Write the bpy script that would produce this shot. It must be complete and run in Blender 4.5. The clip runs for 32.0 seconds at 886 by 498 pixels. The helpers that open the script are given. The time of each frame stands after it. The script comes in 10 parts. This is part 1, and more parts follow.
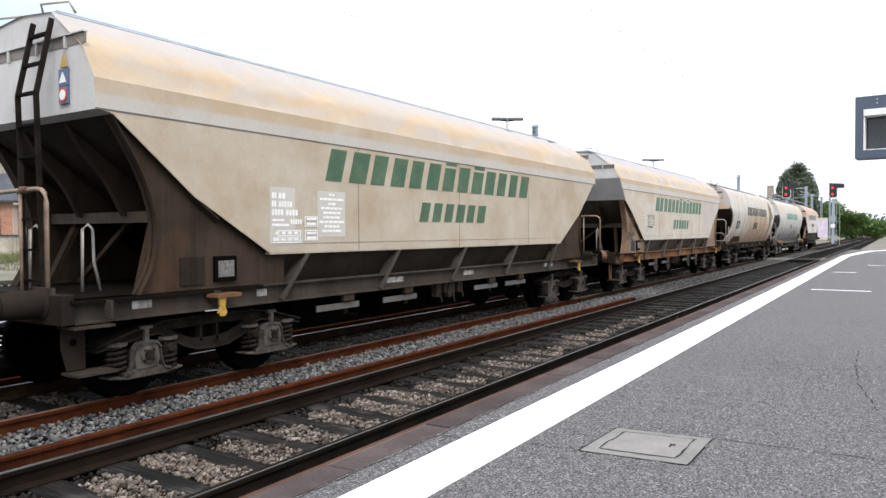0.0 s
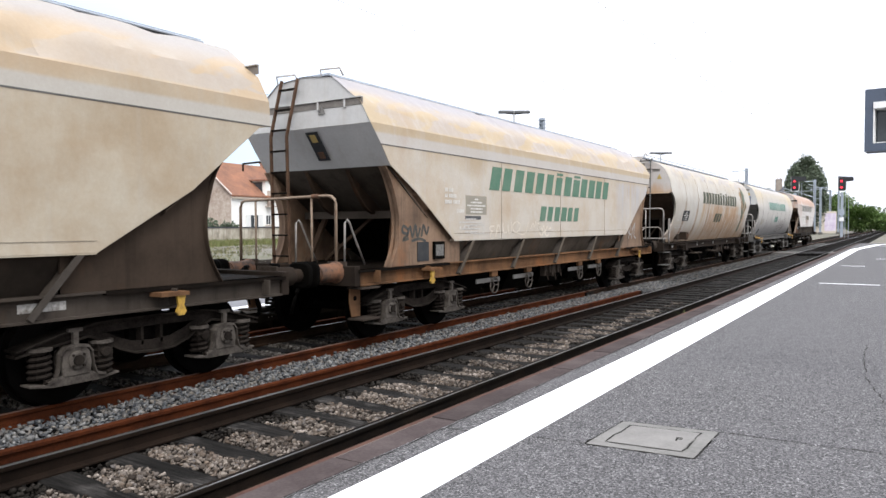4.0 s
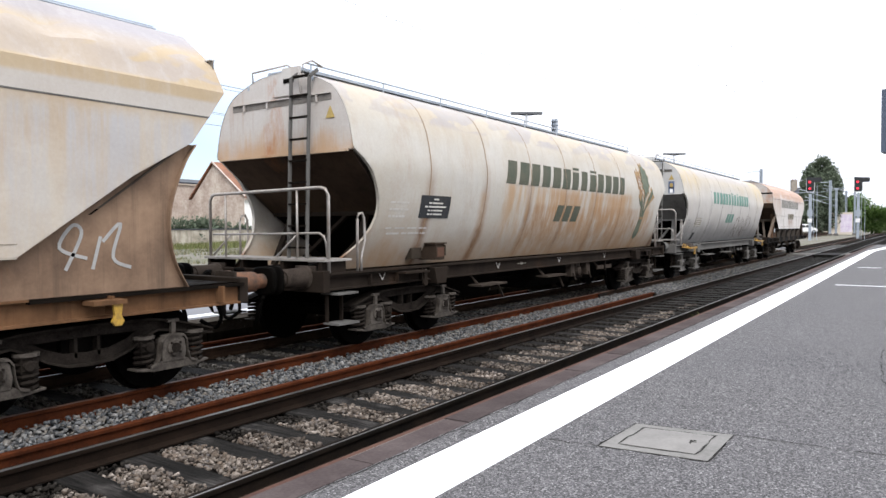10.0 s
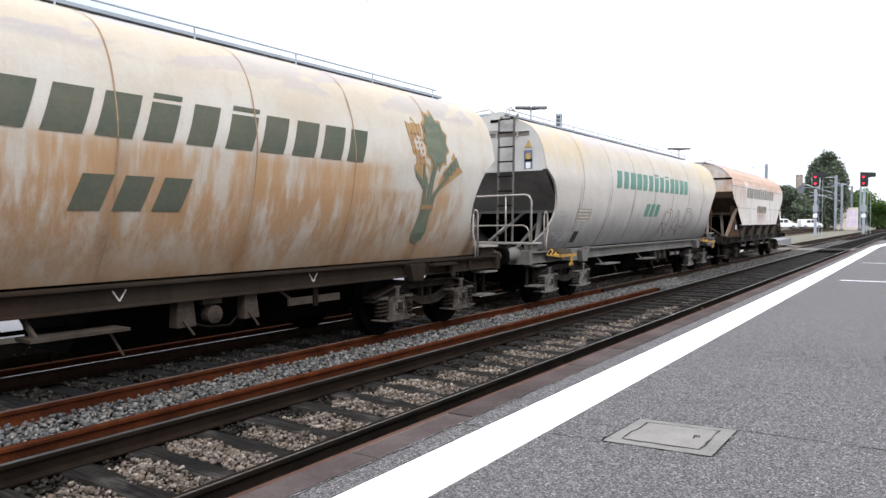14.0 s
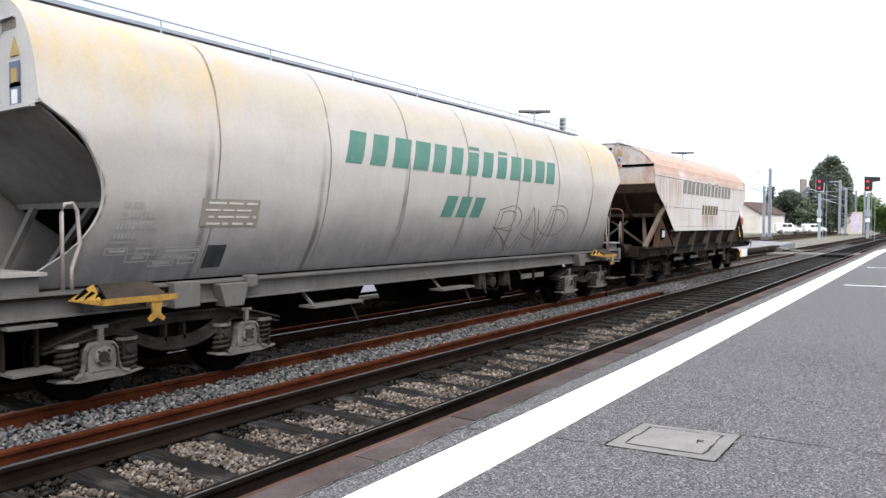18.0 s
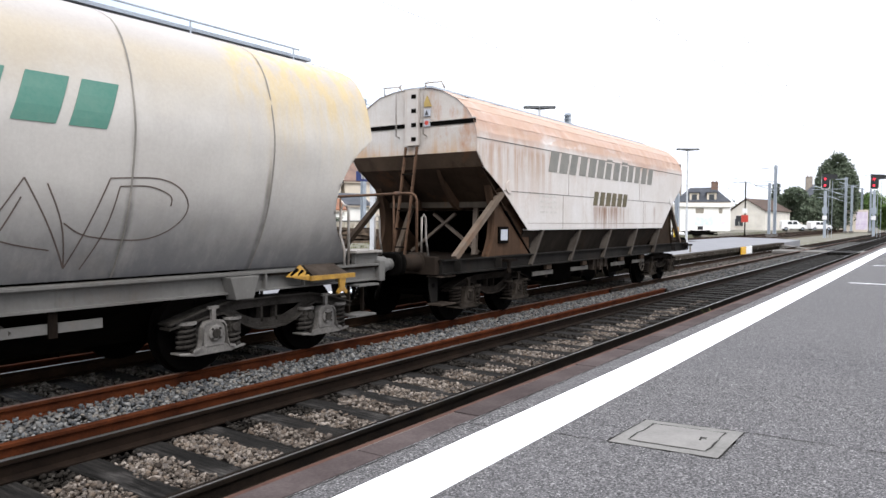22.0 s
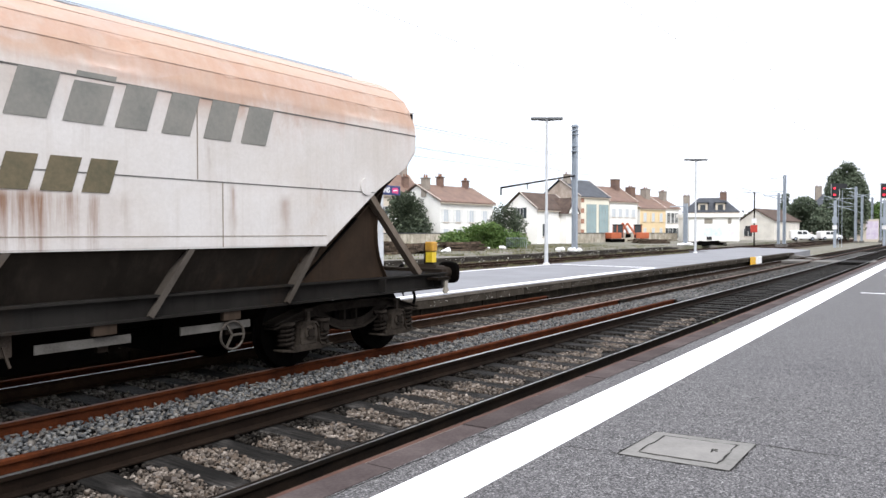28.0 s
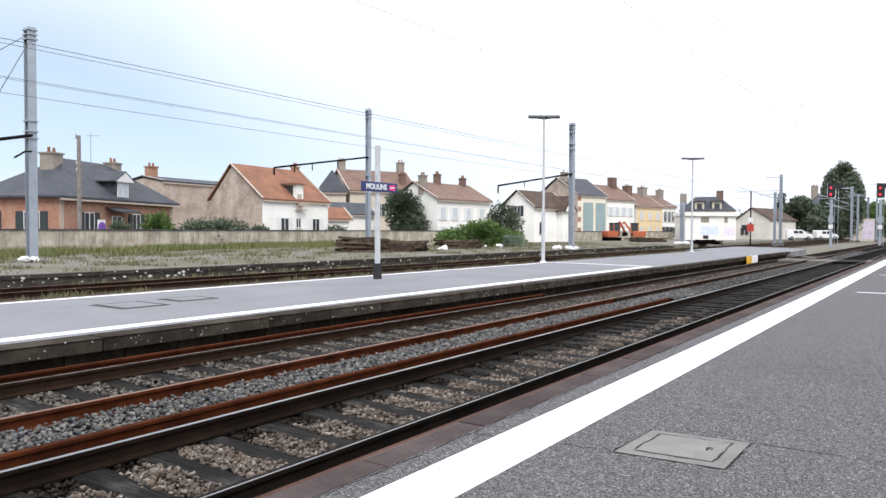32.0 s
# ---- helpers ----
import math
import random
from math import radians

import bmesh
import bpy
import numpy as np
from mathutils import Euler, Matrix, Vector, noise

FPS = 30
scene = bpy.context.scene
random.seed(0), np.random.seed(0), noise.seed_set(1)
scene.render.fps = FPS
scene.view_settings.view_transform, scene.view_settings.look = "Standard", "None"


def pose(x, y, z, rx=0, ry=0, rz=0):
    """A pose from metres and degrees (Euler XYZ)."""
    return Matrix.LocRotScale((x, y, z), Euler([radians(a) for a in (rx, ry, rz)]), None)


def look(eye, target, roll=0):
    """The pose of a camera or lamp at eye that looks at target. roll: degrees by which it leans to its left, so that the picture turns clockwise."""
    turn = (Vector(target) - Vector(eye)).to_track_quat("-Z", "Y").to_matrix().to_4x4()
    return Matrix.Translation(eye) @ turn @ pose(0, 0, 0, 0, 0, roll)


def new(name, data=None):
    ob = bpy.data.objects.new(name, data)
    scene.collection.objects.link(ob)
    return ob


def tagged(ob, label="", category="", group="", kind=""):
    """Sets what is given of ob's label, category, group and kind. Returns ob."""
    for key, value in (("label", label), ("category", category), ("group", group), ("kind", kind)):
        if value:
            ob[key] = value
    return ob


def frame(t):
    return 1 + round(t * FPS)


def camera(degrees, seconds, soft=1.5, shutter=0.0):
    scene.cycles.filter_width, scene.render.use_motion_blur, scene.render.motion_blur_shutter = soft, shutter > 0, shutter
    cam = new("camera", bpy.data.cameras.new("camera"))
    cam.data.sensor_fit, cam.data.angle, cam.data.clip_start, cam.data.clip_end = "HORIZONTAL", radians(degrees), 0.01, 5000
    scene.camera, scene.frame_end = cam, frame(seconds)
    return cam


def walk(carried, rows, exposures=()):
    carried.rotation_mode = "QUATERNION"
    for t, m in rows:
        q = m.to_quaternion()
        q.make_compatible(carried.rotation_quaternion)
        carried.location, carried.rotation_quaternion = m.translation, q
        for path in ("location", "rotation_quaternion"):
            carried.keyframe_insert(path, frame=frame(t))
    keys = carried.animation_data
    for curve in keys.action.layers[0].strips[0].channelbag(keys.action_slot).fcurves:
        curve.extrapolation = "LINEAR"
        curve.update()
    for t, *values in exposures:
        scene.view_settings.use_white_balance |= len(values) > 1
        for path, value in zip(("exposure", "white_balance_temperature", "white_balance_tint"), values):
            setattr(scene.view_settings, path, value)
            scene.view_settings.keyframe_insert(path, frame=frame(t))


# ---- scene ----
EYE = (0.0, 0.0, 1.667)
cam = camera(64.0, 32.0, soft=1.5)
PATH = [
    (0.0, 32.49, -1.32, 0.26),
    (0.5, 32.44, -1.37, 0.34),
    (1.0, 32.49, -1.45, 0.41),
    (1.5, 32.56, -1.68, 0.20),
    (2.0, 32.56, -1.63, 0.21),
    (2.5, 32.48, -1.83, 0.30),
    (4.5, 33.40, -1.86, 0.43),
    (5.0, 33.70, -2.00, 0.73),
    (5.5, 33.69, -2.00, 0.73),
    (6.0, 33.84, -2.14, 0.66),
    (6.5, 33.58, -2.27, 0.54),
    (7.0, 33.58, -1.88, 0.29),
    (7.5, 33.47, -1.40, 0.35),
    (8.0, 33.65, -1.53, 0.53),
    (8.5, 33.62, -1.76, 0.48),
    (9.0, 33.70, -1.78, 0.46),
    (9.5, 33.70, -1.73, 0.25),
    (10.0, 34.01, -1.74, 0.27),
    (10.5, 34.19, -1.79, 0.30),
    (11.0, 34.60, -1.72, 0.14),
    (11.5, 34.46, -1.78, 0.22),
    (12.0, 34.22, -1.83, 0.12),
    (12.5, 34.10, -1.49, -0.00),
    (13.0, 34.03, -1.88, -0.16),
    (13.5, 34.15, -2.10, 0.16),
    (14.0, 34.34, -2.17, 0.18),
    (14.5, 34.22, -2.15, 0.11),
    (16.5, 34.62, -1.97, -0.01),
    (17.0, 34.77, -1.92, -0.16),
    (17.5, 34.76, -1.98, -0.10),
    (18.0, 34.60, -1.89, 0.03),
    (18.5, 34.92, -2.21, -0.15),
    (19.0, 34.92, -2.30, -0.16),
    (19.5, 34.94, -2.23, -0.20),
    (20.0, 34.85, -2.27, -0.17),
    (20.5, 34.88, -2.26, -0.14),
    (21.0, 34.62, -2.09, -0.07),
    (21.5, 34.83, -2.01, -0.23),
    (22.0, 34.94, -2.26, -0.29),
    (22.5, 34.85, -2.52, -0.17),
    (23.0, 34.80, -2.59, -0.27),
    (23.5, 34.97, -2.38, -0.16),
    (24.0, 34.82, -2.06, -0.20),
    (24.5, 34.67, -2.05, -0.26),
    (25.0, 34.97, -2.10, -0.18),
    (25.5, 35.12, -2.15, -0.04),
    (27.5, 35.59, -1.53, 0.19),
    (28.0, 35.58, -1.31, 0.02),
    (28.5, 35.55, -1.33, -0.10),
    (29.0, 35.49, -1.39, -0.17),
    (29.5, 35.52, -1.46, -0.17),
    (30.0, 35.55, -1.39, -0.11),
    (30.5, 35.58, -1.54, -0.14),
    (31.0, 35.47, -1.66, -0.22),
    (31.5, 35.45, -1.61, -0.21),
    (32.0, 35.33, -1.50, -0.24),
]
walk(cam, [(t, pose(*EYE, 90 + p, r, y)) for t, y, p, r in PATH], exposures=[(0.0, 0.04), (14.0, 0.04), (16.0, 0.18), (17.0, 0.18), (18.5, 0.07), (29.5, 0.03), (31.0, -0.07), (32.0, -0.17)])

# ---- light: bright thin overcast, brighter towards the zenith, a pale blue break low in the west ----
SKY = 2.75
world = bpy.data.worlds.new("sky")
scene.world = world
world.use_nodes = True
wn, wl = world.node_tree.nodes, world.node_tree.links
wn.clear()
w_out = wn.new("ShaderNodeOutputWorld")
w_bg = wn.new("ShaderNodeBackground")
w_sky = wn.new("ShaderNodeTexSky")
w_sky.sky_type = "NISHITA"
w_sky.sun_disc = False
w_sky.sun_elevation = radians(48)
w_sky.sun_rotation = radians(35)
w_sky.dust_density = 0.0
w_sky.ozone_density = 3.0
w_tc = wn.new("ShaderNodeTexCoord")
w_noise = wn.new("ShaderNodeTexNoise")
w_noise.inputs["Scale"].default_value = 1.6
w_noise.inputs["Detail"].default_value = 4
w_sep = wn.new("ShaderNodeVectorMath")
w_sep.operation = "DOT_PRODUCT"
w_sep.inputs[1].default_value = (-0.93, 0.24, -0.66)
w_add = wn.new("ShaderNodeMath")
w_add.operation = "MULTIPLY_ADD"
w_add.inputs[1].default_value = 0.35
w_ramp = wn.new("ShaderNodeValToRGB")
w_ramp.color_ramp.elements[0].position = 0.68
w_ramp.color_ramp.elements[0].color = (1, 1, 1, 1)
w_ramp.color_ramp.elements[1].position = 1.02
w_ramp.color_ramp.elements[1].color = (0.08, 0.08, 0.08, 1)
w_scale = wn.new("ShaderNodeMix")
w_scale.data_type = "RGBA"
w_scale.blend_type = "MIX"
w_blue = wn.new("ShaderNodeMix")
w_blue.data_type = "RGBA"
w_blue.blend_type = "MULTIPLY"
w_blue.inputs["Factor"].default_value = 1.0
w_blue.inputs["B"].default_value = (0.088, 0.084, 0.086, 1)
wl.new(w_tc.outputs["Generated"], w_noise.inputs["Vector"])
wl.new(w_tc.outputs["Generated"], w_sep.inputs[0])
wl.new(w_noise.outputs["Fac"], w_add.inputs[0])
wl.new(w_sep.outputs["Value"], w_add.inputs[2])
wl.new(w_add.outputs[0], w_ramp.inputs["Fac"])
wl.new(w_sky.outputs["Color"], w_blue.inputs["A"])
wl.new(w_ramp.outputs["Color"], w_scale.inputs["Factor"])
w_pale = wn.new("ShaderNodeMix")
w_pale.data_type = "RGBA"
w_pale.inputs["Factor"].default_value = 0.65
w_pale.inputs["B"].default_value = (0.264, 0.318, 0.368, 1)
wl.new(w_blue.outputs["Result"], w_pale.inputs["A"])
wl.new(w_pale.outputs["Result"], w_scale.inputs["A"])
w_up = wn.new("ShaderNodeSeparateXYZ")
wl.new(w_tc.outputs["Generated"], w_up.inputs[0])
w_pos = wn.new("ShaderNodeMath")
w_pos.operation = "MAXIMUM"
w_pos.inputs[1].default_value = 0.0
wl.new(w_up.outputs["Z"], w_pos.inputs[0])
w_grad = wn.new("ShaderNodeMath")
w_grad.operation = "MULTIPLY_ADD"
w_grad.inputs[1].default_value, w_grad.inputs[2].default_value = 0.58, 0.42
wl.new(w_pos.outputs[0], w_grad.inputs[0])
w_veil = wn.new("ShaderNodeVectorMath")
w_veil.operation = "SCALE"
w_veil.inputs[0].default_value = (0.965, 1.0, 1.09)
wl.new(w_grad.outputs[0], w_veil.inputs["Scale"])
wl.new(w_veil.outputs["Vector"], w_scale.inputs["B"])
wl.new(w_scale.outputs["Result"], w_bg.inputs["Color"])
w_bg.inputs["Strength"].default_value = SKY
wl.new(w_bg.outputs["Background"], w_out.inputs["Surface"])

sun_data = bpy.data.lights.new("sun", "SUN")
sun_data.energy = 2.6
sun_data.angle = radians(25)
sun_data.color = (1.0, 0.98, 0.95)
sun = new("sun", sun_data)
sun.matrix_world = look((19, -8, 30), (0, 10, 0))


# ---- mesh helpers ----
class Geo:
    """Gathers vertices and faces of one mesh."""

    def __init__(self):
        self.v, self.f = [], []

    def box(self, x0, x1, y0, y1, z0, z1):
        n = len(self.v)
        self.v += [(x0, y0, z0), (x1, y0, z0), (x1, y1, z0), (x0, y1, z0), (x0, y0, z1), (x1, y0, z1), (x1, y1, z1), (x0, y1, z1)]
        self.f += [tuple(n + i for i in q) for q in ((0, 3, 2, 1), (4, 5, 6, 7), (0, 1, 5, 4), (1, 2, 6, 5), (2, 3, 7, 6), (3, 0, 4, 7))]
        return self

    def loft(self, rings, caps=True):
        """Joins rings of equal length, each a closed loop of points."""
        n, k = len(self.v), len(rings[0])
        for r in rings:
            self.v += [tuple(p) for p in r]
        for i in range(len(rings) - 1):
            for j in range(k):
                a, b = n + i * k + j, n + i * k + (j + 1) % k
                self.f.append((a, b, b + k, a + k))
        if caps:
            self.f.append(tuple(n + j for j in reversed(range(k))))
            self.f.append(tuple(n + (len(rings) - 1) * k + j for j in range(k)))
        return self

    def extrude(self, outline, axis, a, b):
        """A closed outline of two coordinates, drawn out along axis from a to b."""
        put = {"x": lambda p, s: (s, p[0], p[1]), "y": lambda p, s: (p[0], s, p[1]), "z": lambda p, s: (p[0], p[1], s)}[axis]
        return self.loft([[put(p, a) for p in outline], [put(p, b) for p in outline]])

    def tube(self, points, r, k=8):
        pts = [Vector(p) for p in points]
        rings = []
        for i, p in enumerate(pts):
            d = (pts[min(i + 1, len(pts) - 1)] - pts[max(i - 1, 0)]).normalized()
            up = Vector((0, 0, 1)) if abs(d.z) < 0.9 else Vector((0, 1, 0))
            u = d.cross(up).normalized()
            w = d.cross(u)
            rr = r[i] if isinstance(r, (list, tuple)) else r
            rings.append([p + u * (rr * math.cos(2 * math.pi * j / k)) + w * (rr * math.sin(2 * math.pi * j / k)) for j in range(k)])
        return self.loft(rings)

    def bar(self, a, b, w, d):
        """A straight bar of rectangular section w x d from a to b."""
        a, b = Vector(a), Vector(b)
        t = (b - a).normalized()
        up = Vector((0, 0, 1)) if abs(t.z) < 0.9 else Vector((0, 1, 0))
        u = t.cross(up).normalized() * (w / 2)
        v = t.cross(u).normalized() * (d / 2)
        return self.loft([[p + u + v, p - u + v, p - u - v, p + u - v] for p in (a, b)] if True else [])

    def disc(self, c, axis, r, t, k=20):
        """A flat round piece centred on c."""
        e = {"x": Vector((1, 0, 0)), "y": Vector((0, 1, 0)), "z": Vector((0, 0, 1))}[axis]
        c = Vector(c)
        return self.tube([c - e * (t / 2), c + e * (t / 2)], r, k)

    def mesh(self, name, smooth=False):
        me = bpy.data.meshes.new(name)
        me.from_pydata(self.v, [], self.f)
        bm = bmesh.new()
        bm.from_mesh(me)
        bmesh.ops.recalc_face_normals(bm, faces=bm.faces)
        bm.to_mesh(me)
        bm.free()
        if smooth:
            me.shade_smooth()
        return me


def part(name, geo, material, parent=None, label="", at=None, smooth=False, bevel=0.0, angle=None):
    me = geo.mesh(name, smooth) if isinstance(geo, Geo) else geo
    if not me.materials:
        me.materials.append(material)
    ob = new(name, me)
    if parent is not None:
        ob.parent = parent
    if at is not None:
        ob.matrix_basis = at
    if label:
        ob["label"] = label
    if bevel:
        mod = ob.modifiers.new("bevel", "BEVEL")
        mod.width, mod.segments, mod.limit_method, mod.angle_limit = bevel, 2, "ANGLE", radians(40)
    if angle:
        me.set_sharp_from_angle(angle=radians(angle))
    return ob


def thing(name, label, category, m=None, group="", kind=""):
    ob = new(name)
    ob.empty_display_size = 0.2
    if m is not None:
        ob.matrix_basis = m
    return tagged(ob, label, category, group, kind)


def curve_points(points, n=6):
    """A smooth line through the points."""
    out = []
    for i in range(len(points) - 1):
        p = [np.array(points[max(0, min(len(points) - 1, i + k))], float) for k in (-1, 0, 1, 2)]
        for s in range(n):
            t = s / n
            out.append(tuple(0.5 * (2 * p[1] + (p[2] - p[0]) * t + (2 * p[0] - 5 * p[1] + 4 * p[2] - p[3]) * t * t + (3 * p[1] - p[0] - 3 * p[2] + p[3]) * t ** 3)))
    return out + [tuple(points[-1])]


# ---- materials ----
def nodes_of(name):
    m = bpy.data.materials.new(name)
    m.use_nodes = True
    nt = m.node_tree
    return m, nt, nt.nodes["Principled BSDF"]


def coords(nt, scale=(1, 1, 1), kind="Object"):
    tc = nt.nodes.new("ShaderNodeTexCoord")
    mp = nt.nodes.new("ShaderNodeMapping")
    mp.inputs["Scale"].default_value = scale
    nt.links.new(tc.outputs[kind], mp.inputs["Vector"])
    return mp.outputs["Vector"]


def noise_of(nt, vec, scale, detail=4.0, rough=0.6, distortion=0.0):
    n = nt.nodes.new("ShaderNodeTexNoise")
    n.inputs["Scale"].default_value, n.inputs["Detail"].default_value = scale, detail
    n.inputs["Roughness"].default_value, n.inputs["Distortion"].default_value = rough, distortion
    nt.links.new(vec, n.inputs["Vector"])
    return n.outputs["Fac"]


def ramp_of(nt, fac, stops):
    r = nt.nodes.new("ShaderNodeValToRGB")
    el = r.color_ramp.elements
    while len(el) < len(stops):
        el.new(0.5)
    for e, (pos, c) in zip(el, stops):
        e.position = pos
        e.color = (c, c, c, 1) if isinstance(c, (int, float)) else (*c, 1)
    nt.links.new(fac, r.inputs["Fac"])
    return r.outputs["Color"]


def mix_of(nt, fac, a, b, blend="MIX"):
    m = nt.nodes.new("ShaderNodeMix")
    m.data_type, m.blend_type = "RGBA", blend
    for sock, v in ((m.inputs["Factor"], fac), (m.inputs["A"], a), (m.inputs["B"], b)):
        if isinstance(v, bpy.types.NodeSocket):
            nt.links.new(v, sock)
        elif isinstance(v, (int, float)):
            sock.default_value = v
        else:
            sock.default_value = (*v, 1)
    return m.outputs["Result"]


def math_of(nt, op, a, b=0.0):
    m = nt.nodes.new("ShaderNodeMath")
    m.operation = op
    for sock, v in ((m.inputs[0], a), (m.inputs[1], b)):
        if isinstance(v, bpy.types.NodeSocket):
            nt.links.new(v, sock)
        else:
            sock.default_value = v
    return m.outputs[0]


def bump_of(nt, bsdf, height, strength=0.3, distance=0.01):
    b = nt.nodes.new("ShaderNodeBump")
    b.inputs["Strength"].default_value, b.inputs["Distance"].default_value = strength, distance
    nt.links.new(height, b.inputs["Height"])
    nt.links.new(b.outputs["Normal"], bsdf.inputs["Normal"])


def plain(name, a, b=None, scale=8.0, rough=0.6, metal=0.0, bump=0.0, fine=60.0, kind="Object", vary=0.0):
    """A surface of two tones at a large and a fine scale."""
    b = b or tuple(c * 0.7 for c in a)
    m, nt, bsdf = nodes_of(name)
    vec = coords(nt, kind=kind)
    big = noise_of(nt, vec, scale, 5)
    small = noise_of(nt, vec, fine, 3)
    fac = math_of(nt, "ADD", math_of(nt, "MULTIPLY", big, 0.65), math_of(nt, "MULTIPLY", small, 0.35))
    col = mix_of(nt, ramp_of(nt, fac, [(0.36, 0.0), (0.64, 1.0)]), a, b)
    if vary:
        oi = nt.nodes.new("ShaderNodeObjectInfo")
        v = math_of(nt, "ADD", math_of(nt, "MULTIPLY", oi.outputs["Random"], vary), 1 - vary / 2)
        hsv = nt.nodes.new("ShaderNodeHueSaturation")
        nt.links.new(v, hsv.inputs["Value"])
        nt.links.new(col, hsv.inputs["Color"])
        col = hsv.outputs["Color"]
    nt.links.new(col, bsdf.inputs["Base Color"])
    bsdf.inputs["Roughness"].default_value, bsdf.inputs["Metallic"].default_value = rough, metal
    bsdf.inputs["Specular IOR Level"].default_value = 0.4 if max(a) > 0.15 or rough <= 0.4 or metal else 0.1 if max(a) > 0.085 else 0.02
    if bump:
        bump_of(nt, bsdf, small, bump)
    return m


def span(nt, value, lo, hi):
    """0 below lo, 1 above hi (or the other way round)."""
    f = nt.nodes.new("ShaderNodeMapRange")
    f.interpolation_type = "SMOOTHSTEP"
    f.inputs["From Min"].default_value, f.inputs["From Max"].default_value = lo, hi
    if lo > hi:
        f.inputs["From Min"].default_value, f.inputs["From Max"].default_value = hi, lo
        f.inputs["To Min"].default_value, f.inputs["To Max"].default_value = 1.0, 0.0
    nt.links.new(value, f.inputs["Value"])
    return f.outputs["Result"]


def paint(name, base, dirt, streak, rust, streak_amt=0.5, rust_amt=0.3, roof=None, roof_z=(2.9, 3.3), low=None, low_z=(1.3, 2.4), rough=0.55, patch=None, patch_z=(3.0, 3.12), weld=None, stains=(), band=None, drip=1.1, top=None):
    """Weathered wagon paint: cloudy dirt, streaks that run down, rust patches, a tone of its own on roof and belly (on
    the grey-white wagon the belly tone is painted shade), scoured roof patches, rust along the welds every weld[0]
    metres, and rust runs below (y0, y1, top, bottom, colour, amount)."""
    m, nt, bsdf = nodes_of(name)
    vec = coords(nt)
    sep = nt.nodes.new("ShaderNodeSeparateXYZ")
    nt.links.new(vec, sep.inputs[0])
    cloud = noise_of(nt, vec, 0.9, 6, 0.65)
    col = mix_of(nt, ramp_of(nt, cloud, [(0.38, 0.0), (0.66, 1.0)]), base, dirt)
    y, z = sep.outputs["Y"], sep.outputs["Z"]
    runs = noise_of(nt, coords(nt, (5.5, 5.5, 0.28)), 1.0, 6, 0.7)
    wobble = math_of(nt, "SUBTRACT", noise_of(nt, vec, 0.8, 4), 0.5)
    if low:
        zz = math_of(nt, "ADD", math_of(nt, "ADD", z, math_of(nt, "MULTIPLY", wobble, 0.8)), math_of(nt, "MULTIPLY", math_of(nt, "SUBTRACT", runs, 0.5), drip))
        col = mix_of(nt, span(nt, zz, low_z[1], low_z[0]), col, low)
    if roof:
        zz = math_of(nt, "ADD", z, math_of(nt, "MULTIPLY", math_of(nt, "SUBTRACT", noise_of(nt, vec, 0.55, 5, 0.6, 0.6), 0.5), 1.5))
        col = mix_of(nt, math_of(nt, "MULTIPLY", span(nt, zz, *roof_z), 0.85), col, roof)
    if patch:
        shear = nt.nodes.new("ShaderNodeCombineXYZ")
        nt.links.new(math_of(nt, "ADD", math_of(nt, "MULTIPLY", y, 0.75), math_of(nt, "MULTIPLY", z, -1.1)), shear.inputs[0])
        nt.links.new(math_of(nt, "MULTIPLY", z, 1.7), shear.inputs[1])
        scour = ramp_of(nt, noise_of(nt, shear.outputs[0], 1.25, 3, 0.5, 0.3), [(0.47, 0.0), (0.50, 1.0)])
        soft = ramp_of(nt, noise_of(nt, vec, 0.7, 5, 0.6), [(0.3, 0.45), (0.6, 1.0)])
        col = mix_of(nt, math_of(nt, "MULTIPLY", math_of(nt, "MULTIPLY", scour, soft), span(nt, z, *patch_z)), col, patch)
    if top:
        col = mix_of(nt, math_of(nt, "MULTIPLY", span(nt, z, top[0], top[1]), 0.85), col, top[2])
    if band:
        col = mix_of(nt, math_of(nt, "MULTIPLY", math_of(nt, "MULTIPLY", span(nt, z, band[0], band[0] + 0.01), span(nt, z, band[1], band[1] - 0.05)), 0.75), col, band[2])
    col = mix_of(nt, math_of(nt, "MULTIPLY", ramp_of(nt, runs, [(0.5, 0.0), (0.72, 1.0)]), streak_amt), col, streak)
    spots = math_of(nt, "MULTIPLY", ramp_of(nt, noise_of(nt, coords(nt, (1.2, 1.0, 0.5)), 1.0, 7, 0.72), [(0.57, 0.0), (0.72, 1.0)]), rust_amt)
    col = mix_of(nt, spots, col, rust)
    if weld:
        off = math_of(nt, "PINGPONG", math_of(nt, "ADD", math_of(nt, "ADD", y, 50 * weld[0] + (weld[4] if len(weld) > 4 else 0.0)), math_of(nt, "MULTIPLY", wobble, 0.1)), weld[0] / 2)
        seep = math_of(nt, "MULTIPLY", span(nt, off, weld[1], 0.01), ramp_of(nt, noise_of(nt, coords(nt, (1.0, 1.0, 0.7)), 1.7, 5, 0.7), [(0.36, 0.12), (0.62, 1.0)]))
        col = mix_of(nt, math_of(nt, "MULTIPLY", math_of(nt, "MULTIPLY", seep, span(nt, z, 3.0, 1.7)), weld[2]), col, weld[3])
    for y0, y1, high, bottom, tone, amt in stains:
        yy = math_of(nt, "ADD", y, math_of(nt, "MULTIPLY", wobble, 0.5))
        box = math_of(nt, "MULTIPLY", span(nt, yy, y0, y0 + min(0.3, (y1 - y0) / 2)), span(nt, yy, y1, y1 - min(0.3, (y1 - y0) / 2)))
        zz = math_of(nt, "ADD", z, math_of(nt, "MULTIPLY", math_of(nt, "SUBTRACT", runs, 0.5), -1.6))
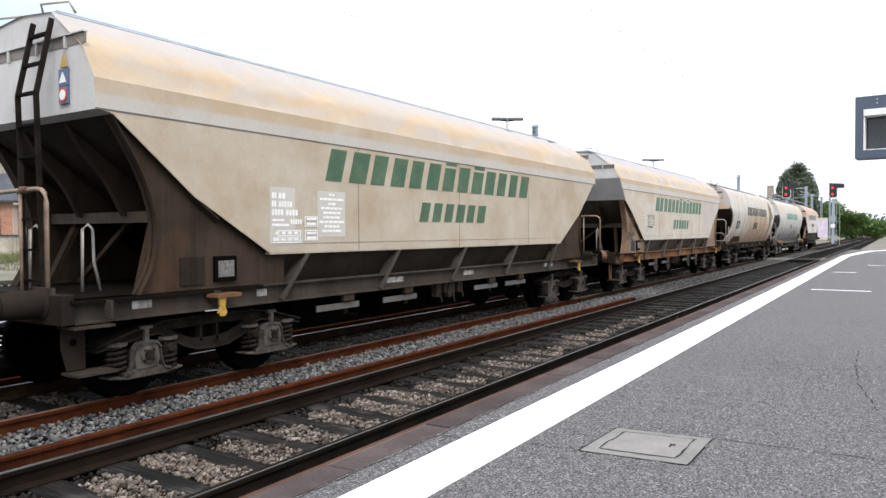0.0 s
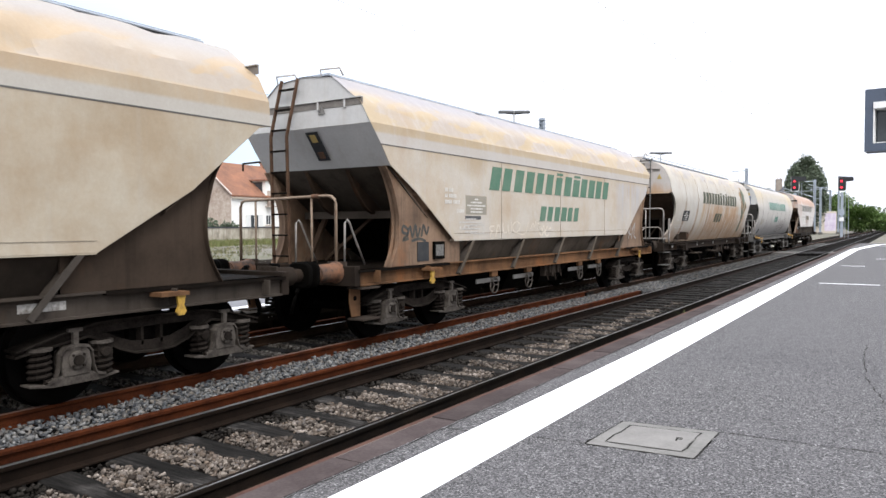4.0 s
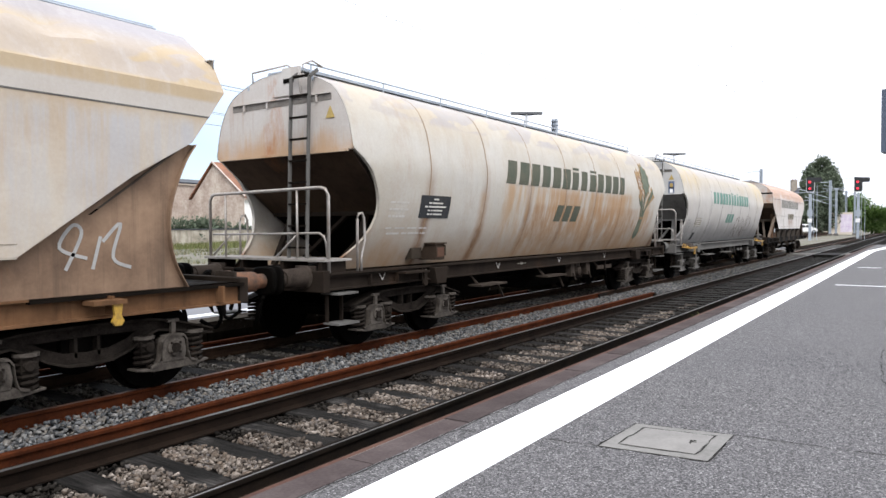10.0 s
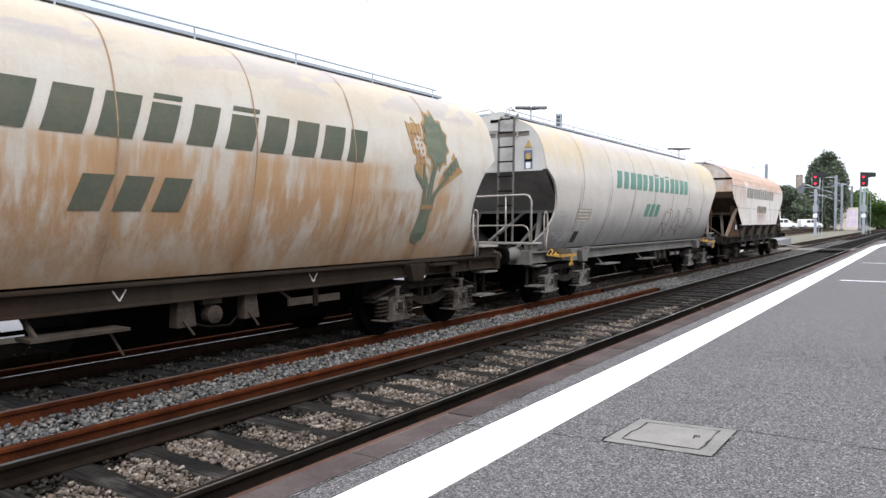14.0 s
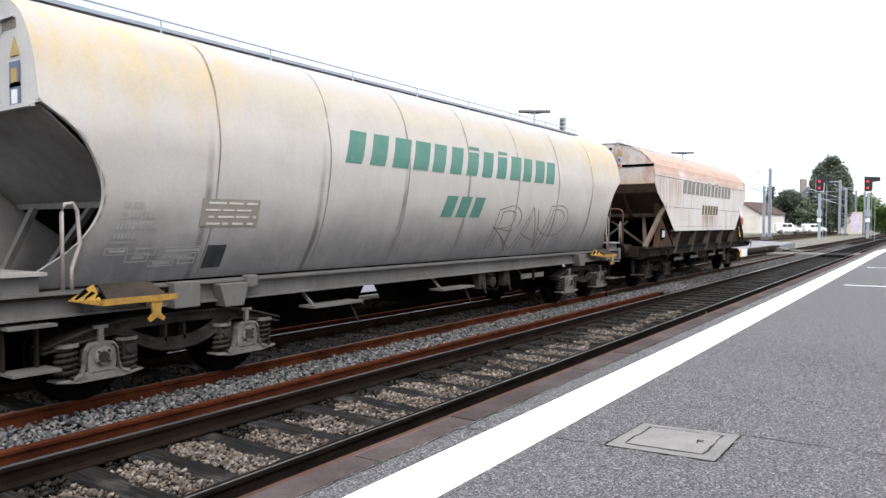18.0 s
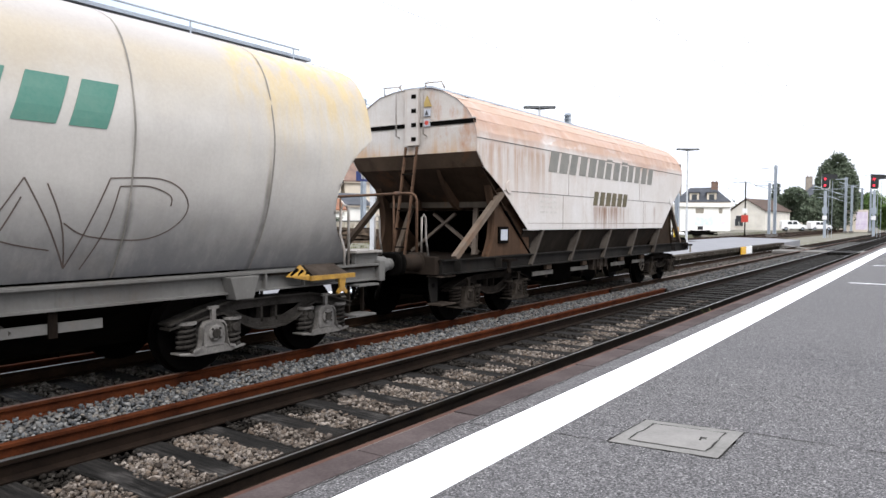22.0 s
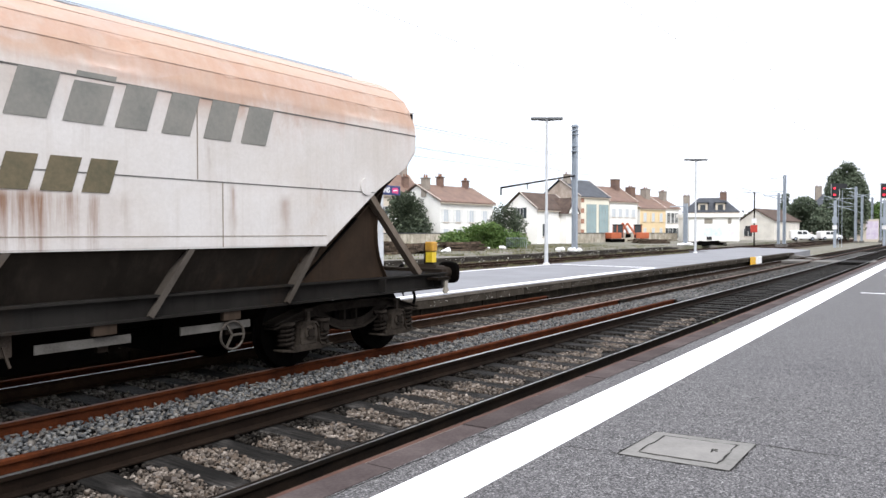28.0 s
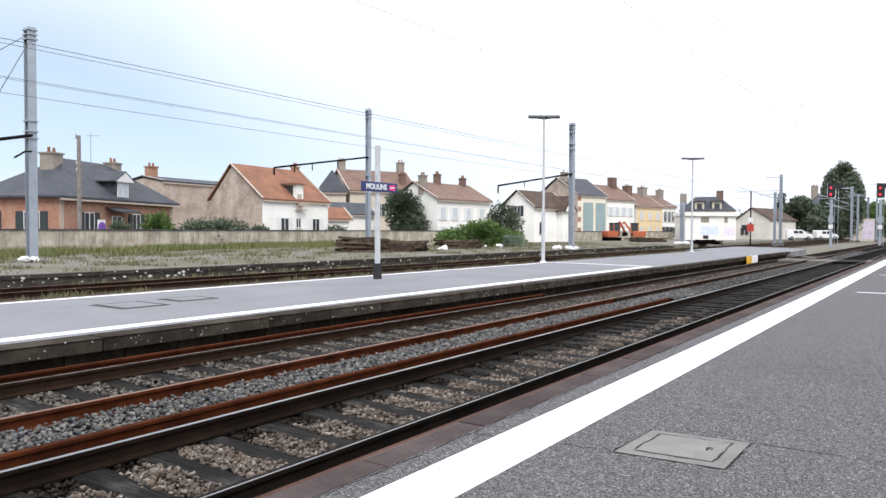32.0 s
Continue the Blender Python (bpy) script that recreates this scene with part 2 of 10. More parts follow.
        fade = math_of(nt, "MULTIPLY", span(nt, z, high + 0.03, high - 0.12), span(nt, zz, bottom - 0.2, high))
        wet = ramp_of(nt, noise_of(nt, coords(nt, (5.0, 5.0, 0.3)), 1.0, 6, 0.65), [(0.41, 0.12), (0.58, 1.0)])
        col = mix_of(nt, math_of(nt, "MULTIPLY", math_of(nt, "MULTIPLY", box, fade), math_of(nt, "MULTIPLY", wet, amt)), col, tone)
    speck = ramp_of(nt, noise_of(nt, coords(nt, (1.0, 1.0, 0.45)), 9, 6, 0.8), [(0.62, 0.0), (0.72, 0.3)])
    col = mix_of(nt, speck, col, streak)
    grain = noise_of(nt, vec, 26, 4, 0.7)
    col = mix_of(nt, 0.09, col, mix_of(nt, ramp_of(nt, grain, [(0.35, 0.0), (0.65, 1.0)]), (0.25, 0.22, 0.19), (1, 1, 1)), "MULTIPLY")
    nt.links.new(col, bsdf.inputs["Base Color"])
    bsdf.inputs["Roughness"].default_value = rough
    bsdf.inputs["Specular IOR Level"].default_value = 0.03 if max(base) < 0.2 else 0.3
    bump_of(nt, bsdf, math_of(nt, "ADD", math_of(nt, "MULTIPLY", noise_of(nt, vec, 1.1, 2), 3.0), math_of(nt, "MULTIPLY", grain, 0.1)), 0.35, 0.03)
    return m


M = {}
M["asphalt"] = None
M["rail_black"] = plain("greased rail", (0.0045, 0.0045, 0.0045), (0.0165, 0.012, 0.009), 3, 0.55, 0.0, 0.2)
M["rail_rust"] = plain("rusty rail", (0.074, 0.0215, 0.0085), (0.026, 0.0088, 0.0048), 4, 0.8, 0.0, 0.3)
M["rail_brown"] = plain("brown rail", (0.0315, 0.0189, 0.01207), (0.0147, 0.00945, 0.006825), 4, 0.7, 0.0, 0.3)
M["rail_grease_brown"] = plain("brown greased rail", (0.01512, 0.01008, 0.007344), (0.0054, 0.004032, 0.003312), 3, 0.6, 0.0, 0.25)
M["rail_top"] = plain("polished rail head", (0.62, 0.6, 0.6), (0.5, 0.47, 0.46), 2, 0.28, 1.0)
M["rail_greased"] = plain("worn rail head", (0.40, 0.395, 0.40), (0.24, 0.235, 0.23), 1.3, 0.34, 0.9)
M["rail_top_dull"] = plain("dull rail head", (0.20, 0.115, 0.085), (0.13, 0.065, 0.045), 3, 0.55, 0.3)
# black, dark, bogie and wheel steels hold part of the underframe's shade
M["black"] = plain("greasy shade-darkened steel", (0.0016, 0.0015, 0.0014), (0.004, 0.0034, 0.0028), 6, 0.7, 0.0, 0.25)
M["dark"] = plain("dirty shade-darkened steel", (0.003938, 0.003347, 0.002756), (0.01181, 0.008663, 0.006694), 4, 0.7, 0.0, 0.25)
M["grime"] = plain("brake dust grime", (0.06, 0.048, 0.039), (0.022, 0.017, 0.014), 3, 0.8, 0.0, 0.25)
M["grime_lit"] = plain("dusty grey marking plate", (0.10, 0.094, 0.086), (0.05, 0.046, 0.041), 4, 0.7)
M["frame_dust"] = plain("dusty brown bogie steel", (0.025, 0.0205, 0.017), (0.006, 0.00475, 0.004), 5, 0.8, 0.0, 0.25)
M["bogie_brown"] = plain("grimy dark brown bogie steel", (0.0224, 0.01855, 0.0154), (0.007, 0.0056, 0.00462), 5, 0.8, 0.0, 0.25)
M["box"] = plain("axle box grey", (0.088, 0.076, 0.065), (0.028, 0.023, 0.019), 9, 0.65, 0.0, 0.2)
M["box_brown"] = plain("grimy brown axle box", (0.046, 0.038, 0.031), (0.016, 0.013, 0.0105), 9, 0.7, 0.0, 0.2)
M["steel"] = plain("shade-darkened wheel steel", (0.0035, 0.00315, 0.0028), (0.00175, 0.0014, 0.0014), 6, 0.7, 0.0)
M["yellow"] = plain("yellow paint", (0.75, 0.42, 0.02), (0.55, 0.30, 0.03), 10, 0.5)
M["white"] = plain("white paint", (0.78, 0.78, 0.77), (0.62, 0.61, 0.6), 9, 0.6)
M["red"] = plain("red paint", (0.5, 0.05, 0.03), (0.35, 0.04, 0.03), 9, 0.5)
M["glass_dark"] = plain("dark window glass", (0.03, 0.035, 0.04), (0.05, 0.055, 0.06), 2, 0.08)
M["galv"] = plain("galvanised steel", (0.36, 0.40, 0.45), (0.28, 0.31, 0.35), 3, 0.45, 0.4, 0.1)
M["wire"] = plain("overhead wire", (0.10, 0.11, 0.12), (0.14, 0.14, 0.15), 3, 0.5, 0.6)


# ---- large structure ----
N_AXIS, F_AXIS = -4.507, -7.48
PZ = 0.23


def asphalt():
    m, nt, bsdf = nodes_of("worn asphalt")
    vec = coords(nt)
    big = noise_of(nt, vec, 0.35, 5, 0.6)
    grit = noise_of(nt, vec, 85, 3, 0.85)
    v = nt.nodes.new("ShaderNodeTexVoronoi")
    v.inputs["Scale"].default_value = 108
    nt.links.new(vec, v.inputs["Vector"])
    chips = ramp_of(nt, v.outputs["Color"], [(0.15, (0.026, 0.025, 0.026)), (0.5, (0.095, 0.091, 0.093)), (0.8, (0.205, 0.196, 0.199)), (1.0, (0.43, 0.415, 0.41))])
    pores = ramp_of(nt, grit, [(0.36, 0.16), (0.5, 0.85), (0.6, 1.0)])
    col = mix_of(nt, 1.0, chips, pores, "MULTIPLY")
    col = mix_of(nt, ramp_of(nt, big, [(0.4, 0.0), (0.62, 0.25)]), col, (0.09, 0.087, 0.092))
    spot = noise_of(nt, vec, 5.5, 3)
    col = mix_of(nt, ramp_of(nt, spot, [(0.66, 0.0), (0.74, 0.55)]), col, (0.03, 0.029, 0.029))
    nt.links.new(col, bsdf.inputs["Base Color"])
    bsdf.inputs["Roughness"].default_value = 0.85
    bsdf.inputs["Specular IOR Level"].default_value = 0.2
    bump_of(nt, bsdf, grit, 0.6, 0.005)
    return m


def line_paint():
    m, nt, bsdf = nodes_of("platform line paint")
    vec = coords(nt)
    wear = ramp_of(nt, noise_of(nt, vec, 14, 6, 0.75), [(0.60, 0.0), (0.72, 1.0)])
    col = mix_of(nt, math_of(nt, "MULTIPLY", wear, 0.35), (0.82, 0.82, 0.83), (0.30, 0.29, 0.28))
    nt.links.new(col, bsdf.inputs["Base Color"])
    bsdf.inputs["Roughness"].default_value = 0.7
    return m


def ground_mat():
    m, nt, bsdf = nodes_of("yard ground")
    vec = coords(nt)
    patch = noise_of(nt, vec, 0.16, 6, 0.62)
    fine = noise_of(nt, vec, 9, 5, 0.75)
    soil = mix_of(nt, ramp_of(nt, fine, [(0.35, 0.0), (0.65, 1.0)]), (0.066, 0.060, 0.050), (0.19, 0.172, 0.142))
    green = mix_of(nt, ramp_of(nt, fine, [(0.35, 0.0), (0.65, 1.0)]), (0.042, 0.046, 0.020), (0.115, 0.112, 0.058))
    col = mix_of(nt, ramp_of(nt, patch, [(0.44, 0.0), (0.60, 0.8)]), soil, green)
    nt.links.new(col, bsdf.inputs["Base Color"])
    bsdf.inputs["Roughness"].default_value = 0.95
    bump_of(nt, bsdf, fine, 0.6, 0.03)
    return m


def stone_mat(name, tones, rough=0.8, oil=0.0):
    """Broken stone whose tone changes from piece to piece, with oil-soaked patches."""
    m, nt, bsdf = nodes_of(name)
    geo = nt.nodes.new("ShaderNodeNewGeometry")
    col = ramp_of(nt, geo.outputs["Random Per Island"], [(i / (len(tones) - 1), c) for i, c in enumerate(tones)])
    vec = coords(nt)
    col = mix_of(nt, 0.5, col, mix_of(nt, ramp_of(nt, noise_of(nt, vec, 40, 3), [(0.35, 0.0), (0.65, 1.0)]), (0.45, 0.42, 0.4), (1, 1, 1)), "MULTIPLY")
    if oil:
        col = mix_of(nt, math_of(nt, "MULTIPLY", ramp_of(nt, noise_of(nt, vec, 2.1, 4, 0.6), [(0.48, 0.0), (0.62, 1.0)]), oil), col, (0.012, 0.010, 0.0088))
    nt.links.new(col, bsdf.inputs["Base Color"])
    bsdf.inputs["Roughness"].default_value = rough
    bsdf.inputs["Specular IOR Level"].default_value = 0.06
    return m


def math_vec(nt, a, b):
    m = nt.nodes.new("ShaderNodeVectorMath")
    m.operation = "ADD"
    nt.links.new(a, m.inputs[0])
    nt.links.new(b, m.inputs[1])
    return m.outputs[0]


def old_wood():
    m, nt, bsdf = nodes_of("tarred sleeper wood")
    oi = nt.nodes.new("ShaderNodeObjectInfo")
    vec0 = coords(nt, (1.0, 16.0, 16.0))
    add = nt.nodes.new("ShaderNodeVectorMath")
    add.operation = "ADD"
    nt.links.new(vec0, add.inputs[0])
    comb = nt.nodes.new("ShaderNodeCombineXYZ")
    nt.links.new(math_of(nt, "MULTIPLY", oi.outputs["Random"], 37.0), comb.inputs[0])
    nt.links.new(comb.outputs[0], add.inputs[1])
    g = noise_of(nt, add.outputs[0], 1.6, 6, 0.7)
    col = ramp_of(nt, g, [(0.3, (0.0035, 0.0032, 0.003)), (0.5, (0.012, 0.0113, 0.0105)), (0.62, (0.024, 0.0215, 0.0195)), (0.78, (0.075, 0.068, 0.062))])
    worn = noise_of(nt, math_vec(nt, coords(nt, (1.1, 2.2, 2.2)), comb.outputs[0]), 1.5, 4, 0.6)
    fibre = ramp_of(nt, g, [(0.42, (0.012, 0.011, 0.0105)), (0.64, (0.10, 0.092, 0.086))])
    col = mix_of(nt, ramp_of(nt, worn, [(0.60, 0.0), (0.72, 0.7)]), col, fibre)
    nt.links.new(col, bsdf.inputs["Base Color"])
    bsdf.inputs["Roughness"].default_value = 0.7
    bsdf.inputs["Specular IOR Level"].default_value = 0.05
    bump_of(nt, bsdf, g, 0.8, 0.02)
    return m


M["asphalt"] = asphalt()
M["asphalt_far"] = plain("pale smooth asphalt", (0.1833, 0.1833, 0.1949), (0.1369, 0.1369, 0.1462), 0.5, 0.85, 0, 0.3, 40)
M["line"] = line_paint()
M["ground"] = ground_mat()
M["wood"] = old_wood()
M["ballast_tan"] = stone_mat("tan ballast", [(0.01931, 0.01511, 0.01237), (0.09994, 0.08212, 0.06772), (0.2157, 0.184, 0.1558), (0.03406, 0.02682, 0.02204), (0.3179, 0.2737, 0.2364), (0.06244, 0.04928, 0.03977), (0.1588, 0.1225, 0.09455), (0.1135, 0.104, 0.1)], oil=0.55)
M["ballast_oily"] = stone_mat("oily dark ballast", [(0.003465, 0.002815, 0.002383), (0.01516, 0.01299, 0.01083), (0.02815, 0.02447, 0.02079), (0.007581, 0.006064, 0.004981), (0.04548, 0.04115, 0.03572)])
M["ballast_far"] = stone_mat("grey-tan ballast", [(0.01625, 0.01422, 0.01219), (0.08125, 0.07313, 0.06338), (0.1544, 0.1397, 0.1219), (0.03656, 0.03087, 0.026), (0.2113, 0.195, 0.1748), (0.05687, 0.04875, 0.04063)])
M["ballast_grey"] = stone_mat("blue-grey ballast", [(0.02714, 0.02882, 0.03225), (0.1085, 0.1126, 0.1165), (0.2172, 0.2116, 0.2016), (0.05429, 0.05854, 0.06451), (0.1719, 0.1531, 0.1326), (0.08144, 0.08643, 0.09319)])
M["bed_tan"] = plain("ballast bed", (0.009438, 0.007722, 0.006435), (0.003432, 0.003003, 0.002574), 2.5, 0.95, 0, 0.9, 28)
# far bed: shade under the train is partly put into this colour
M["bed_dark"] = plain("oily, shade-darkened ballast bed", (0.006, 0.0054, 0.0048), (0.015, 0.0132, 0.0114), 2.0, 0.95, 0, 0.9, 26)
M["edge_stone"] = plain("platform edging stone", (0.07916, 0.06421, 0.06194), (0.04665, 0.03669, 0.03606), 3, 0.85, 0, 0.4, 45, vary=0.35)
M["old_stone"] = plain("near-black platform wall stone", (0.0085, 0.0072, 0.0056), (0.032, 0.027, 0.020), 2.2, 0.9, 0, 0.7, 14, vary=0.5)
M["patch_tar"] = plain("dark patching asphalt", (0.05, 0.05, 0.052), (0.075, 0.075, 0.078), 3, 0.9, 0, 0.3, 40)
M["kerb_grey"] = plain("weathered grey kerb stone", (0.085, 0.076, 0.065), (0.034, 0.030, 0.026), 1.6, 0.9, 0, 0.7, 14, vary=0.5)
M["bed_yard"] = plain("trodden cinder bed", (0.075, 0.06, 0.045), (0.035, 0.028, 0.021), 1.2, 0.95, 0, 0.9, 16)
M["cement"] = plain("concrete cover", (0.1476, 0.1373, 0.127), (0.103, 0.0975, 0.09126), 3, 0.85, 0, 0.3, 50)
M["edge_rust"] = plain("dull rusty edge steel", (0.0897, 0.0468, 0.03432), (0.0546, 0.02808, 0.02184), 3, 0.85, 0, 0.3, 30)
M["crack"] = plain("tar joint", (0.0234, 0.02262, 0.02184), (0.039, 0.03744, 0.0351), 12, 0.9)

# ground: one sheet to the horizon, the yard half a metre above the track bed
gx = [(-3000, 0.1), (-400, 0.1), (-120, 0.15), (-60, 0.2), (-40, 0.22), (-23.7, 0.2), (-23.6, -0.3), (-3.0, -0.3), (40, -0.3), (300, -0.3), (3000, -0.3)]
gy = [-3000, -300, -60, 0, 40, 80, 160, 400, 1200, 3000]
g = Geo()
g.v = [(x, y, z) for y in gy for x, z in gx]
k = len(gx)
g.f = [(j * k + i, j * k + i + 1, (j + 1) * k + i + 1, (j + 1) * k + i) for j in range(len(gy) - 1) for i in range(k - 1)]
tagged(part("ground", g, M["ground"]), "trodden gravel and grass ground of the rail yard", "ground", kind="structure")


def rail_outline(x, w=0.036):
    return [(x - 0.07, -0.15), (x + 0.07, -0.15), (x + 0.07, -0.138), (x + 0.012, -0.118), (x + 0.009, -0.042), (x + w, -0.03), (x + w, -0.004), (x + w - 0.008, 0.0),
            (x - w + 0.008, 0.0), (x - w, -0.004), (x - w, -0.03), (x - 0.009, -0.042), (x - 0.012, -0.118), (x - 0.07, -0.138)]


def rail(parent, x, y0, y1, body, top, label="", dz=0.0):
    g = Geo().extrude(rail_outline(x), "y", y0, y1)
    g.v = [(a, b, c + dz) for a, b, c in g.v]
    ob = part("rail", g, body, parent, label)
    if top:
        a, b = (x - 0.012, x + 0.029) if top is M["rail_greased"] and x < -5 else (x + 0.012, x + 0.027) if top is M["rail_greased"] else (x + 0.006, x + 0.024) if top is M["rail_top"] else (x - 0.026, x + 0.026)
        part("rail_head", Geo().box(a, b, y0, y1, dz - 0.002, dz + 0.0015), top, ob, "polished running surface")
    return ob


def sleeper_mesh(seed):
    rnd = random.Random(seed)
    g = Geo()
    xs = [-1.3, -0.9, -0.3, 0.3, 0.9, 1.3]
    rings = []
    for x in xs:
        a, b = rnd.uniform(-0.012, 0.012), rnd.uniform(-0.012, 0.012)
        h = rnd.uniform(-0.012, 0.004)
        rings.append([(x, -0.125 + a, -0.29), (x, 0.125 + b, -0.29), (x, 0.125 + b, -0.165 + h), (x, 0.11 + b, -0.152 + h), (x, -0.11 + a, -0.152 + h), (x, -0.125 + a, -0.165 + h)])
    return g.loft(rings).mesh("sleeper")


SLEEPERS = []


def sleepers(parent, axis, y0, step, n):
    if not SLEEPERS:
        for s in range(5):
            me = sleeper_mesh(s)
            me.materials.append(M["wood"])
            SLEEPERS.append(me)
    rnd = random.Random(int(abs(axis) * 100))
    for i in range(n):
        part("sleeper", SLEEPERS[rnd.randrange(5)], M["wood"], parent, at=pose(axis + rnd.uniform(-0.03, 0.03), y0 + i * step + rnd.uniform(-0.025, 0.025), rnd.uniform(-0.008, 0.004), 0, 0, rnd.uniform(-0.8, 0.8)))


ENDY = 17.0
near_track = thing("track_near", "track with black greased rails on tarred wooden sleepers", "railway track", kind="structure")
rail(near_track, N_AXIS + 0.752, -25, 230, M["rail_black"], M["rail_greased"])
rail(near_track, N_AXIS - 0.752, -25, 230, M["rail_grease_brown"], M["rail_greased"])
far_track = thing("track_far", "track with rusty rails beside the far platform", "railway track", kind="structure")
rail(far_track, F_AXIS + 0.755, -25, ENDY, M["rail_rust"], M["rail_top_dull"], "rusty rail")
rail(far_track, F_AXIS + 0.755, ENDY + 0.06, 230, M["rail_brown"], M["rail_top_dull"])
rail(far_track, F_AXIS - 0.755, -25, 230, M["rail_brown"], M["rail_top"])
part("fishplate", Geo().box(F_AXIS + 0.70, F_AXIS + 0.81, ENDY - 0.12, ENDY + 0.42, -0.125, -0.02), M["rail_black"], far_track, "black rail joint plate", bevel=0.01)
for nm, x, y1 in (("spare_rail", N_AXIS - 1.10, ENDY + 0.75), ("spare_rail", F_AXIS - 1.13, ENDY - 0.3)):
    sp = part(nm, Geo().extrude(rail_outline(x), "y", -25, y1), M["rail_rust"])
    sp.location.z = 0.01
    tagged(sp, "loose rusty spare rail lying along the sleeper ends", "rail", "spare rails")
    part("rail_end", Geo().box(x - 0.05, x + 0.05, y1 + 0.002, y1 + 0.16, -0.14, -0.01), M["rail_black"], sp, "black clamped rail end", bevel=0.02)


def bed(name, x0, x1, mat, z=-0.2):
    rnd = random.Random(int(x0 * -10))
    g = Geo()
    nx, ys = max(2, int((x1 - x0) / 0.35)), [-30 + i * 0.5 for i in range(180)] + [60 + i * 20 for i in range(10)]
    for y in ys:
        for i in range(nx + 1):
            e = min(i, nx - i)
            g.v.append((x0 + (x1 - x0) * i / nx, y, z - (0.10 if e == 0 else 0) + rnd.uniform(-0.02, 0.02)))
    k = nx + 1
    g.f = [(j * k + i, j * k + i + 1, (j + 1) * k + i + 1, (j + 1) * k + i) for j in range(len(ys) - 1) for i in range(nx)]
    return tagged(part(name, g, mat, smooth=True), "bed of crushed stone under the rails", "ballast", kind="structure")


bed("ballast_bed_near", -5.9, -3.02, M["bed_tan"], -0.20)
bed("ballast_bed_far", -9.05, -5.9, M["bed_dark"], -0.195)

# rock-like stones, scattered on the bed
PHI = (1 + 5 ** 0.5) / 2
ICO_V = np.array([(-1, PHI, 0), (1, PHI, 0), (-1, -PHI, 0), (1, -PHI, 0), (0, -1, PHI), (0, 1, PHI), (0, -1, -PHI), (0, 1, -PHI), (PHI, 0, -1), (PHI, 0, 1), (-PHI, 0, -1), (-PHI, 0, 1)]) / (1 + PHI ** 2) ** 0.5
ICO_F = np.array([(0, 11, 5), (0, 5, 1), (0, 1, 7), (0, 7, 10), (0, 10, 11), (1, 5, 9), (5, 11, 4), (11, 10, 2), (10, 7, 6), (7, 1, 8), (3, 9, 4), (3, 4, 2), (3, 2, 6), (3, 6, 8), (3, 8, 9), (4, 9, 5), (2, 4, 11), (6, 2, 10), (8, 6, 7), (9, 8, 1)])


def stones(name, label, mat, spots, size, seed):
    """Stones at the given spots (n x 3), joined into one mesh."""
    rs = np.random.RandomState(seed)
    n = len(spots)
    v = np.repeat(ICO_V[None], n, 0) * rs.uniform(0.5, 1.35, (n, 12, 1))
    v *= rs.uniform(0.45, 1.25, (n, 1, 3)) * np.array([1.0, 1.0, 0.75]) * (size * rs.uniform(0.6, 1.35, (n, 1, 1)))
    a = rs.uniform(0, 2 * np.pi, n)
    b = rs.uniform(-0.6, 0.6, n)
    ca, sa, cb, sb = np.cos(a)[:, None], np.sin(a)[:, None], np.cos(b)[:, None], np.sin(b)[:, None]
    x, y, z = v[..., 0], v[..., 1], v[..., 2]
    x, z = x * cb + z * sb, z * cb - x * sb
    x, y = x * ca - y * sa, x * sa + y * ca
    v = np.stack([x, y, z], -1) + spots[:, None, :]
    f = (ICO_F[None] + (np.arange(n) * 12)[:, None, None]).reshape(-1, 3)
    me = bpy.data.meshes.new(name)
    me.vertices.add(n * 12)
    me.vertices.foreach_set("co", v.ravel().astype(np.float32))
    me.loops.add(len(f) * 3)
    me.loops.foreach_set("vertex_index", f.ravel().astype(np.int32))
    me.polygons.add(len(f))
    me.polygons.foreach_set("loop_start", (np.arange(len(f)) * 3).astype(np.int32))
    me.update(calc_edges=True)
    return tagged(part(name, me, mat), label, "ballast", kind="stuff")


def scatter(x0, x1, y0, y1, per_m2, z, dz, seed, skip=None):
    rs = np.random.RandomState(seed)
    n = int((x1 - x0) * (y1 - y0) * per_m2)
    s = np.stack([rs.uniform(x0, x1, n), rs.uniform(y0, y1, n), z + rs.uniform(-dz, dz, n)], 1)
    return s if skip is None else s[~skip(s)]


SL_N, SL_F, STEP = 2.74, 4.02, 0.565


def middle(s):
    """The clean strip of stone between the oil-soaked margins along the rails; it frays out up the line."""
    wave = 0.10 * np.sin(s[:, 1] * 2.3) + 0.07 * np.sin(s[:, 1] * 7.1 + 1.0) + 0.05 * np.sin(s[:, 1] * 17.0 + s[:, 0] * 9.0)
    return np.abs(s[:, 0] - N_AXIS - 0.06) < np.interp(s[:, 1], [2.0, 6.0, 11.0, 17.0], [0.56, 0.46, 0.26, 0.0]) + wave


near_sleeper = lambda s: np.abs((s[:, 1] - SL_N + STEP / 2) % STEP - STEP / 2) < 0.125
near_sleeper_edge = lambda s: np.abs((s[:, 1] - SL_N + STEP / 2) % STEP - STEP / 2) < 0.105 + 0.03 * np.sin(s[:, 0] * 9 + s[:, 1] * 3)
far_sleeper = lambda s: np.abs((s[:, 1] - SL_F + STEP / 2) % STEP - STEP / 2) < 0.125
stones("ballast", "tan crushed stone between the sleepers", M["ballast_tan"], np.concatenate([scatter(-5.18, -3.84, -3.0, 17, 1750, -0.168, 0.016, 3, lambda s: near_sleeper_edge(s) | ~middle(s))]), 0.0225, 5)
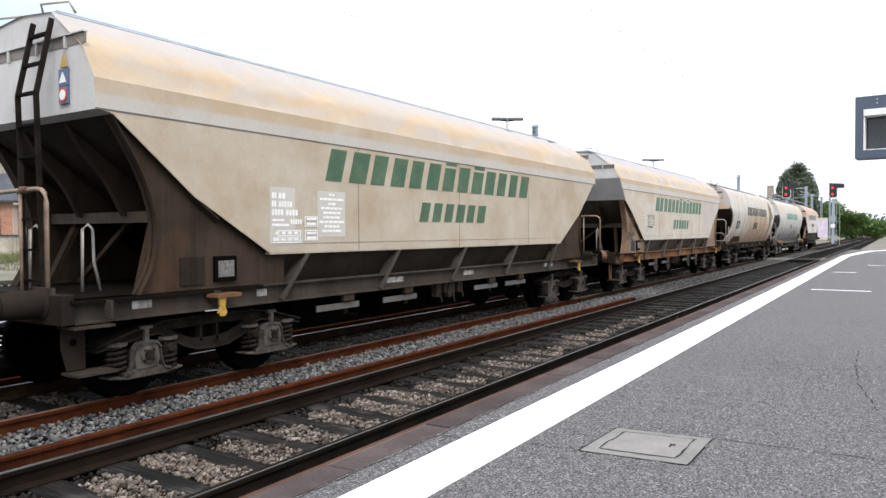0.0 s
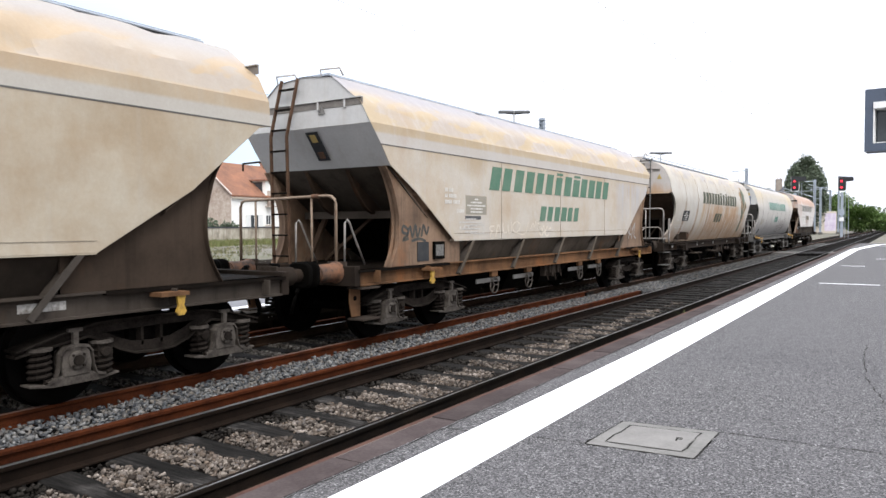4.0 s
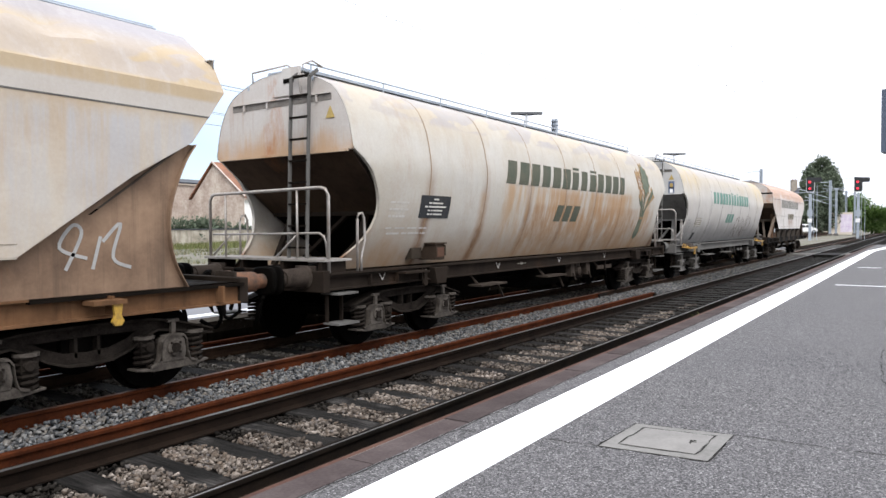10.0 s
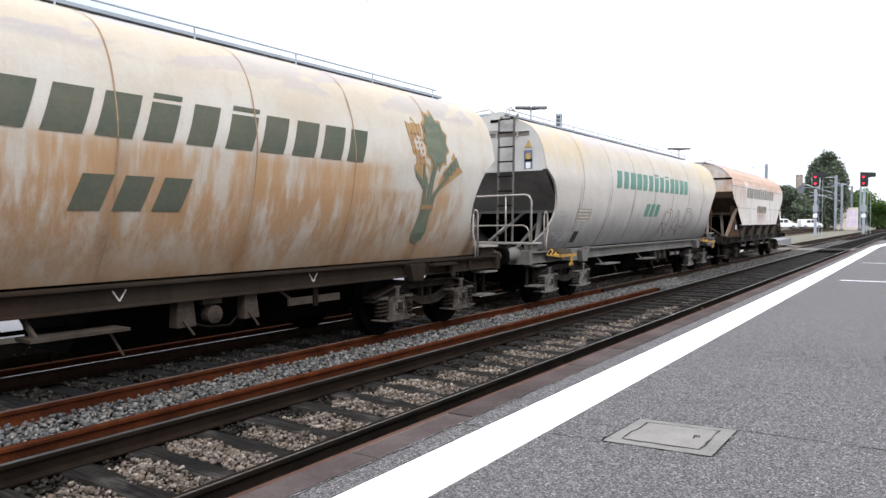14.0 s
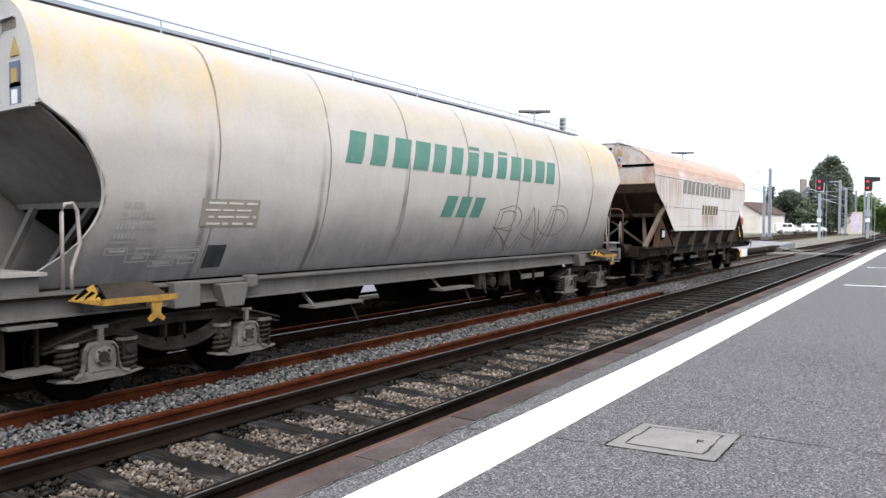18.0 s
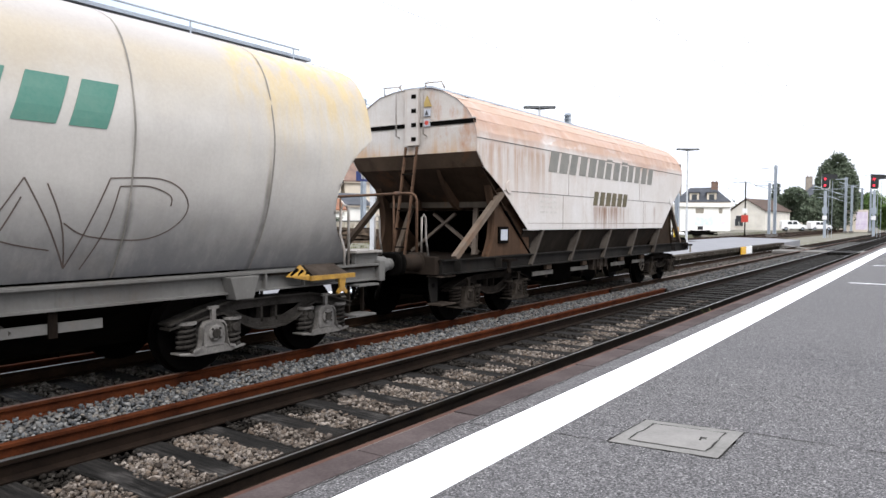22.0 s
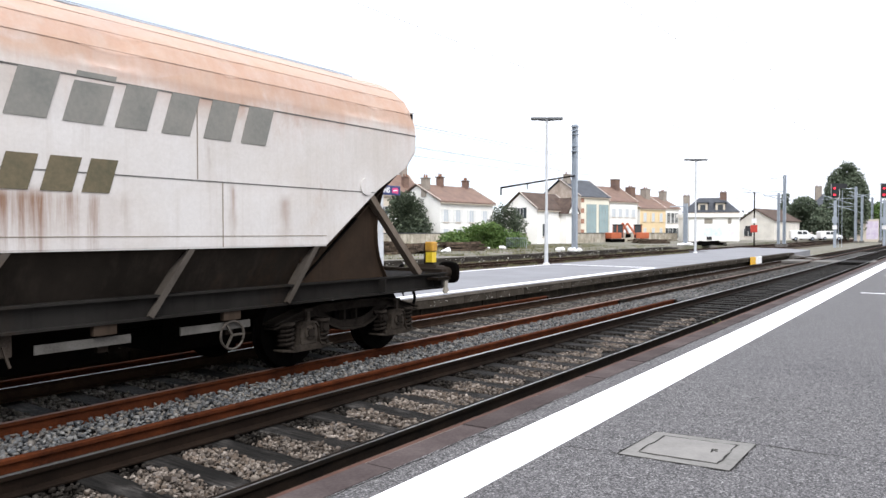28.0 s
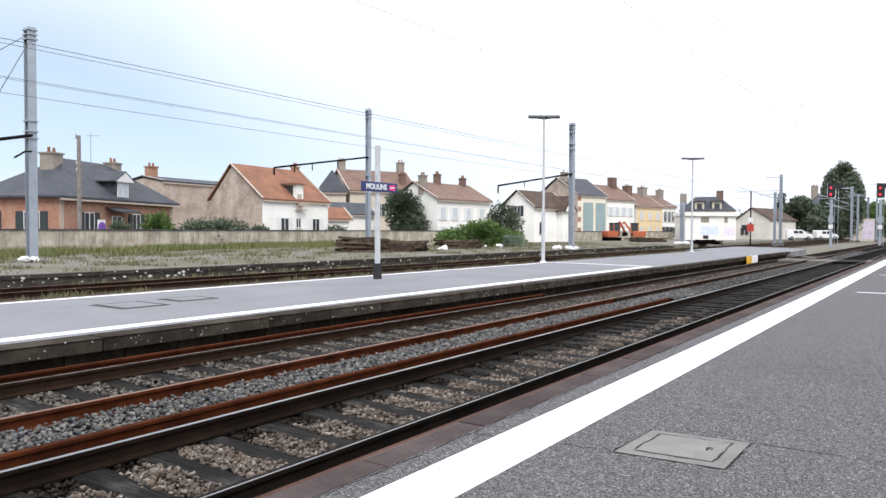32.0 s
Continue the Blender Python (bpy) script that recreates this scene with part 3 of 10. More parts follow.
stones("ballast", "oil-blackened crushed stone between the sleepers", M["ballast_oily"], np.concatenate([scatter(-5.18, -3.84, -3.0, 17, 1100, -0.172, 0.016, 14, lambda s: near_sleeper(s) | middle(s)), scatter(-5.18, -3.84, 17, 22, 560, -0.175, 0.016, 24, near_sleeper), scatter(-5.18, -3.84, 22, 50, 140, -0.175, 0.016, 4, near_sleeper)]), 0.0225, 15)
stones("ballast", "blue-grey crushed stone heaped between the two tracks", M["ballast_grey"], np.concatenate([scatter(-6.62, -5.68, -3.0, 22, 900, -0.112, 0.028, 6), scatter(-6.62, -5.68, 22, 75, 190, -0.115, 0.03, 7)]), 0.0255, 8)
stones("ballast", "grey-tan crushed stone under the far track", M["ballast_far"], np.concatenate([scatter(-9.0, -6.8, -3.0, 24, 760, -0.17, 0.018, 9, far_sleeper), scatter(-9.0, -6.8, 24, 60, 260, -0.165, 0.018, 19, far_sleeper)]), 0.026, 10)

# near platform
plat = thing("platform_near", "asphalt railway platform with a stone edge and a white safety line", "platform", kind="structure")
part("paving", Geo().box(-2.74, 14, -40, 62, -0.4, PZ), M["asphalt"], plat, "grey worn asphalt")
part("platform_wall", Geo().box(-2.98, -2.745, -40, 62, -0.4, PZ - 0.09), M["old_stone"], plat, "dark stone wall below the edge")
part("edge_angle", Geo().box(-3.045, -2.99, -40, 62, PZ - 0.085, PZ - 0.02), M["edge_rust"], plat, "rusty steel edge", bevel=0.006)
part("safety_line", Geo().box(-2.533, -2.128, -40, 46.5, PZ + 0.001, PZ + 0.005), M["line"], plat, "broad white painted line")
g = Geo()
g.v = [(-2.533, 46.5, PZ + 0.004), (-2.128, 46.5, PZ + 0.004), (-1.3, 58, PZ + 0.004), (-1.75, 58, PZ + 0.004), (0.1, 62, PZ + 0.004), (-0.4, 62, PZ + 0.004)]
g.f = [(0, 1, 2, 3), (3, 2, 4, 5)]
part("safety_line", g, M["line"], plat, "white line bending away at the platform's end")

part("mortar", Geo().box(-2.975, -2.752, -6, 62, PZ - 0.084, PZ - 0.010), M["cement"], plat, "pale mortar in the stone joints")

# far platform
fplat = thing("platform_far", "low island platform of asphalt behind the train", "platform", kind="structure")
FE = -9.095
part("paving", Geo().box(-14.95, FE - 0.42, -60, 56, -0.35, PZ), M["asphalt_far"], fplat, "grey worn asphalt")
g = Geo().extrude([(-14.95, 56), (FE, 56), (FE - 0.4, 66), (-12.5, 71), (-16.5, 73), (-16.5, 56)], "z", -0.35, PZ - 0.005)
part("paving", g, M["asphalt_far"], fplat, "tapering asphalt platform end")
part("safety_line", Geo().box(-9.99, -9.72, -60, 28.5, PZ + 0.001, PZ + 0.005), M["line"], fplat, "white painted line")
part("safety_line", Geo().box(-14.8, -14.66, -60, 29.2, PZ + 0.001, PZ + 0.005), M["line"], fplat, "white painted line")
part("safety_line", Geo().bar((-14.8, 29.4, PZ + 0.003), (-9.85, 28.6, PZ + 0.003), 0.16, 0.004), M["line"], fplat, "white cross line")


# ---- the grain train ----
RUN = (0.175, 0.08, 0.036)
RUN_PALE = (0.36, 0.23, 0.125)
M["tan_side"] = paint("sun-bleached tan wagon paint", (0.4014, 0.3525, 0.2766), (0.32, 0.2473, 0.1649), (0.3417, 0.3124, 0.2657), (0.282, 0.1844, 0.103), 0.4, 0.3, roof=(0.3504, 0.2544, 0.1584), roof_z=(2.75, 3.3), patch=(0.3146, 0.2657, 0.217), patch_z=(3.12, 3.16), top=(3.5, 3.75, (0.3146, 0.2929, 0.282)), band=(2.83, 3.0, (0.3688, 0.3525, 0.3254)))
M["cream_side"] = paint("stained cream wagon paint", (0.4571, 0.4129, 0.354), (0.3925, 0.309, 0.2197), (0.4141, 0.3932, 0.38), (0.3003, 0.1849, 0.1005), 0.4, 0.3, roof=(0.354, 0.2667, 0.16), roof_z=(2.55, 3.1), patch=(0.3226, 0.2732, 0.2316), patch_z=(3.12, 3.16), top=(3.5, 3.72, (0.2821, 0.268, 0.2863)), band=(2.83, 3.02, (0.3913, 0.3696, 0.3516)), stains=[(3.4, 6.9, 2.8, 1.0, (0.3725, 0.3641, 0.3702), 0.9)])
M["rust_cream"] = paint("cream wagon paint with rust runs", (0.4312, 0.4099, 0.3752), (0.392, 0.3528, 0.2968), (0.3229, 0.2447, 0.1667), (0.2916, 0.1719, 0.08854), 0.3, 0.3, roof=(0.375, 0.315, 0.235), roof_z=(2.75, 3.7), low=(0.31, 0.185, 0.095), low_z=(0.7, 1.85), drip=0.8, patch=(0.315, 0.29, 0.275), patch_z=(3.2, 3.3), weld=(1.63, 0.2, 0.95, (0.1562, 0.07291, 0.03125), 0.09), stains=[(-2.85, 4.1, 2.5, 0.7, RUN_PALE, 0.9), (-1.9, 5.9, 2.15, 0.2, (0.28, 0.165, 0.088), 0.9), (4.4, 5.6, 2.4, 0.3, RUN_PALE, 0.8), (-1.0, 3.6, 2.42, 1.3, (0.34, 0.20, 0.10), 0.75), (-3.6, -3.1, 2.3, 0.6, RUN_PALE, 0.5)])
# low: shade of the undercut belly painted in, darker towards the bottom
M["grey_white"] = paint("grey-white wagon paint with painted belly shade", (0.4483, 0.4247, 0.3946), (0.4075, 0.3819, 0.3533), (0.3341, 0.3117, 0.2895), (0.277, 0.2027, 0.1202), 0.28, 0.1, roof=(0.3873, 0.3287, 0.2456), roof_z=(2.55, 3.5), low=(0.135, 0.133, 0.135), low_z=(0.95, 2.2), drip=0.3, top=(3.25, 3.5, (0.3582, 0.3333, 0.3215)), weld=(1.65, 0.06, 0.7, (0.04955, 0.04423, 0.0386)), stains=[(-7.4, -4.3, 3.8, 2.5, (0.45, 0.34, 0.18), 0.85), (4.3, 7.2, 3.75, 2.2, (0.47, 0.36, 0.19), 0.95)])
M["pink_white"] = paint("chalky white wagon paint", (0.5318, 0.5062, 0.4904), (0.4759, 0.4367, 0.4054), (0.3655, 0.3146, 0.2721), (0.306, 0.1615, 0.08501), 0.4, 0.5, roof=(0.3696, 0.2352, 0.1709), roof_z=(2.85, 3.35), patch=(0.3919, 0.2687, 0.2016), patch_z=(3.05, 3.2), stains=[(-5.9, -2.6, 3.0, 1.7, (0.3359, 0.224, 0.1568), 0.8), (-5.9, 5.9, 3.6, 2.7, (0.3359, 0.1736, 0.1064), 0.4), (-1.0, 1.4, 2.06, 1.5, RUN, 0.95), (2.06, 2.16, 2.62, 2.1, RUN, 0.8), (2.35, 2.5, 2.2, 1.4, RUN, 0.6), (3.0, 3.25, 2.1, 1.5, RUN, 0.5)])
M["end_grey"] = paint("pale grey end plate paint", (0.4719, 0.4676, 0.4547), (0.3947, 0.3861, 0.3775), (0.3432, 0.3003, 0.2574), (0.2831, 0.1459, 0.07722), 0.35, 0.2)
M["end_rust"] = paint("end plate paint with rust", (0.46, 0.44, 0.42), (0.40, 0.355, 0.32), (0.31, 0.20, 0.13), (0.33, 0.145, 0.06), 0.5, 0.9, low=(0.40, 0.27, 0.17), low_z=(2.55, 3.05))
M["end_dirty"] = paint("grimy rusty fold plate", (0.12, 0.085, 0.06), (0.07, 0.048, 0.034), (0.03, 0.022, 0.017), (0.22, 0.095, 0.04), 0.5, 0.6, rough=0.75)
M["rust_dim"] = paint("dim brown frame paint", (0.050, 0.036, 0.0265), (0.027, 0.0195, 0.0145), (0.011, 0.0085, 0.007), (0.085, 0.042, 0.021), 0.5, 0.5, rough=0.8)
M["hopper_dust"] = paint("dusty lower hopper steel", (0.0408, 0.0324, 0.0252), (0.0216, 0.0168, 0.0132), (0.012, 0.0096, 0.0078), (0.066, 0.036, 0.0192), 0.5, 0.4, rough=0.8)
M["hopper_black"] = paint("sooty lower hopper steel", (0.0256, 0.0208, 0.0168), (0.0144, 0.01184, 0.0096), (0.0448, 0.0352, 0.0288), (0.056, 0.0304, 0.016), 0.5, 0.4, rough=0.8)
M["gusset_dark"] = paint("dark brown gusset steel", (0.036, 0.0245, 0.017), (0.019, 0.0135, 0.010), (0.010, 0.008, 0.0065), (0.05, 0.024, 0.012), 0.5, 0.5, rough=0.8)
M["slope_dark"] = paint("dark hopper plate", (0.034, 0.0275, 0.022), (0.018, 0.0145, 0.012), (0.010, 0.008, 0.0065), (0.06, 0.03, 0.015), 0.5, 0.5, rough=0.8)
M["sole_dusty"] = paint("dusty brown side beam paint", (0.062, 0.051, 0.042), (0.030, 0.0245, 0.020), (0.013, 0.0108, 0.009), (0.06, 0.032, 0.017), 0.5, 0.4, rough=0.75)
M["sole_black"] = paint("sooty side beam paint", (0.019, 0.0175, 0.016), (0.010, 0.009, 0.008), (0.006, 0.0055, 0.005), (0.03, 0.018, 0.011), 0.5, 0.4, rough=0.7)
M["slope_dust"] = paint("dusty grey-brown hopper plate", (0.095, 0.079, 0.064), (0.05, 0.040, 0.032), (0.022, 0.018, 0.0145), (0.10, 0.05, 0.025), 0.5, 0.4, rough=0.8)
M["slope_grey"] = paint("dusty grey hopper plate", (0.20, 0.195, 0.185), (0.12, 0.115, 0.108), (0.05, 0.047, 0.043), (0.12, 0.08, 0.05), 0.4, 0.3, rough=0.8)
M["gusset_rust"] = paint("rust-brown gusset steel", (0.07308, 0.04383, 0.02827), (0.03898, 0.02535, 0.01754), (0.01949, 0.01364, 0.01072), (0.1462, 0.05845, 0.02435), 0.5, 0.7, rough=0.78)
M["brace_tan"] = paint("bleached brown brace paint", (0.15, 0.122, 0.10), (0.10, 0.075, 0.056), (0.06, 0.045, 0.035), (0.14, 0.07, 0.035), 0.5, 0.5, rough=0.75)
M["lid_rust"] = paint("reddish rusted lid", (0.075, 0.045, 0.034), (0.11, 0.055, 0.035), (0.035, 0.024, 0.018), (0.14, 0.06, 0.03), 0.5, 0.5, rough=0.75)
M["hopper_tan"] = paint("tan dusty hopper steel", (0.115, 0.095, 0.075), (0.06, 0.048, 0.037), (0.03, 0.024, 0.019), (0.16, 0.075, 0.03), 0.6, 0.6, rough=0.8)
M["slope_rust"] = paint("sooty rust-brown hopper plate", (0.055, 0.036, 0.024), (0.03, 0.02, 0.015), (0.016, 0.012, 0.009), (0.13, 0.055, 0.024), 0.5, 0.7, rough=0.8)
M["post_grey"] = paint("dirty post paint", (0.0696, 0.06, 0.0516), (0.0384, 0.0324, 0.0276), (0.0216, 0.018, 0.0144), (0.084, 0.0432, 0.0204), 0.4, 0.3, rough=0.75)
M["rust_tan"] = paint("patchy rusted frame paint", (0.235, 0.152, 0.098), (0.085, 0.050, 0.031), (0.028, 0.021, 0.016), (0.21, 0.088, 0.034), 0.55, 0.7, rough=0.75)
M["rust_brown"] = paint("rust-brown frame paint", (0.1736, 0.09016, 0.04576), (0.0616, 0.03528, 0.02024), (0.028, 0.01862, 0.0132), (0.224, 0.0833, 0.02816), 0.5, 0.6, rough=0.75)
M["grime_brown"] = paint("brown grimy frame paint", (0.027, 0.0205, 0.016), (0.0165, 0.0125, 0.010), (0.009, 0.0073, 0.006), (0.045, 0.022, 0.011), 0.5, 0.4, rough=0.8)
M["sole_grey"] = paint("dirty grey frame paint", (0.1313, 0.1272, 0.1201), (0.09302, 0.08758, 0.08204), (0.05473, 0.05085, 0.04688), (0.1094, 0.06779, 0.04104), 0.4, 0.3, rough=0.7)
M["green"] = plain("faded green lettering paint", (0.065, 0.145, 0.098), (0.11, 0.175, 0.125), 3, 0.6, fine=30)
M["green_old"] = plain("worn grey-green lettering paint", (0.040, 0.088, 0.053), (0.085, 0.125, 0.08), 3, 0.6, fine=30)
M["green_new"] = plain("green lettering paint on grey", (0.045, 0.155, 0.118), (0.078, 0.178, 0.137), 4, 0.55, fine=30)
M["green_grey"] = plain("weathered grey-green lettering paint", (0.06728, 0.07898, 0.06143), (0.09945, 0.09652, 0.07312), 3, 0.65, fine=25)
M["olive"] = plain("brown-olive lettering paint", (0.0858, 0.078, 0.0507), (0.1482, 0.117, 0.0741), 3, 0.65, fine=25)
M["ochre"] = plain("faded ochre emblem paint", (0.30, 0.19, 0.075), (0.22, 0.13, 0.06), 3, 0.65, fine=25)
M["emblem_green"] = plain("faded grey-green emblem paint", (0.085, 0.105, 0.08), (0.13, 0.14, 0.10), 3, 0.65, fine=25)
M["emblem_pink"] = plain("faded pink emblem paint", (0.30, 0.17, 0.115), (0.24, 0.13, 0.085), 6, 0.65)
M["emblem_tan"] = plain("faded tan emblem paint", (0.30, 0.215, 0.135), (0.25, 0.17, 0.10), 3, 0.65)
M["chalk"] = plain("white stencil paint", (0.60, 0.585, 0.55), (0.44, 0.41, 0.36), 16, 0.7)
M["rubbed"] = plain("rubbed pale paint", (0.40, 0.385, 0.36), (0.10, 0.085, 0.07), 11, 0.75, fine=30)
M["seam_pale"] = plain("pale weld bead", (0.46, 0.33, 0.26), (0.36, 0.24, 0.18), 5, 0.7)
M["rib_tan"] = plain("brown-stained weld", (0.30, 0.20, 0.12), (0.20, 0.125, 0.07), 4, 0.75)
M["rib_grey"] = plain("grey stained weld", (0.24, 0.22, 0.19), (0.13, 0.12, 0.11), 3, 0.75)
M["joint_tan"] = plain("dirty plate joint", (0.22, 0.185, 0.14), (0.14, 0.115, 0.085), 5, 0.8)
M["panel_grey"] = plain("grey stencil panel", (0.2106, 0.195, 0.1638), (0.2574, 0.2262, 0.1794), 6, 0.65)
M["panel_tan"] = plain("grey-tan printed field", (0.225, 0.205, 0.165), (0.26, 0.23, 0.18), 5, 0.65)
M["panel_dark"] = plain("dark overpainted field", (0.075, 0.075, 0.08), (0.10, 0.10, 0.10), 8, 0.65)
M["panel_worn"] = plain("worn printed label", (0.19, 0.18, 0.165), (0.035, 0.032, 0.03), 30, 0.7, fine=90)
M["chalk_bright"] = plain("bright stencil paint", (0.74, 0.73, 0.72), (0.60, 0.585, 0.56), 14, 0.7)
M["panel_clean"] = plain("scrubbed pale paint", (0.4417, 0.4185, 0.3813), (0.3999, 0.372, 0.3255), 2.5, 0.6, fine=25)
M["chalk_dim"] = plain("dim stencil paint", (0.33, 0.325, 0.31), (0.25, 0.245, 0.235), 12, 0.7)
M["chalk_warm"] = plain("warm white chalk", (0.62, 0.56, 0.47), (0.48, 0.42, 0.34), 9, 0.75)
M["panel_black"] = plain("black stencil panel", (0.03, 0.032, 0.036), (0.05, 0.05, 0.05), 6, 0.6)
M["sign_yellow"] = plain("yellow warning sign", (0.4, 0.289, 0.078), (0.304, 0.2125, 0.078), 12, 0.55)
M["sign_blue"] = plain("faded blue sign", (0.085, 0.11, 0.20), (0.10, 0.13, 0.20), 12, 0.5)
M["hook_yellow"] = plain("yellow lashing hook paint", (0.45, 0.27, 0.035), (0.22, 0.13, 0.03), 20, 0.55)
M["scrawl_dark"] = plain("dark sprayed paint", (0.075, 0.06, 0.054), (0.135, 0.105, 0.09), 6, 0.7)
M["scrawl_slate"] = plain("dark slate sprayed paint", (0.045, 0.052, 0.055), (0.09, 0.08, 0.066), 5, 0.75)
M["grey_letter"] = plain("weathered grey lettering paint", (0.15, 0.15, 0.138), (0.21, 0.20, 0.18), 3, 0.65, fine=25)
M["lamp_yellow"] = plain("bright yellow lamp case", (0.72, 0.52, 0.02), (0.55, 0.38, 0.03), 14, 0.5)
M["lamp_ochre"] = plain("ochre lamp case", (0.50, 0.27, 0.03), (0.32, 0.16, 0.03), 14, 0.55)
M["chalk_faint"] = plain("faded white stencil paint", (0.50, 0.48, 0.45), (0.38, 0.355, 0.325), 12, 0.7)
M["panel_pale"] = plain("pale printed label", (0.42, 0.44, 0.48), (0.3, 0.31, 0.34), 40, 0.6)
M["bogie_grey"] = plain("dusty grey bogie steel", (0.04275, 0.0387, 0.03465), (0.0126, 0.01103, 0.00945), 4, 0.75, 0.0, 0.25)
M["box_grey"] = plain("grey axle box steel", (0.1683, 0.1565, 0.1438), (0.0637, 0.05733, 0.05187), 8, 0.65, 0.0, 0.2)
M["rust_orange"] = plain("orange-rusted buffer casing", (0.165, 0.072, 0.034), (0.032, 0.023, 0.018), 4, 0.75, 0.0, 0.3, 18)
M["hook_bright"] = plain("yellow bracket paint", (0.34, 0.19, 0.022), (0.17, 0.09, 0.02), 12, 0.55)
M["galv_rail"] = plain("bare grey handrail steel", (0.38, 0.36, 0.34), (0.26, 0.22, 0.19), 9, 0.5, 0.4)
M["rail_tan"] = plain("weathered tan handrail paint", (0.27, 0.205, 0.15), (0.15, 0.095, 0.06), 7, 0.6)
M["rail_worn"] = plain("rust-brown handrail", (0.115, 0.066, 0.042), (0.055, 0.033, 0.022), 7, 0.7)
M["slot_grey"] = plain("slot shade grey", (0.19, 0.17, 0.15), (0.11, 0.098, 0.088), 6, 0.8)
M["deck_grey"] = plain("dusty deck plate", (0.30, 0.275, 0.25), (0.17, 0.155, 0.14), 5, 0.75)


def frame_top(y):
    """Upper edge of the bogie side frame: high in the middle, sloping to the ends."""
    return float(np.interp(abs(y), [0.0, 0.62, 0.95, 1.36], [0.785, 0.775, 0.715, 0.60]))


def frame_low(y):
    """Lower edge: a bow between the wheels, a shallow beam beyond them."""
    return float(np.interp(abs(y), [0.0, 0.22, 0.40, 0.56, 0.70, 0.95, 1.36], [0.395, 0.41, 0.475, 0.575, 0.635, 0.60, 0.53]))


def strip(line, x0, x1, t):
    """A bent plate along a line of (y, z), from x0 to x1."""
    return Geo().loft([[(x0, y, z), (x1, y, z), (x1, y, z - t), (x0, y, z - t)] for y, z in line])


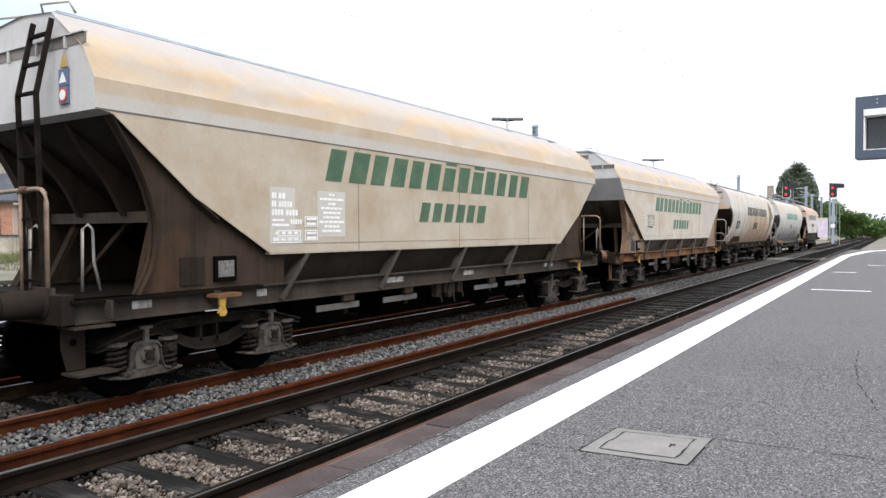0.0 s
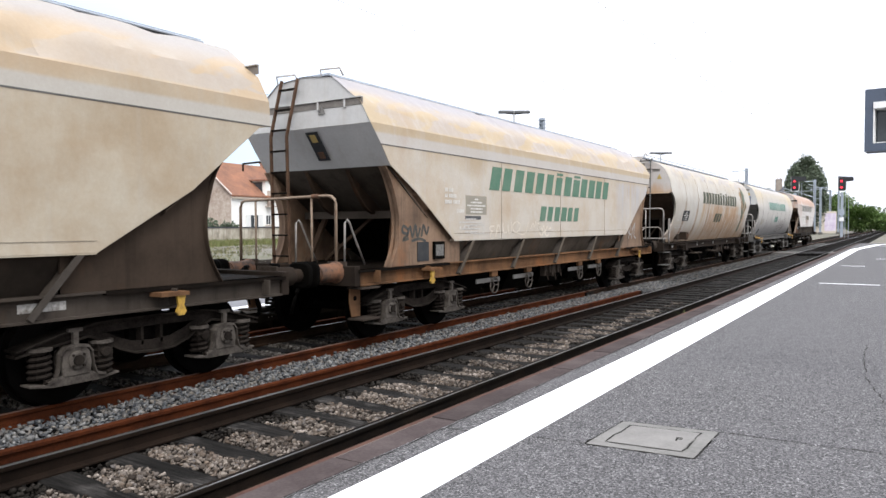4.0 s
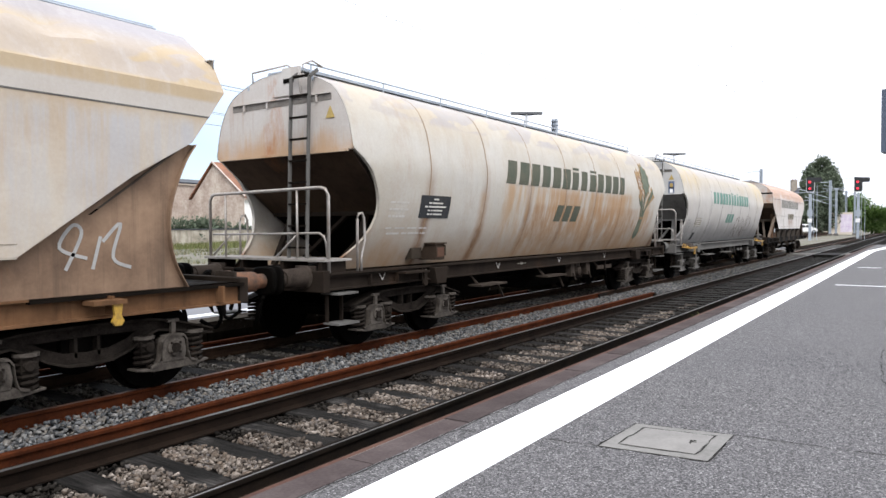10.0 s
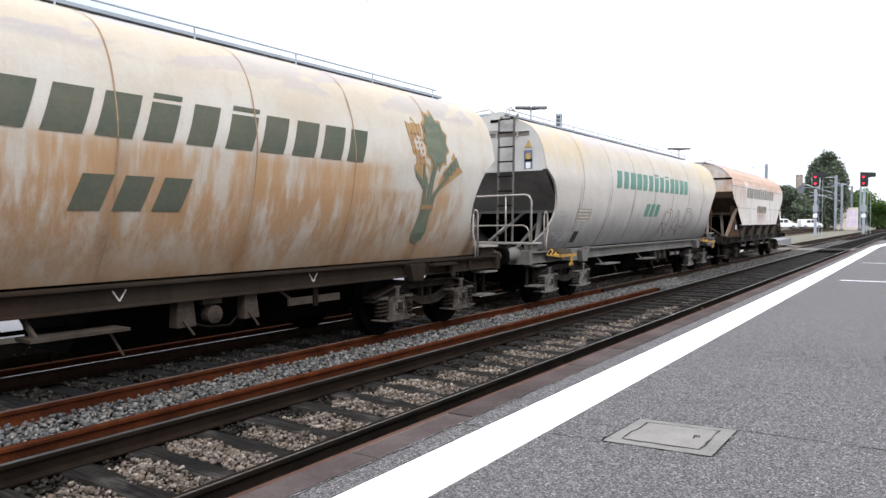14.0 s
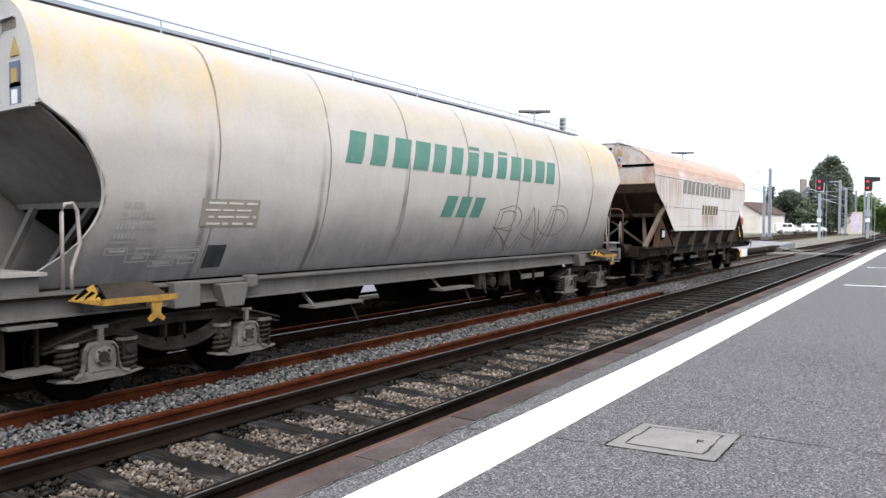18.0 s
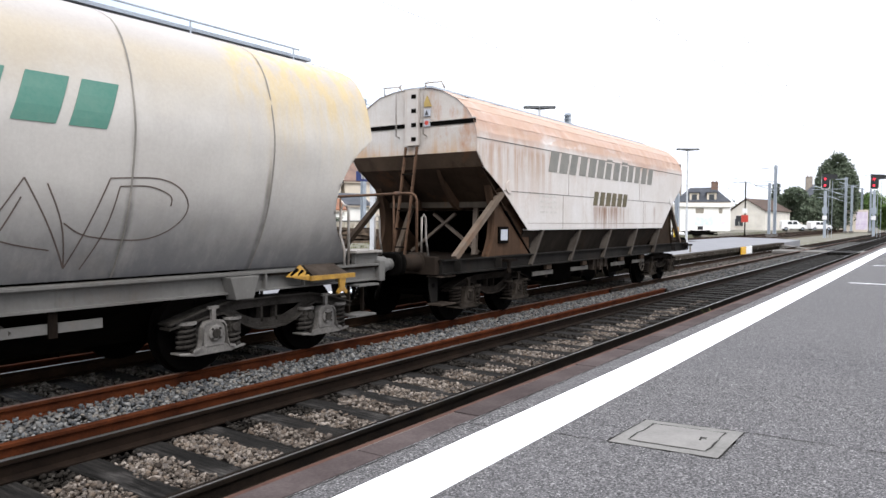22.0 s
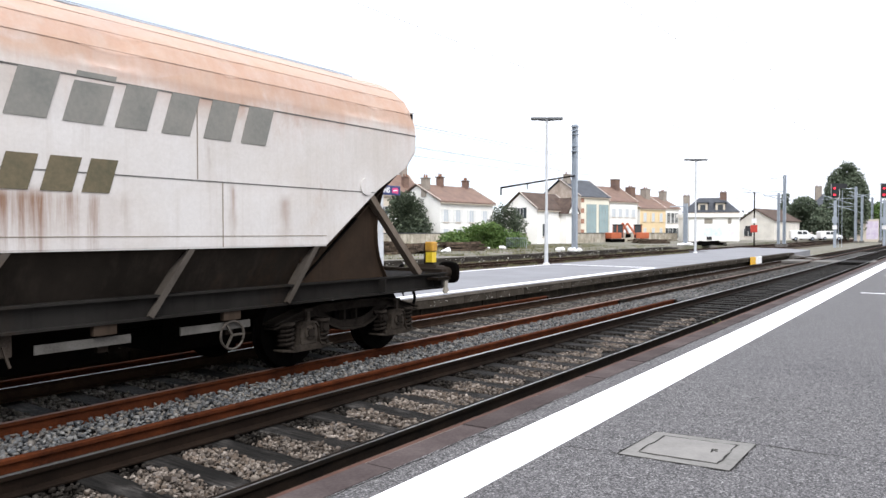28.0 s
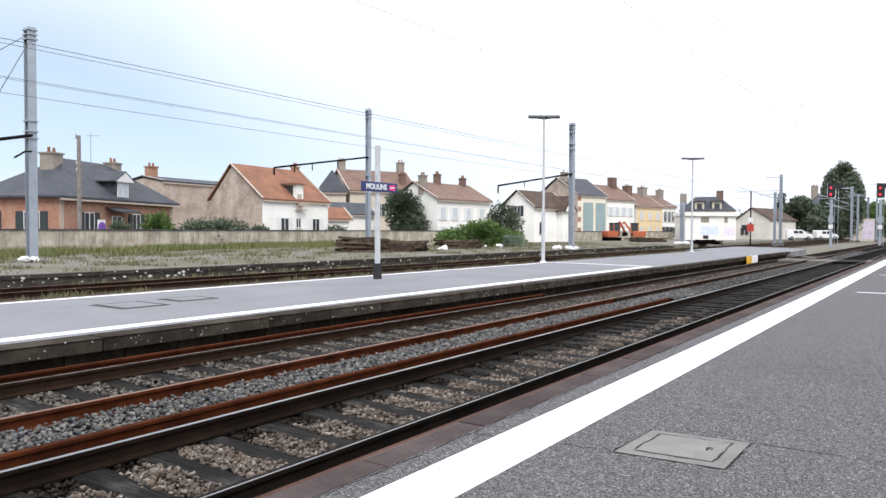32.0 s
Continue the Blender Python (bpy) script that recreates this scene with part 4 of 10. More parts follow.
def bogie(parent, y, base=0.85, frame="frame_dust", box_mat="box", spring="dark"):
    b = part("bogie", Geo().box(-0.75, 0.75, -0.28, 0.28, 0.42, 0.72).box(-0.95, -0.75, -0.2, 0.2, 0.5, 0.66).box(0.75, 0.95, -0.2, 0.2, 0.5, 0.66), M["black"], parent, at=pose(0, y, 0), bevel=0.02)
    ys = [-1.36, -1.15, -0.95, -0.8, -0.7, -0.63, -0.56, -0.48, -0.40, -0.31, -0.22, -0.11, 0.0]
    ys = ys + [-v for v in reversed(ys[:-1])]
    for s in (-1, 1):
        g = strip([(v, frame_top(v)) for v in ys], s * 0.89, s * 1.115, 0.022)
        sf = part("side_frame", g, M[frame], b, "bowed bogie side frame", bevel=0.004)
        part("frame_bow", strip([(v, frame_low(v) + 0.024) for v in ys], s * 0.92, s * 1.10, 0.024), M[frame], sf, bevel=0.004)
        hole_t = [(v, min(frame_top(v) - 0.022, max(frame_top(v) - 0.12, frame_low(v) + 0.075)) if abs(v) < 0.57 else (frame_top(v) + frame_low(v)) / 2) for v in ys]
        hole_b = [(v, min(frame_low(v) + 0.125, t)) if abs(v) < 0.57 else (v, t) for v, t in hole_t]
        web = Geo()
        for up, low in (([(v, frame_top(v) - 0.022) for v in ys], hole_t), (hole_b, [(v, frame_low(v) + 0.024) for v in ys])):
            web.loft([[(s * 1.02, v, a), (s * 1.04, v, a), (s * 1.04, v, c), (s * 1.02, v, c)] for (v, a), (_, c) in zip(up, low)])
        part("frame_web", web, M[frame], sf)
        for yy_ in (-0.11, 0.11):
            part("web_rib", Geo().box(s * 0.93, s * 1.04, yy_ - 0.014, yy_ + 0.014, 0.48, 0.68), M[frame], sf)
        # black sheet standing for the shade inside the side-frame opening
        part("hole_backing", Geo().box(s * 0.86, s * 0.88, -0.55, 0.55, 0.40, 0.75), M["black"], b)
        for a in (-base, base):
            box = Geo().extrude([(a - 0.13, 0.31), (a + 0.13, 0.31), (a + 0.145, 0.42), (a + 0.125, 0.53), (a + 0.07, 0.585), (a - 0.07, 0.585), (a - 0.125, 0.53), (a - 0.145, 0.42)], "x", s * 0.98, s * 1.15)
            box.disc((s * 1.16, a, 0.455), "x", 0.088, 0.03, 14)
            ab = part("axle_box", box, M[box_mat], b, bevel=0.015)
            part("box_cover", Geo().disc((s * 1.18, a, 0.455), "x", 0.05, 0.02, 12), M[frame], ab)
            for q in range(4):
                part("bolt", Geo().disc((s * 1.18, a + 0.07 * math.cos(q * 1.571 + 0.78), 0.455 + 0.07 * math.sin(q * 1.571 + 0.78)), "x", 0.012, 0.016, 6), M[frame], ab)
            part("spring_seat", Geo().extrude([(a - 0.42, 0.265), (a - 0.22, 0.235), (a + 0.22, 0.235), (a + 0.42, 0.265), (a + 0.42, 0.285), (a + 0.23, 0.275), (a + 0.15, 0.33), (a - 0.15, 0.33), (a - 0.23, 0.275), (a - 0.42, 0.285)], "x", s * 0.97, s * 1.14), M[box_mat], ab, bevel=0.006)
            part("hanger", strip([(a - 0.27, 0.30), (a - 0.19, 0.32), (a - 0.165, 0.40), (a - 0.15, 0.53), (a - 0.11, 0.585), (a, 0.60), (a + 0.11, 0.585), (a + 0.15, 0.53), (a + 0.165, 0.40), (a + 0.19, 0.32), (a + 0.27, 0.30)], s * 1.09, s * 1.16, 0.026), M[box_mat], ab)
            part("link", Geo().box(s * 1.12 - 0.02, s * 1.12 + 0.02, a - 0.024, a + 0.024, 0.60, 0.74).box(s * 1.12 - 0.022, s * 1.12 + 0.022, a - 0.065, a + 0.065, 0.715, 0.745), M[box_mat], ab)
            inner = -1 if a > 0 else 1
            part("damper", Geo().box(s * 1.03, s * 1.13, a + inner * 0.29 - 0.075, a + inner * 0.29 + 0.075, 0.42, 0.60).disc((s * 1.14, a + inner * 0.28, 0.49), "x", 0.05, 0.05, 12), M[frame], ab, "friction damper housing", bevel=0.012)
            for o in (-0.29, 0.29):
                turns = [(s * 1.05 + 0.088 * math.cos(q * 0.79), a + o + 0.088 * math.sin(q * 0.79), 0.295 + q * 0.27 / 40) for q in range(41)]
                part("coil_spring", Geo().tube(turns, 0.0215, 5), M[spring], ab)
                part("spring_cap", Geo().disc((s * 1.05, a + o, 0.585), "z", 0.112, 0.03, 14), M[box_mat], ab)
    for a in (-base, base):
        g = Geo()
        for s in (-0.755, 0.755):
            g.tube([(s - 0.065, 0, 0), (s - 0.05, 0, 0), (s + 0.05, 0, 0), (s + 0.065, 0, 0)], [0.42, 0.455, 0.455, 0.42], 32)
            g.disc((s - 0.075 * np.sign(s), 0, 0), "x", 0.485, 0.03, 32)
            g.disc((s, 0, 0), "x", 0.15, 0.2, 16)
        g.tube([(-1.0, 0, 0), (1.0, 0, 0)], 0.08, 12)
        for q in range(6):
            c, sn = math.cos(q * math.pi / 3), math.sin(q * math.pi / 3)
            g.disc((0.83, 0.3 * c, 0.3 * sn), "x", 0.03, 0.02, 8)
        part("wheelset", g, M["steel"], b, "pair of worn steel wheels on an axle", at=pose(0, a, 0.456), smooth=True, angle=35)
    return b


def plate_of(s, e, half):
    """A buffer plate with rounded corners and a slight dome."""
    rings = []
    for d, k in ((0.07, 0.9), (0.05, 1.0), (0.02, 1.0), (0.0, 0.86)):
        ring = []
        for q in range(24):
            c, sn = math.cos(q * math.pi / 12), math.sin(q * math.pi / 12)
            ring.append((s + 0.205 * k * math.copysign(abs(c) ** 0.6, c), e * (half - d), 1.03 + 0.175 * k * math.copysign(abs(sn) ** 0.6, sn)))
        rings.append(ring)
    return Geo().loft(rings)


def buffers(parent, half, tone="grime"):
    for e in (-1, 1):
        for s in (-0.875, 0.875):
            g = Geo().tube([(s, e * (half - 0.60), 1.03), (s, e * (half - 0.57), 1.03), (s, e * (half - 0.55), 1.03), (s, e * (half - 0.22), 1.03), (s, e * (half - 0.20), 1.03)], [0.155, 0.155, 0.132, 0.122, 0.11], 18)
            g.tube([(s, e * (half - 0.20), 1.03), (s, e * (half - 0.05), 1.03)], 0.09, 14)
            bf = part("buffer", g, M[tone], parent, smooth=True, angle=40)
            part("buffer_head", plate_of(s, e, half), M["black"], bf, "greasy black buffer plate", smooth=True, angle=40)
            part("buffer_plate", Geo().box(s - 0.17, s + 0.17, e * (half - 0.61) - 0.015, e * (half - 0.61) + 0.015, 0.88, 1.18), M["grime"], bf)
        g = Geo().tube([(0, e * (half - 0.65), 1.02), (0, e * (half - 0.32), 1.02)], 0.05, 8)
        g.tube([(0.05, e * (half - 0.34), 1.03), (0.08, e * (half - 0.25), 1.12), (0.03, e * (half - 0.18), 1.13), (0, e * (half - 0.2), 1.03)], 0.035, 6)
        part("draw_hook", g, M["black"], parent)
        part("screw_coupling", Geo().tube([(0, e * (half - 0.25), 1.0), (0.02, e * (half - 0.18), 0.8), (0, e * (half - 0.12), 0.62), (-0.03, e * (half - 0.2), 0.78)], 0.03, 6), M["black"], parent)
        for s in (-0.32, 0.32):
            part("brake_hose", Geo().tube(curve_points([(s, e * (half - 0.6), 0.92), (s * 1.1, e * (half - 0.42), 0.86), (s * 1.15, e * (half - 0.28), 0.62), (s * 0.9, e * (half - 0.3), 0.45), (s * 0.6, e * (half - 0.45), 0.55)], 4), 0.026, 6), M["black"], parent, "black rubber hose")


def hoop(parent, pts, r=0.021, mat="galv_rail", name="handrail"):
    return part(name, Geo().tube(pts, r, 7), M[mat], parent, smooth=True)


def ladder(parent, pts_l, pts_r, n, mat, rung_mat):
    for line in (pts_r, pts_l):
        g = Geo()
        for a, b in zip(line, line[1:]):
            g.bar(a, b, 0.026, 0.046)
        lad = part("ladder_stile", g, M[mat], parent)
    def along(line, q):
        lens = [(Vector(b) - Vector(a)).length for a, b in zip(line, line[1:])]
        d = q * sum(lens)
        for (a, b), ln in zip(zip(line, line[1:]), lens):
            if d <= ln or (a, b) == (line[-2], line[-1]):
                return Vector(a).lerp(Vector(b), min(1, d / ln))
            d -= ln
    for i in range(n):
        q = (i + 0.5) / n
        a, b = along(pts_l, q), along(pts_r, q)
        part("rung", Geo().bar(a, b, 0.05, 0.025), M[rung_mat], lad)
    return lad


def block_row(parent, y0, y1, z, h, n, side, mat, name="lettering_block", slant=0.30, seed=1, z1=None, skip=()):
    """A row of plain slanted blocks standing for a painted name; side(z) gives the wall's x."""
    rnd = random.Random(seed)
    z1 = z if z1 is None else z1
    pitch = (y1 - y0) / n
    for i in range(n):
        if i in skip:
            continue
        zb = z + (z1 - z) * i / max(1, n - 1)
        a, b = y0 + i * pitch + 0.03 * pitch, y0 + (i + 0.93) * pitch
        wide = rnd.choice((0.79, 0.85, 0.9))
        cuts = [(0.05, wide, 0, 1)]
        if n > 10 and i in (6, 8):
            cuts = [(0.05, wide, 0, 0.9), (0.05, wide, 1.0, 1.12)]
        g = Geo()
        for p0, p1, q0, q1 in cuts:
            rows = []
            for q in [q0 + (q1 - q0) * k / 6 for k in range(7)]:
                zz = zb + q * h
                ya, yb_ = (a + (b - a) * p + slant * q * h for p in (p0, p1))
                rows.append([(side(zz) + 0.003, ya, zz), (side(zz) + 0.003, yb_, zz), (side(zz) + 0.007, yb_, zz), (side(zz) + 0.007, ya, zz)])
            g.loft(rows)
        part(name, g, mat, parent)


def stencil(parent, y0, z0, w, h, rows, side, mat, seed, back=None, name="stencil_panel"):
    """Unreadable stencilled data as bars, with or without a backing panel."""
    rnd = random.Random(seed)
    pan = parent
    if back is not None:
        steps = [z0 + h * j / 5 for j in range(6)]
        pan = part(name, Geo().loft([[(side(z) + off, y, z) for y, z in [(y0 + w, z) for z in steps] + [(y0, z) for z in reversed(steps)]] for off in (0.003, 0.008)]), back, parent)
    for i in range(rows):
        z = z0 + h * (1 - (i + 0.75) / rows)
        hh = h / rows * rnd.uniform(0.24, 0.36)
        y = y0 + rnd.uniform(0.02, 0.12) * w
        while y < y0 + w * 0.9:
            ln = min(rnd.uniform(0.08, 0.3) * w, y0 + w * 0.95 - y)
            g = Geo().loft([[(side(zz) + off, yy, zz) for yy, zz in ((y, z), (y + ln, z), (y + ln, z + hh), (y, z + hh))] for off in ((0.010, 0.012) if back is not None else (0.003, 0.0045))])
            part("stencil_bar", g, mat, pan)
            y += ln + rnd.uniform(0.03, 0.08) * w


def notice(y0, z0, w, h, lines, mat, back):
    """A dark panel with centred lines of small print, shown as short bars."""
    def draw(wg, side):
        steps = [z0 + h * j / 5 for j in range(6)]
        pan = part("notice_panel", Geo().loft([[(side(z) + off, y, z) for y, z in [(y0 + w, z) for z in steps] + [(y0, z) for z in reversed(steps)]] for off in (0.003, 0.008)]), M[back], wg, "black printed panel")
        for i, words in enumerate(lines):
            z = z0 + h * (0.80 - 0.165 * i)
            total = sum(words) + 0.03 * (len(words) - 1)
            y = y0 + w * (1 - total) / 2
            for ln in words:
                loop = ((y, z), (y + ln * w, z), (y + ln * w, z + 0.07 * h), (y, z + 0.07 * h))
                part("stencil_bar", Geo().loft([[(side(zz) + off, yy, zz) for yy, zz in loop] for off in (0.010, 0.012)]), M[mat], pan)
                y += (ln + 0.03) * w
    return draw


WHEELS = {False: (-2.9, -1.48, 1.2, 2.4), True: (-2.9, -1.2, 1.0, 2.39)}


def wagon_a(name, label, m, half, w, zb, zk, zt, yb, yk, yl, tones, seam, bogie_y, seed, lettering, ladder_side=-0.33, signs_up=False, braces=False):
    """A hopper wagon of folded plates: half length, half width, heights of belly, knee and top, y of belly end, knee and lower corner."""
    side_mat, end_mat, frame_mat, low_mat = (M[k] for k in tones)
    wg = thing(name, label, "freight wagon", m, "grain train")
    side = lambda z: w if z < seam else w - (z - seam) * 0.06
    # shell: side plates with sloping ends, and the roof
    roof = [(w, seam), (w - 0.02, zk), (w - 0.19, zk + 0.3), (w * 0.43, zt - 0.05), (0.0, zt)]
    if braces:
        roof = [(w, seam), (w - 0.012, zk), (w - 0.07, zk + 0.18), (w - 0.20, zk + 0.37), (w - 0.40, zk + 0.54), (w * 0.5, zt - 0.09), (w * 0.26, zt - 0.02), (0.0, zt)]
    g = Geo()
    gap = 0.14 if braces else 0.085
    zl = seam - 0.03 if signs_up else zb + (zk - zb) * (0.645 if braces else 0.66)
    ka, kb_ = (0.54, 0.37) if signs_up else (0.62, 0.44)
    zf = 2.80 if braces else seam if signs_up else zk
    def tip(z):
        """How far the end reaches at height z."""
        return yk if z >= zf else yl + (yk - yl) * max(0.0, z - zl) / (zf - zl) if z >= zl else yl
    ends = [(-yb, zb), (-(yb + (yl - yb) * ka), zb + (zk - zb) * kb_), (-yl, zl), (-tip(seam), seam)]
    if braces:
        ends = ends[:3] + [(-yk, zf), (-yk, seam)]
    for s in (-1, 1):
        outline = [(y, z) for y, z in ends if z <= seam + 1e-6] + [(-y, z) for y, z in reversed([e for e in ends if e[1] <= seam + 1e-6])]
        g.extrude(outline, "x", s * w, s * (w - 0.012))
    body = part("body", g, side_mat, wg, "painted side plates", bevel=0.004)
    # roof in bays with slight dents
    rnd = random.Random(seed)
    cols = 90
    ys = [-yk + 2 * yk * i / cols for i in range(cols + 1)]
    prof = []
    for (xa, za), (xb, zc) in zip(roof, roof[1:]):
        prof += [(xa + (xb - xa) * j / 4, za + (zc - za) * j / 4) for j in range(4)]
    prof.append(roof[-1])
    dents = [(rnd.uniform(-yk + 0.6, yk - 0.6), rnd.uniform(0.55, 1.05) * w, rnd.uniform(0.12, 0.4), rnd.uniform(0.15, 0.32), rnd.uniform(0.015, 0.05), rnd.uniform(-1.2, 1.2)) for _ in range(16)]
    g = Geo()
    rings = []
    for y in ys:
        ring = []
        for x, z in prof + [(-x, z) for x, z in reversed(prof[:-1])]:
            d = 0.0
            if zk + 0.02 < z and abs(y) < yk - 0.05:
                for dy, dx, wy, wx, depth, lean in dents:
                    u, v = (y - dy + lean * (abs(x) - dx)) / wy, (abs(x) - dx) / wx
                    d += depth * max(0.0, 1 - abs(u)) * math.exp(-v * v)
            ring.append((x * (1 - d * 0.5), y * tip(z) / yk, z - d))
        rings.append(ring)
    k = len(rings[0])
    g.v = [p for r in rings for p in r]
    g.f = [(i * k + j, i * k + j + 1, (i + 1) * k + j + 1, (i + 1) * k + j) for i in range(len(rings) - 1) for j in range(k - 1)]
    part("roof", g, side_mat, body, "stained and dented roof plates", smooth=True, angle=50 if braces else 24)
    for z in (seam,):
        part("seam", Geo().box(w - 0.004, w + 0.005, -tip(z), tip(z), z - 0.007, z + 0.007), M["sole_grey"], body)
    joints = [(-yb * 0.62 + j * yb * 0.62, zb, seam) for j in range(3)]
    if braces:
        joints = [(-2.1, 2.2, seam), (2.02, 2.2, seam), (-2.35, zb, 2.19), (2.32, zb, 2.19)]
        part("seam", Geo().box(w - 0.004, w + 0.004, -4.7, 4.7, 2.184, 2.196), M["sole_grey"], body)
    part("belly_seam", Geo().box(w - 0.004, w + 0.004, -yb, yb, zb + 0.11, zb + 0.117), M["joint_tan"], body)
    for y, z0, z1 in joints:
        part("plate_joint", Geo().box(w - 0.002, w + 0.003, y - 0.006, y + 0.006, z0, z1), M["joint_tan"], body)
    if braces:
        for xs, zs_ in ((w - 0.066, zk + 0.18), (w - 0.20, zk + 0.373), (w - 0.40, zk + 0.543)):
            part("roof_seam", Geo().tube([(xs, -yk, zs_), (xs, yk, zs_)], 0.0035, 6), M["seam_pale"], body, "pale weld along the roof")
    rw = part("roof_walk", Geo().box(-0.3, 0.3, -yk + 0.2, yk - 0.2, zt + 0.03, zt + 0.06), M["galv"], wg, "roof walkway grating")
    for i in range(14):
        y = -yk + 0.25 + (2 * yk - 0.5) * i / 13
        part("walk_stay", Geo().box(-0.28, 0.28, y - 0.015, y + 0.015, zt - 0.06, zt + 0.03), M["galv"], rw)
    part("hatch_rail", Geo().tube([(0.34, -yk + 0.2, zt + 0.02), (0.34, yk - 0.2, zt + 0.02)], 0.014, 6), M["galv"], rw)
    for e in (-1, 1):
        # end plates: leaning upper plate, folded-under lower plate
        prof_up = ([(w, zf)] if zf < seam else []) + [(x, z) for x, z in prof if z >= zf - 1e-6]
        up = [(x, e * (yk - 0.02), z) for x, z in prof_up] + [(-x, e * (yk - 0.02), z) for x, z in reversed(prof_up[:-1])]
        g = Geo().loft([up, [(x * 0.999, y - e * 0.012, z) for x, y, z in up]])
        ep = part("end_plate", g, end_mat, wg, "end plate")
        wf = w if zf < seam else w - 0.02
        g = Geo().loft([[(-wf, e * (yk - 0.02), zf), (wf, e * (yk - 0.02), zf), (w, e * yl, zl), (-w, e * yl, zl)], [(-wf, e * (yk - 0.032), zf), (wf, e * (yk - 0.032), zf), (w, e * (yl - 0.012), zl), (-w, e * (yl - 0.012), zl)]])
        part("fold_plate", g, M["end_dirty"] if braces else end_mat, ep)
        zs = zk + 0.12 if braces else zk + 0.34 if signs_up else zk + 0.26
        if braces:
            # raised black band in place of a recess, for the dark inside the slot
            part("vent_slot", Geo().box(-w + 0.04, w - 0.04, e * (yk - 0.02) - 0.012, e * (yk - 0.02) + 0.012, zs, zs + 0.07), M["black"], ep, "slot drawn as a black band")
            part("slot_lip", Geo().box(-w + 0.04, w - 0.04, e * (yk - 0.02) - 0.03, e * (yk - 0.02) + 0.03, zs + 0.072, zs + 0.09), end_mat, ep)
        if not braces:
            # proud band, no recess: its grey stands for the shade in the slot
            part("vent_slot", Geo().box(-w + 0.17, w - 0.17, e * (yk - 0.02) - 0.006, e * (yk - 0.02) + 0.006, zs, zs + 0.10), M["slot_grey"], ep, "slot drawn as a band in shade grey")
            part("slot_lip", Geo().box(-w + 0.18, w - 0.18, e * (yk - 0.02) - 0.028, e * (yk - 0.02) + 0.028, zs + 0.102, zs + 0.116), end_mat, ep)
            for xx in (-0.78, -0.27, 0.27, 0.78):
                part("slot_rib", Geo().box(xx - 0.014, xx + 0.014, e * (yk - 0.02) - 0.026, e * (yk - 0.02) + 0.026, zs - 0.015, zs + 0.101), end_mat, ep)
        rib = M["gusset_dark"] if braces and e > 0 else frame_mat
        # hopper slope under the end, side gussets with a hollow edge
        # plate below the beam is black: shade of the void put into its colour
        for z0_, z1_, tone in ((zl, 1.86, (rib if e > 0 else M["slope_rust"]) if braces else M["slope_dust"] if seed == 2 else M["slope_dark"]), (1.855, 1.05, M["black"])):
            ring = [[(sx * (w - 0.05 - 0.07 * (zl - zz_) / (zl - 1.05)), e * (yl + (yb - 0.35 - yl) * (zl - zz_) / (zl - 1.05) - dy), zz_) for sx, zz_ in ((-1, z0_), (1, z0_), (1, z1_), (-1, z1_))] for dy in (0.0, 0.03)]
            part("hopper_slope", Geo().loft(ring), tone, wg, "sloping hopper plate, shade painted into its lower half")
        slope_y = lambda z: yl + (yb - 0.35 - yl) * (zl - z) / (zl - 1.05)
        edge = curve_points([(yl - 0.03, zl - 0.02), (yl - 0.20, zl - 0.3), (yl - 0.44, zl - 0.58), (yl - 0.64, 1.86)], 4)
        fin_mat = M["slope_rust"] if seed == 2 else rib
        for xx in (-0.42, 0.42):
            fin = [(e * y, z) for y, z in edge] + [(e * slope_y(z), z) for y, z in reversed(edge)]
            fn = part("stiffener", Geo().extrude(fin, "x", xx - 0.006, xx + 0.006), fin_mat, wg, "curved stiffening fin")
            part("fin_flange", Geo().loft([[(xx - 0.035, e * y, z), (xx + 0.035, e * y, z), (xx + 0.035, e * (y - 0.01), z), (xx - 0.035, e * (y - 0.01), z)] for y, z in edge]), fin_mat, fn)
        o = (0.24 if e < 0 else 0.48) if signs_up else 0.27 if braces else 0.0
        hollow = curve_points([(yl + 0.08 - o * 0.4, zl - 0.01), (yl - 0.05 - o, 2.34), (yl - 0.19 - o, 2.0), (yl - 0.24 - o, 1.7), (yl - 0.19 - o, 1.36), (yl - 0.04 - o, 1.07)], 4)
        out = [(e * y, z) for y, z in hollow] + [(e * (yb - 0.3), 1.07), (e * (yb - 0.3), zb + 0.45), (e * (yb + (yl - yb) * ka - 0.45), zl - 0.01)]
        for s in (-1, 1):
            part("gusset", Geo().extrude(out, "x", s * (w - gap), s * (w - gap - 0.03)), rib, wg, "curved frame plate")
            lip = [(s * (w - gap - 0.015), e * y, z) for y, z in hollow]
            part("gusset_flange", Geo().loft([[(x - 0.07, y, z), (x + 0.07, y, z), (x + 0.07, y - e * 0.012, z), (x - 0.07, y - e * 0.012, z)] for x, y, z in lip]), rib, wg)
            yy, zz = yb + (yl - yb) * ka, zb + (zk - zb) * kb_
            part("corner_web", Geo().loft([[(s * (w - 0.01), e * yy, zz + 0.02), (s * (w - 0.17), e * yy, zz - 0.05), (s * (w - 0.17), e * (yy - 0.35), zz - 0.3), (s * (w - 0.01), e * (yy - 0.33), zz - 0.22)], [(s * (w - 0.01), e * yy, zz), (s * (w - 0.17), e * yy, zz - 0.07), (s * (w - 0.17), e * (yy - 0.35), zz - 0.32), (s * (w - 0.01), e * (yy - 0.33), zz - 0.24)]]), rib, wg)
        strut = M["brace_tan"] if braces and e < 0 else M["slope_rust"] if seed == 2 else M["rust_dim"]
        part("end_strut", Geo().bar((0.72, e * (yl - 0.80), 1.80 + 0.12 * braces), (0.86, e * (yl - 0.52), 1.08), 0.09, 0.06), strut, wg)
